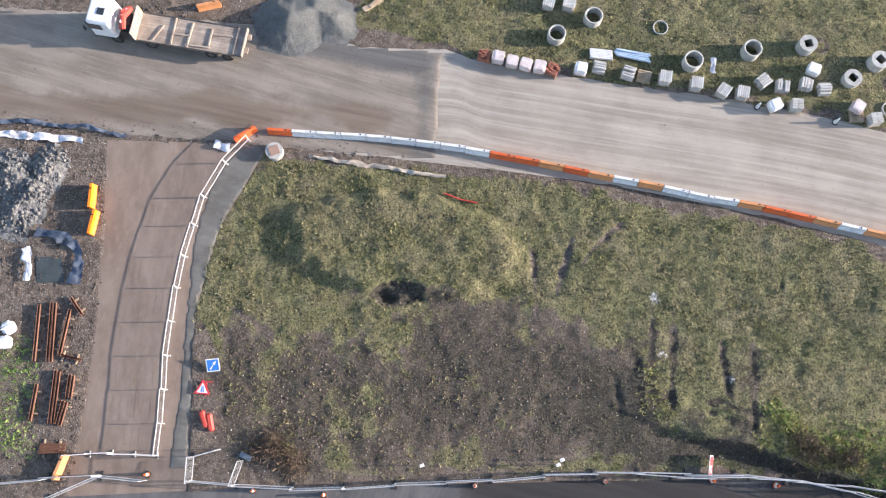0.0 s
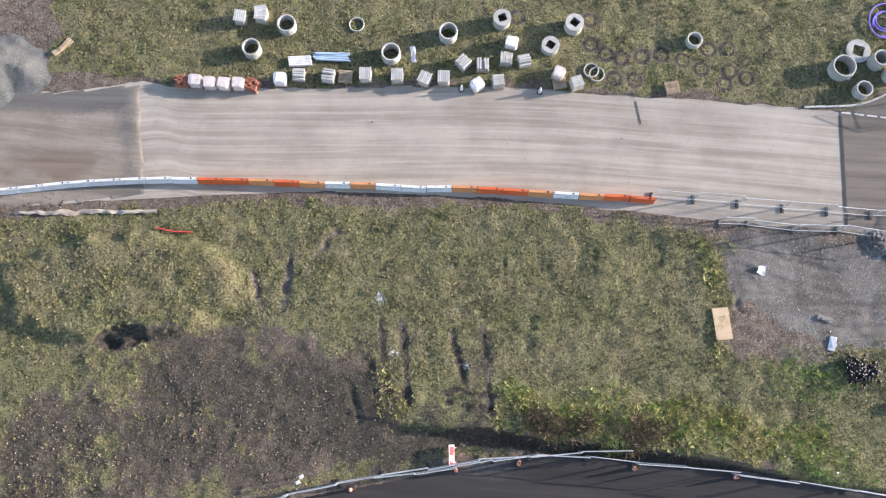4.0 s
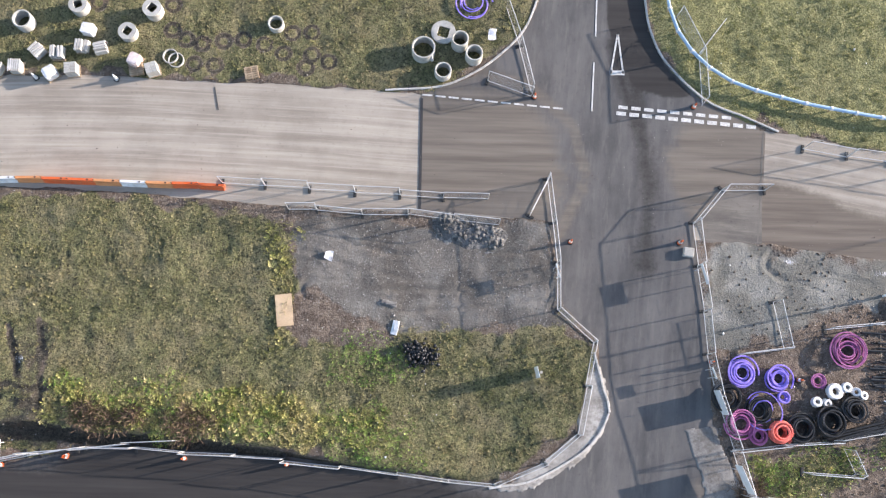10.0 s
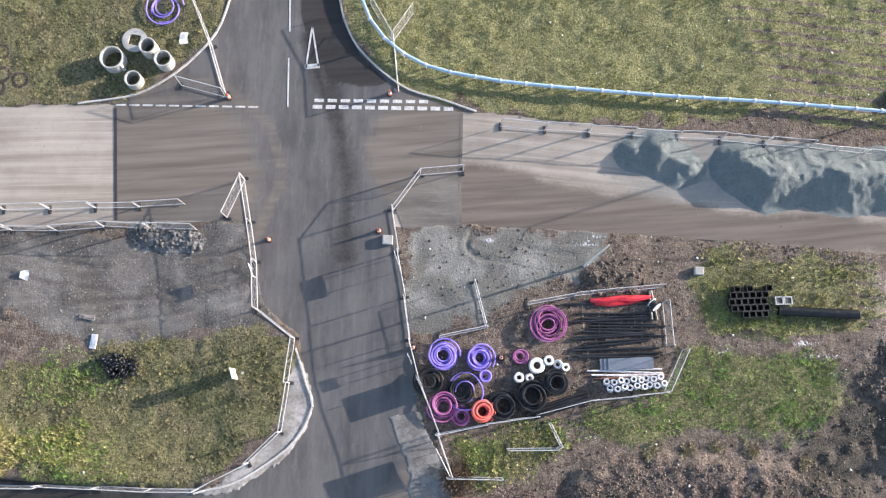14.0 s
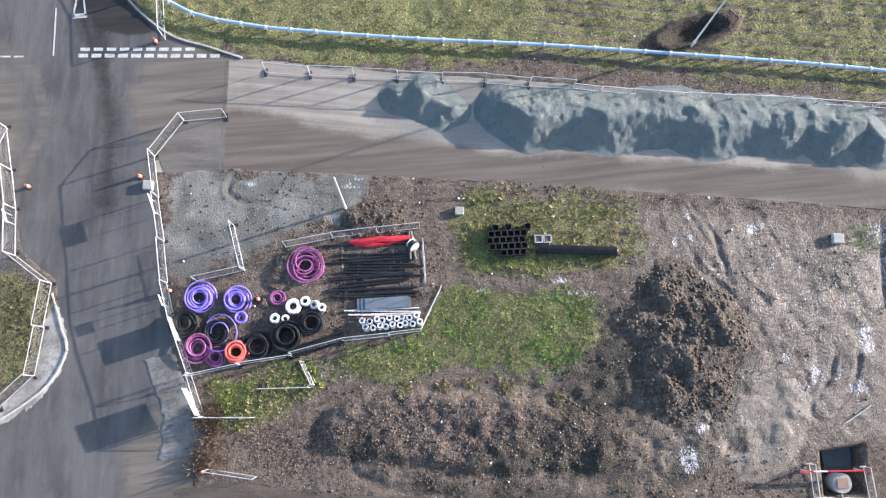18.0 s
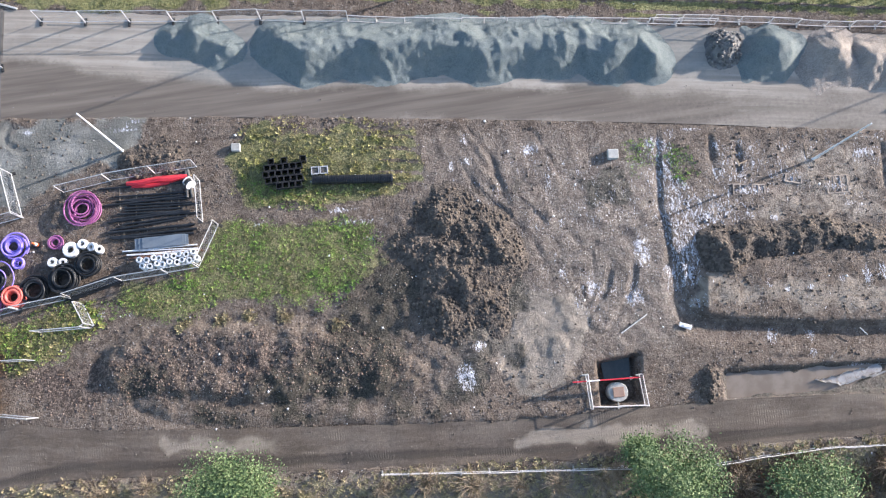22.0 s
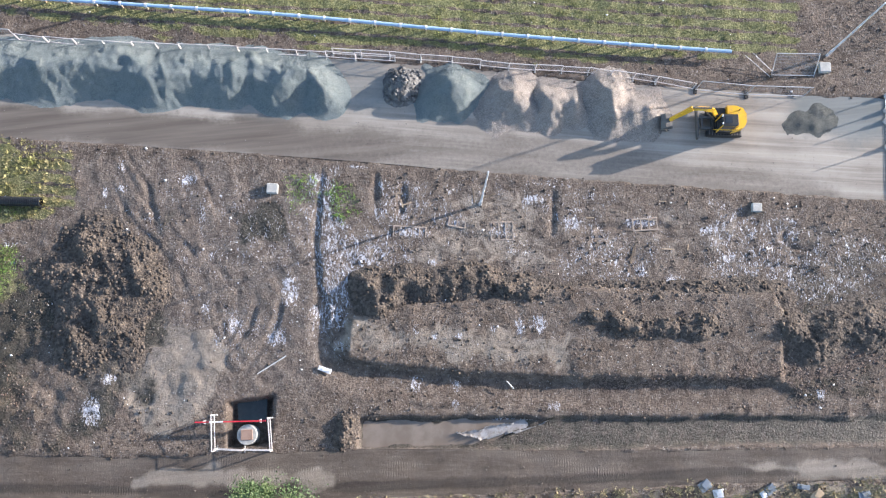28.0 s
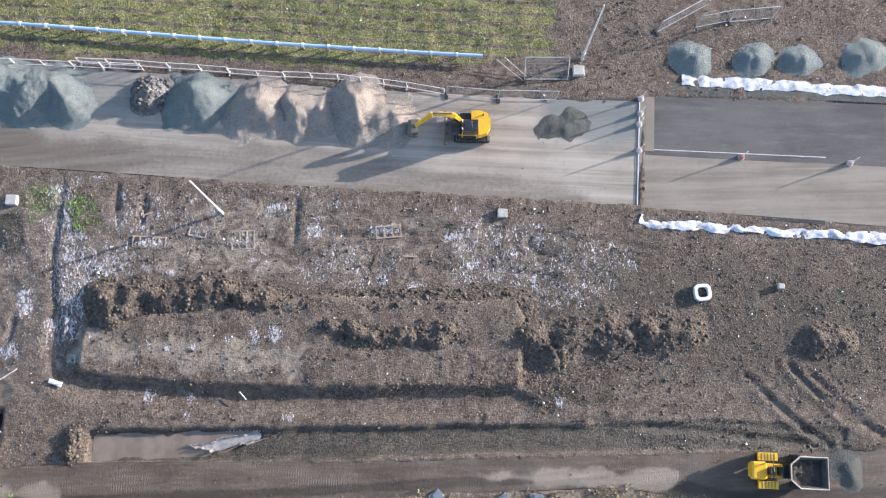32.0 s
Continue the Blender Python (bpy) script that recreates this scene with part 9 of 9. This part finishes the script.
BRAMBLE = [[(27.88, 0.3), (31.92, -0.9), (31.65, -2.1), (27.58, -0.9)], [(34.45, -1.4), (36.93, -2.2), (36.54, -3.4), (34.11, -2.6)], [(122.20, -43.69), (139.27, -49.16), (137.81, -52.20), (121.23, -46.01)], [(-12.34, 0.86), (-10.02, 1.03), (-9.77, -0.61), (-12.08, -0.58)], [(72.38, -15.64), (75.27, -16.22), (74.24, -19.80), (72.28, -19.11)]]
xs, ys, zs = zip(*[spread_in(14, o, 0.5, 0.3) for o in BRAMBLE])
x, y, z = np.concatenate(xs), np.concatenate(ys), np.concatenate(zs)
TWIGS = [tuft(40 + k, 9, 0.035, 1.0) for k in range(4)]
scatter("bramble_stems", x, y, z + 0.05, TWIGS, 0.35 + 0.5 * R.rand(len(x)), M_TWIG, "tangle of bare brown bramble stems", "brambles", 0.6, 8)
x, y, z = spread(11, lambda x, y: (0.6 * step01(x, 70, 84) + 0.8 * step01(-x, 18, 22)) * (1 - 0.55 * step01(inside(x, y, STONY_E), -2, 2)) * (1 - 0.75 * step01(inside(x, y, WEST_MUD), -1, 1)) * np.clip(fbm(x, y, 3.0, 171, 3) * 2.6 - 0.4, 0.15, 1), 1.0, 0.1)
i, j, ok = plan_at(x, y)
m = FINE["grass"][i, j] < 0.4
scatter("earth_clods", x[m], y[m], z[m], LUMPS, 0.015 + 0.13 * R.rand(m.sum()) ** 3.2, M_CLOD, "small clods over the churned mud", "clods", 0.5, 21)
x, y, z = spread(16, lambda x, y: FINE["dark"][plan_at(x, y)[:2]] * (x > 60), 1.0, 0.25)
scatter("earth_clods", x, y, z, LUMPS, 0.02 + 0.1 * R.rand(len(x)) ** 2.8, M_CLOD, "broken clods of dark earth", "clods", 0.5, 9)
hx, hy, hz = [], [], []
for nm, ax, ay, az in HEAPS:
    if nm == "earth_spoil":
        m = (az > 0.1) & (R.rand(*az.shape) < 0.6)
        hx.append(ax[m] + R.uniform(-0.08, 0.08, m.sum())), hy.append(ay[m] + R.uniform(-0.08, 0.08, m.sum())), hz.append(az[m])
x, y, z = np.concatenate(hx), np.concatenate(hy), np.concatenate(hz)
scatter("earth_clods", x, y, z - 0.02, LUMPS, 0.03 + 0.2 * R.rand(len(x)) ** 4, M_CLOD, "clods of earth over the spoil heaps", "clods", 0.6, 10)
hx, hy, hz = [], [], []
for nm, ax, ay, az in HEAPS:
    if nm == "dark_rubble":
        m = (az > 0.05) & (R.rand(*az.shape) < 0.35)
        hx.append(ax[m]), hy.append(ay[m]), hz.append(az[m])
x, y, z = np.concatenate(hx), np.concatenate(hy), np.concatenate(hz)
scatter("rubble_lumps", x, y, z, LUMPS, 0.07 + 0.2 * R.rand(len(x)) ** 1.5, M_RUBBLE, "angular lumps of dark broken stone", "rubble", 0.8, 11)
x, y, z = spread(18, lambda x, y: 0.16 + 0.8 * step01(inside(x, y, STONY_E), -3, 3) + 0.4 * step01(-x, 9, 18) * step01(y, -5, 0) + 0.4 * step01(inside(x, y, RUST_HEAP), -1, 1), 1.0, 0.1)
i, j, ok = plan_at(x, y)
m = FINE["grass"][i, j] < 0.5
scatter("loose_stones", x[m], y[m], z[m] + 0.01, LUMPS, 0.012 + 0.06 * R.rand(m.sum()) ** 3.5, M_STONES, "pale stones scattered over bare earth", "stones", 0.6, 12)
x, y, z = spread(0.5, lambda x, y: 0.9 * step01(inside(x, y, SCRAPS), -1, 1) + 0.08 * step01(inside(x, y, FIELD_W), 0, 1) + 0.3 * step01(x, 72, 80), 1.0, 0.1)
scatter("litter_scraps", x, y, z + 0.06, LUMPS, 0.03 + 0.1 * R.rand(len(x)) ** 4, M_WHITEPL, "small scraps of white plastic and stone", "litter", 0.5, 22, 0.4)
x, y, z = spread(22, "rusty", 1.0, 0.2)
scatter("brick_bits", x, y, z + 0.01, LUMPS, 0.02 + 0.09 * R.rand(len(x)) ** 2.4, M_LITTER, "brown leaf litter and brick fragments", "litter", 0.7, 13)
for o, per, big, lab in ((HAUL_TOP + HAUL_LOW[::-1], 0.8, 0.035, "grit and small stones on the haul road"), (HAUL_TOP + HAUL_LOW[::-1], 0.3, 0.05, "mud dropped on the road by tyres"), ([(-36.95, 27.73), (-23.04, 26.30), (-13.40, 26.16), (-4.66, 24.10), (-1.93, 22.62), (-14.23, 23.90), (-22.93, 24.61), (-34.01, 25.98)], 14, 0.09, "broken stone along the edge of the haul road"),
                         ([(-8.48, 33.80), (2.31, 32.62), (1.79, 29.12), (-1.92, 28.19), (-6.57, 31.24)], 9, 0.06, "spilt grey stone beside the heap"), (TRACK_TOP + TRACK_LOW[::-1], 2.0, 0.07, "clods dropped on the track")):
    n = int(248 * 65 * per)
    s, u = R.uniform(-44, 203, n), R.uniform(-30, 35, n)
    x, y = s * CA - u * SA, 15 + s * SA + u * CA
    m = inside(x, y, o) > 0.1
    scatter("road_grit", x[m], y[m], np.full(m.sum(), 0.035), LUMPS, 0.01 + big * R.rand(m.sum()) ** 3.5, M_STONES if "haul road" in lab and per < 1 else M_CLOD, lab, "stones", 0.6, 31)
n = 260
x, y = 52.9 + R.normal(0, 0.62, n), -1.05 + R.normal(0, 0.5, n)
x, y = x - 0.5 * (y + 1.05), y
i, j, ok = plan_at(x, y)
scatter("plastic_refuse", x, y, FINE["z"][i, j] + 0.12 + 0.25 * R.rand(n), LUMPS, 0.07 + 0.14 * R.rand(n), M_PIPE, "heap of shiny black plastic scraps in grass", "refuse", 1.2, 41, 0.5)
x, y, z = spread(3, "gravel", 1.0, 0.2)
scatter("loose_stones", x, y, z + 0.01, LUMPS, 0.012 + 0.05 * R.rand(len(x)) ** 3, M_STONES, "grey stones over the hard standing", "stones", 0.6, 14)


# ---- trees of the lower verge ----
LEAVES = []
for k in range(4):
    r = random.Random(k + 60)
    LEAVES.append(([(-0.5, 0, 0), (0, -0.28, 0.12), (0.55, 0, 0.0), (0, 0.28, 0.14)], [(0, 1, 2), (0, 2, 3)]))


def tree(x, y, reach, h, seed, leaves=9000, label="round evergreen tree with dense mid-green leaves"):
    r, q = random.Random(seed), np.random.RandomState(seed)
    t = thing("tree", label, "tree", pose(x, y, 0.0))
    tips, wood = [], Shape()
    wood.tube([(0, 0, -0.1), (0.1, 0.05, h * 0.25), (0.05, -0.05, h * 0.5), (0.0, 0.1, h * 0.85)], [0.2, 0.16, 0.11, 0.04], 8)
    for k in range(16):
        a, z0 = k * 2.4, h * r.uniform(0.2, 0.7)
        l, up = reach * r.uniform(0.55, 1.0), r.uniform(0.2, 0.5) * h * 0.55
        mid = (math.cos(a) * l * 0.5, math.sin(a) * l * 0.5, z0 + up * 0.6)
        end = (math.cos(a + 0.2) * l, math.sin(a + 0.2) * l, z0 + up)
        wood.tube([(0, 0, z0), mid, end], [0.07, 0.045, 0.015], 5)
        tips += [mid, end, tuple((m + e) / 2 for m, e in zip(mid, end))]
        for j in range(3):
            e2 = tuple(m + r.uniform(-1, 1) * reach * 0.32 for m in mid)
            wood.tube([mid, e2], [0.03, 0.01], 4)
            tips.append(e2)
    tips += [(r.uniform(-0.35, 0.35) * reach, r.uniform(-0.35, 0.35) * reach, h * r.uniform(0.75, 1.0)) for _ in range(8)]
    part("trunk", wood, M_BARK, t, "trunk with bare limbs")
    tip = np.array(tips)
    k = q.randint(0, len(tip), leaves)
    off = q.normal(0, 1, (leaves, 3)) * np.array([0.17, 0.17, 0.11]) * reach
    p = tip[k] + off
    p[:, 2] = np.clip(p[:, 2], 0.25, None)
    c = scatter("crown", p[:, 0], p[:, 1], p[:, 2], LEAVES, 0.1 + 0.1 * q.rand(leaves), M_LEAF, "uneven crown of small leaves", "", 0.9, seed, kind="")
    c.parent = t
    del c["label"]
    return t


tree(*(89.02, -32.39), 3.7, 6.0, 3, 15000)
tree(*(118.55, -43.05), 3.1, 5.2, 5, 12000)
tree(*(127.60, -47.44), 3.0, 4.2, 8, 10000)
tree(*(117.31, -40.38), 1.6, 2.6, 9, 4000, "small leafy evergreen shrub on the verge")


def shrub(x, y, reach, seed, label="leafless brown shrub with many thin stems"):
    r = random.Random(seed)
    t, s = thing("shrub", label, "shrub", pose(x, y, 0.0)), Shape()
    for k in range(46):
        a, l = r.uniform(0, 6.3), reach * r.uniform(0.5, 1.0)
        up = r.uniform(0.5, 1.5) * reach * 0.8
        m = (math.cos(a) * l * 0.4, math.sin(a) * l * 0.4, up * 0.7)
        s.tube([(r.uniform(-0.1, 0.1), r.uniform(-0.1, 0.1), 0), m, (math.cos(a + 0.3) * l, math.sin(a + 0.3) * l, up)], [0.025, 0.018, 0.006], 4, cap=False)
        for j in range(3):
            s.tube([m, (m[0] + r.uniform(-0.5, 0.5) * reach * 0.6, m[1] + r.uniform(-0.5, 0.5) * reach * 0.6, m[2] + r.uniform(0, 0.5) * reach)], [0.012, 0.005], 3, cap=False)
    part("bush", s, M_STEM, t)


for k, q in enumerate([(98.73, -35.81), (101.95, -36.67), (104.94, -38.21), (108.04, -39.45), (110.79, -40.48), (114.08, -41.27), (115.02, -41.19), (123.44, -45.11), (134.45, -48.56), (136.37, -49.49), (138.55, -49.86), (79.38, -28.77), (82.58, -29.45)]):
    shrub(*q, 1.3 + 0.5 * (k % 3), k)
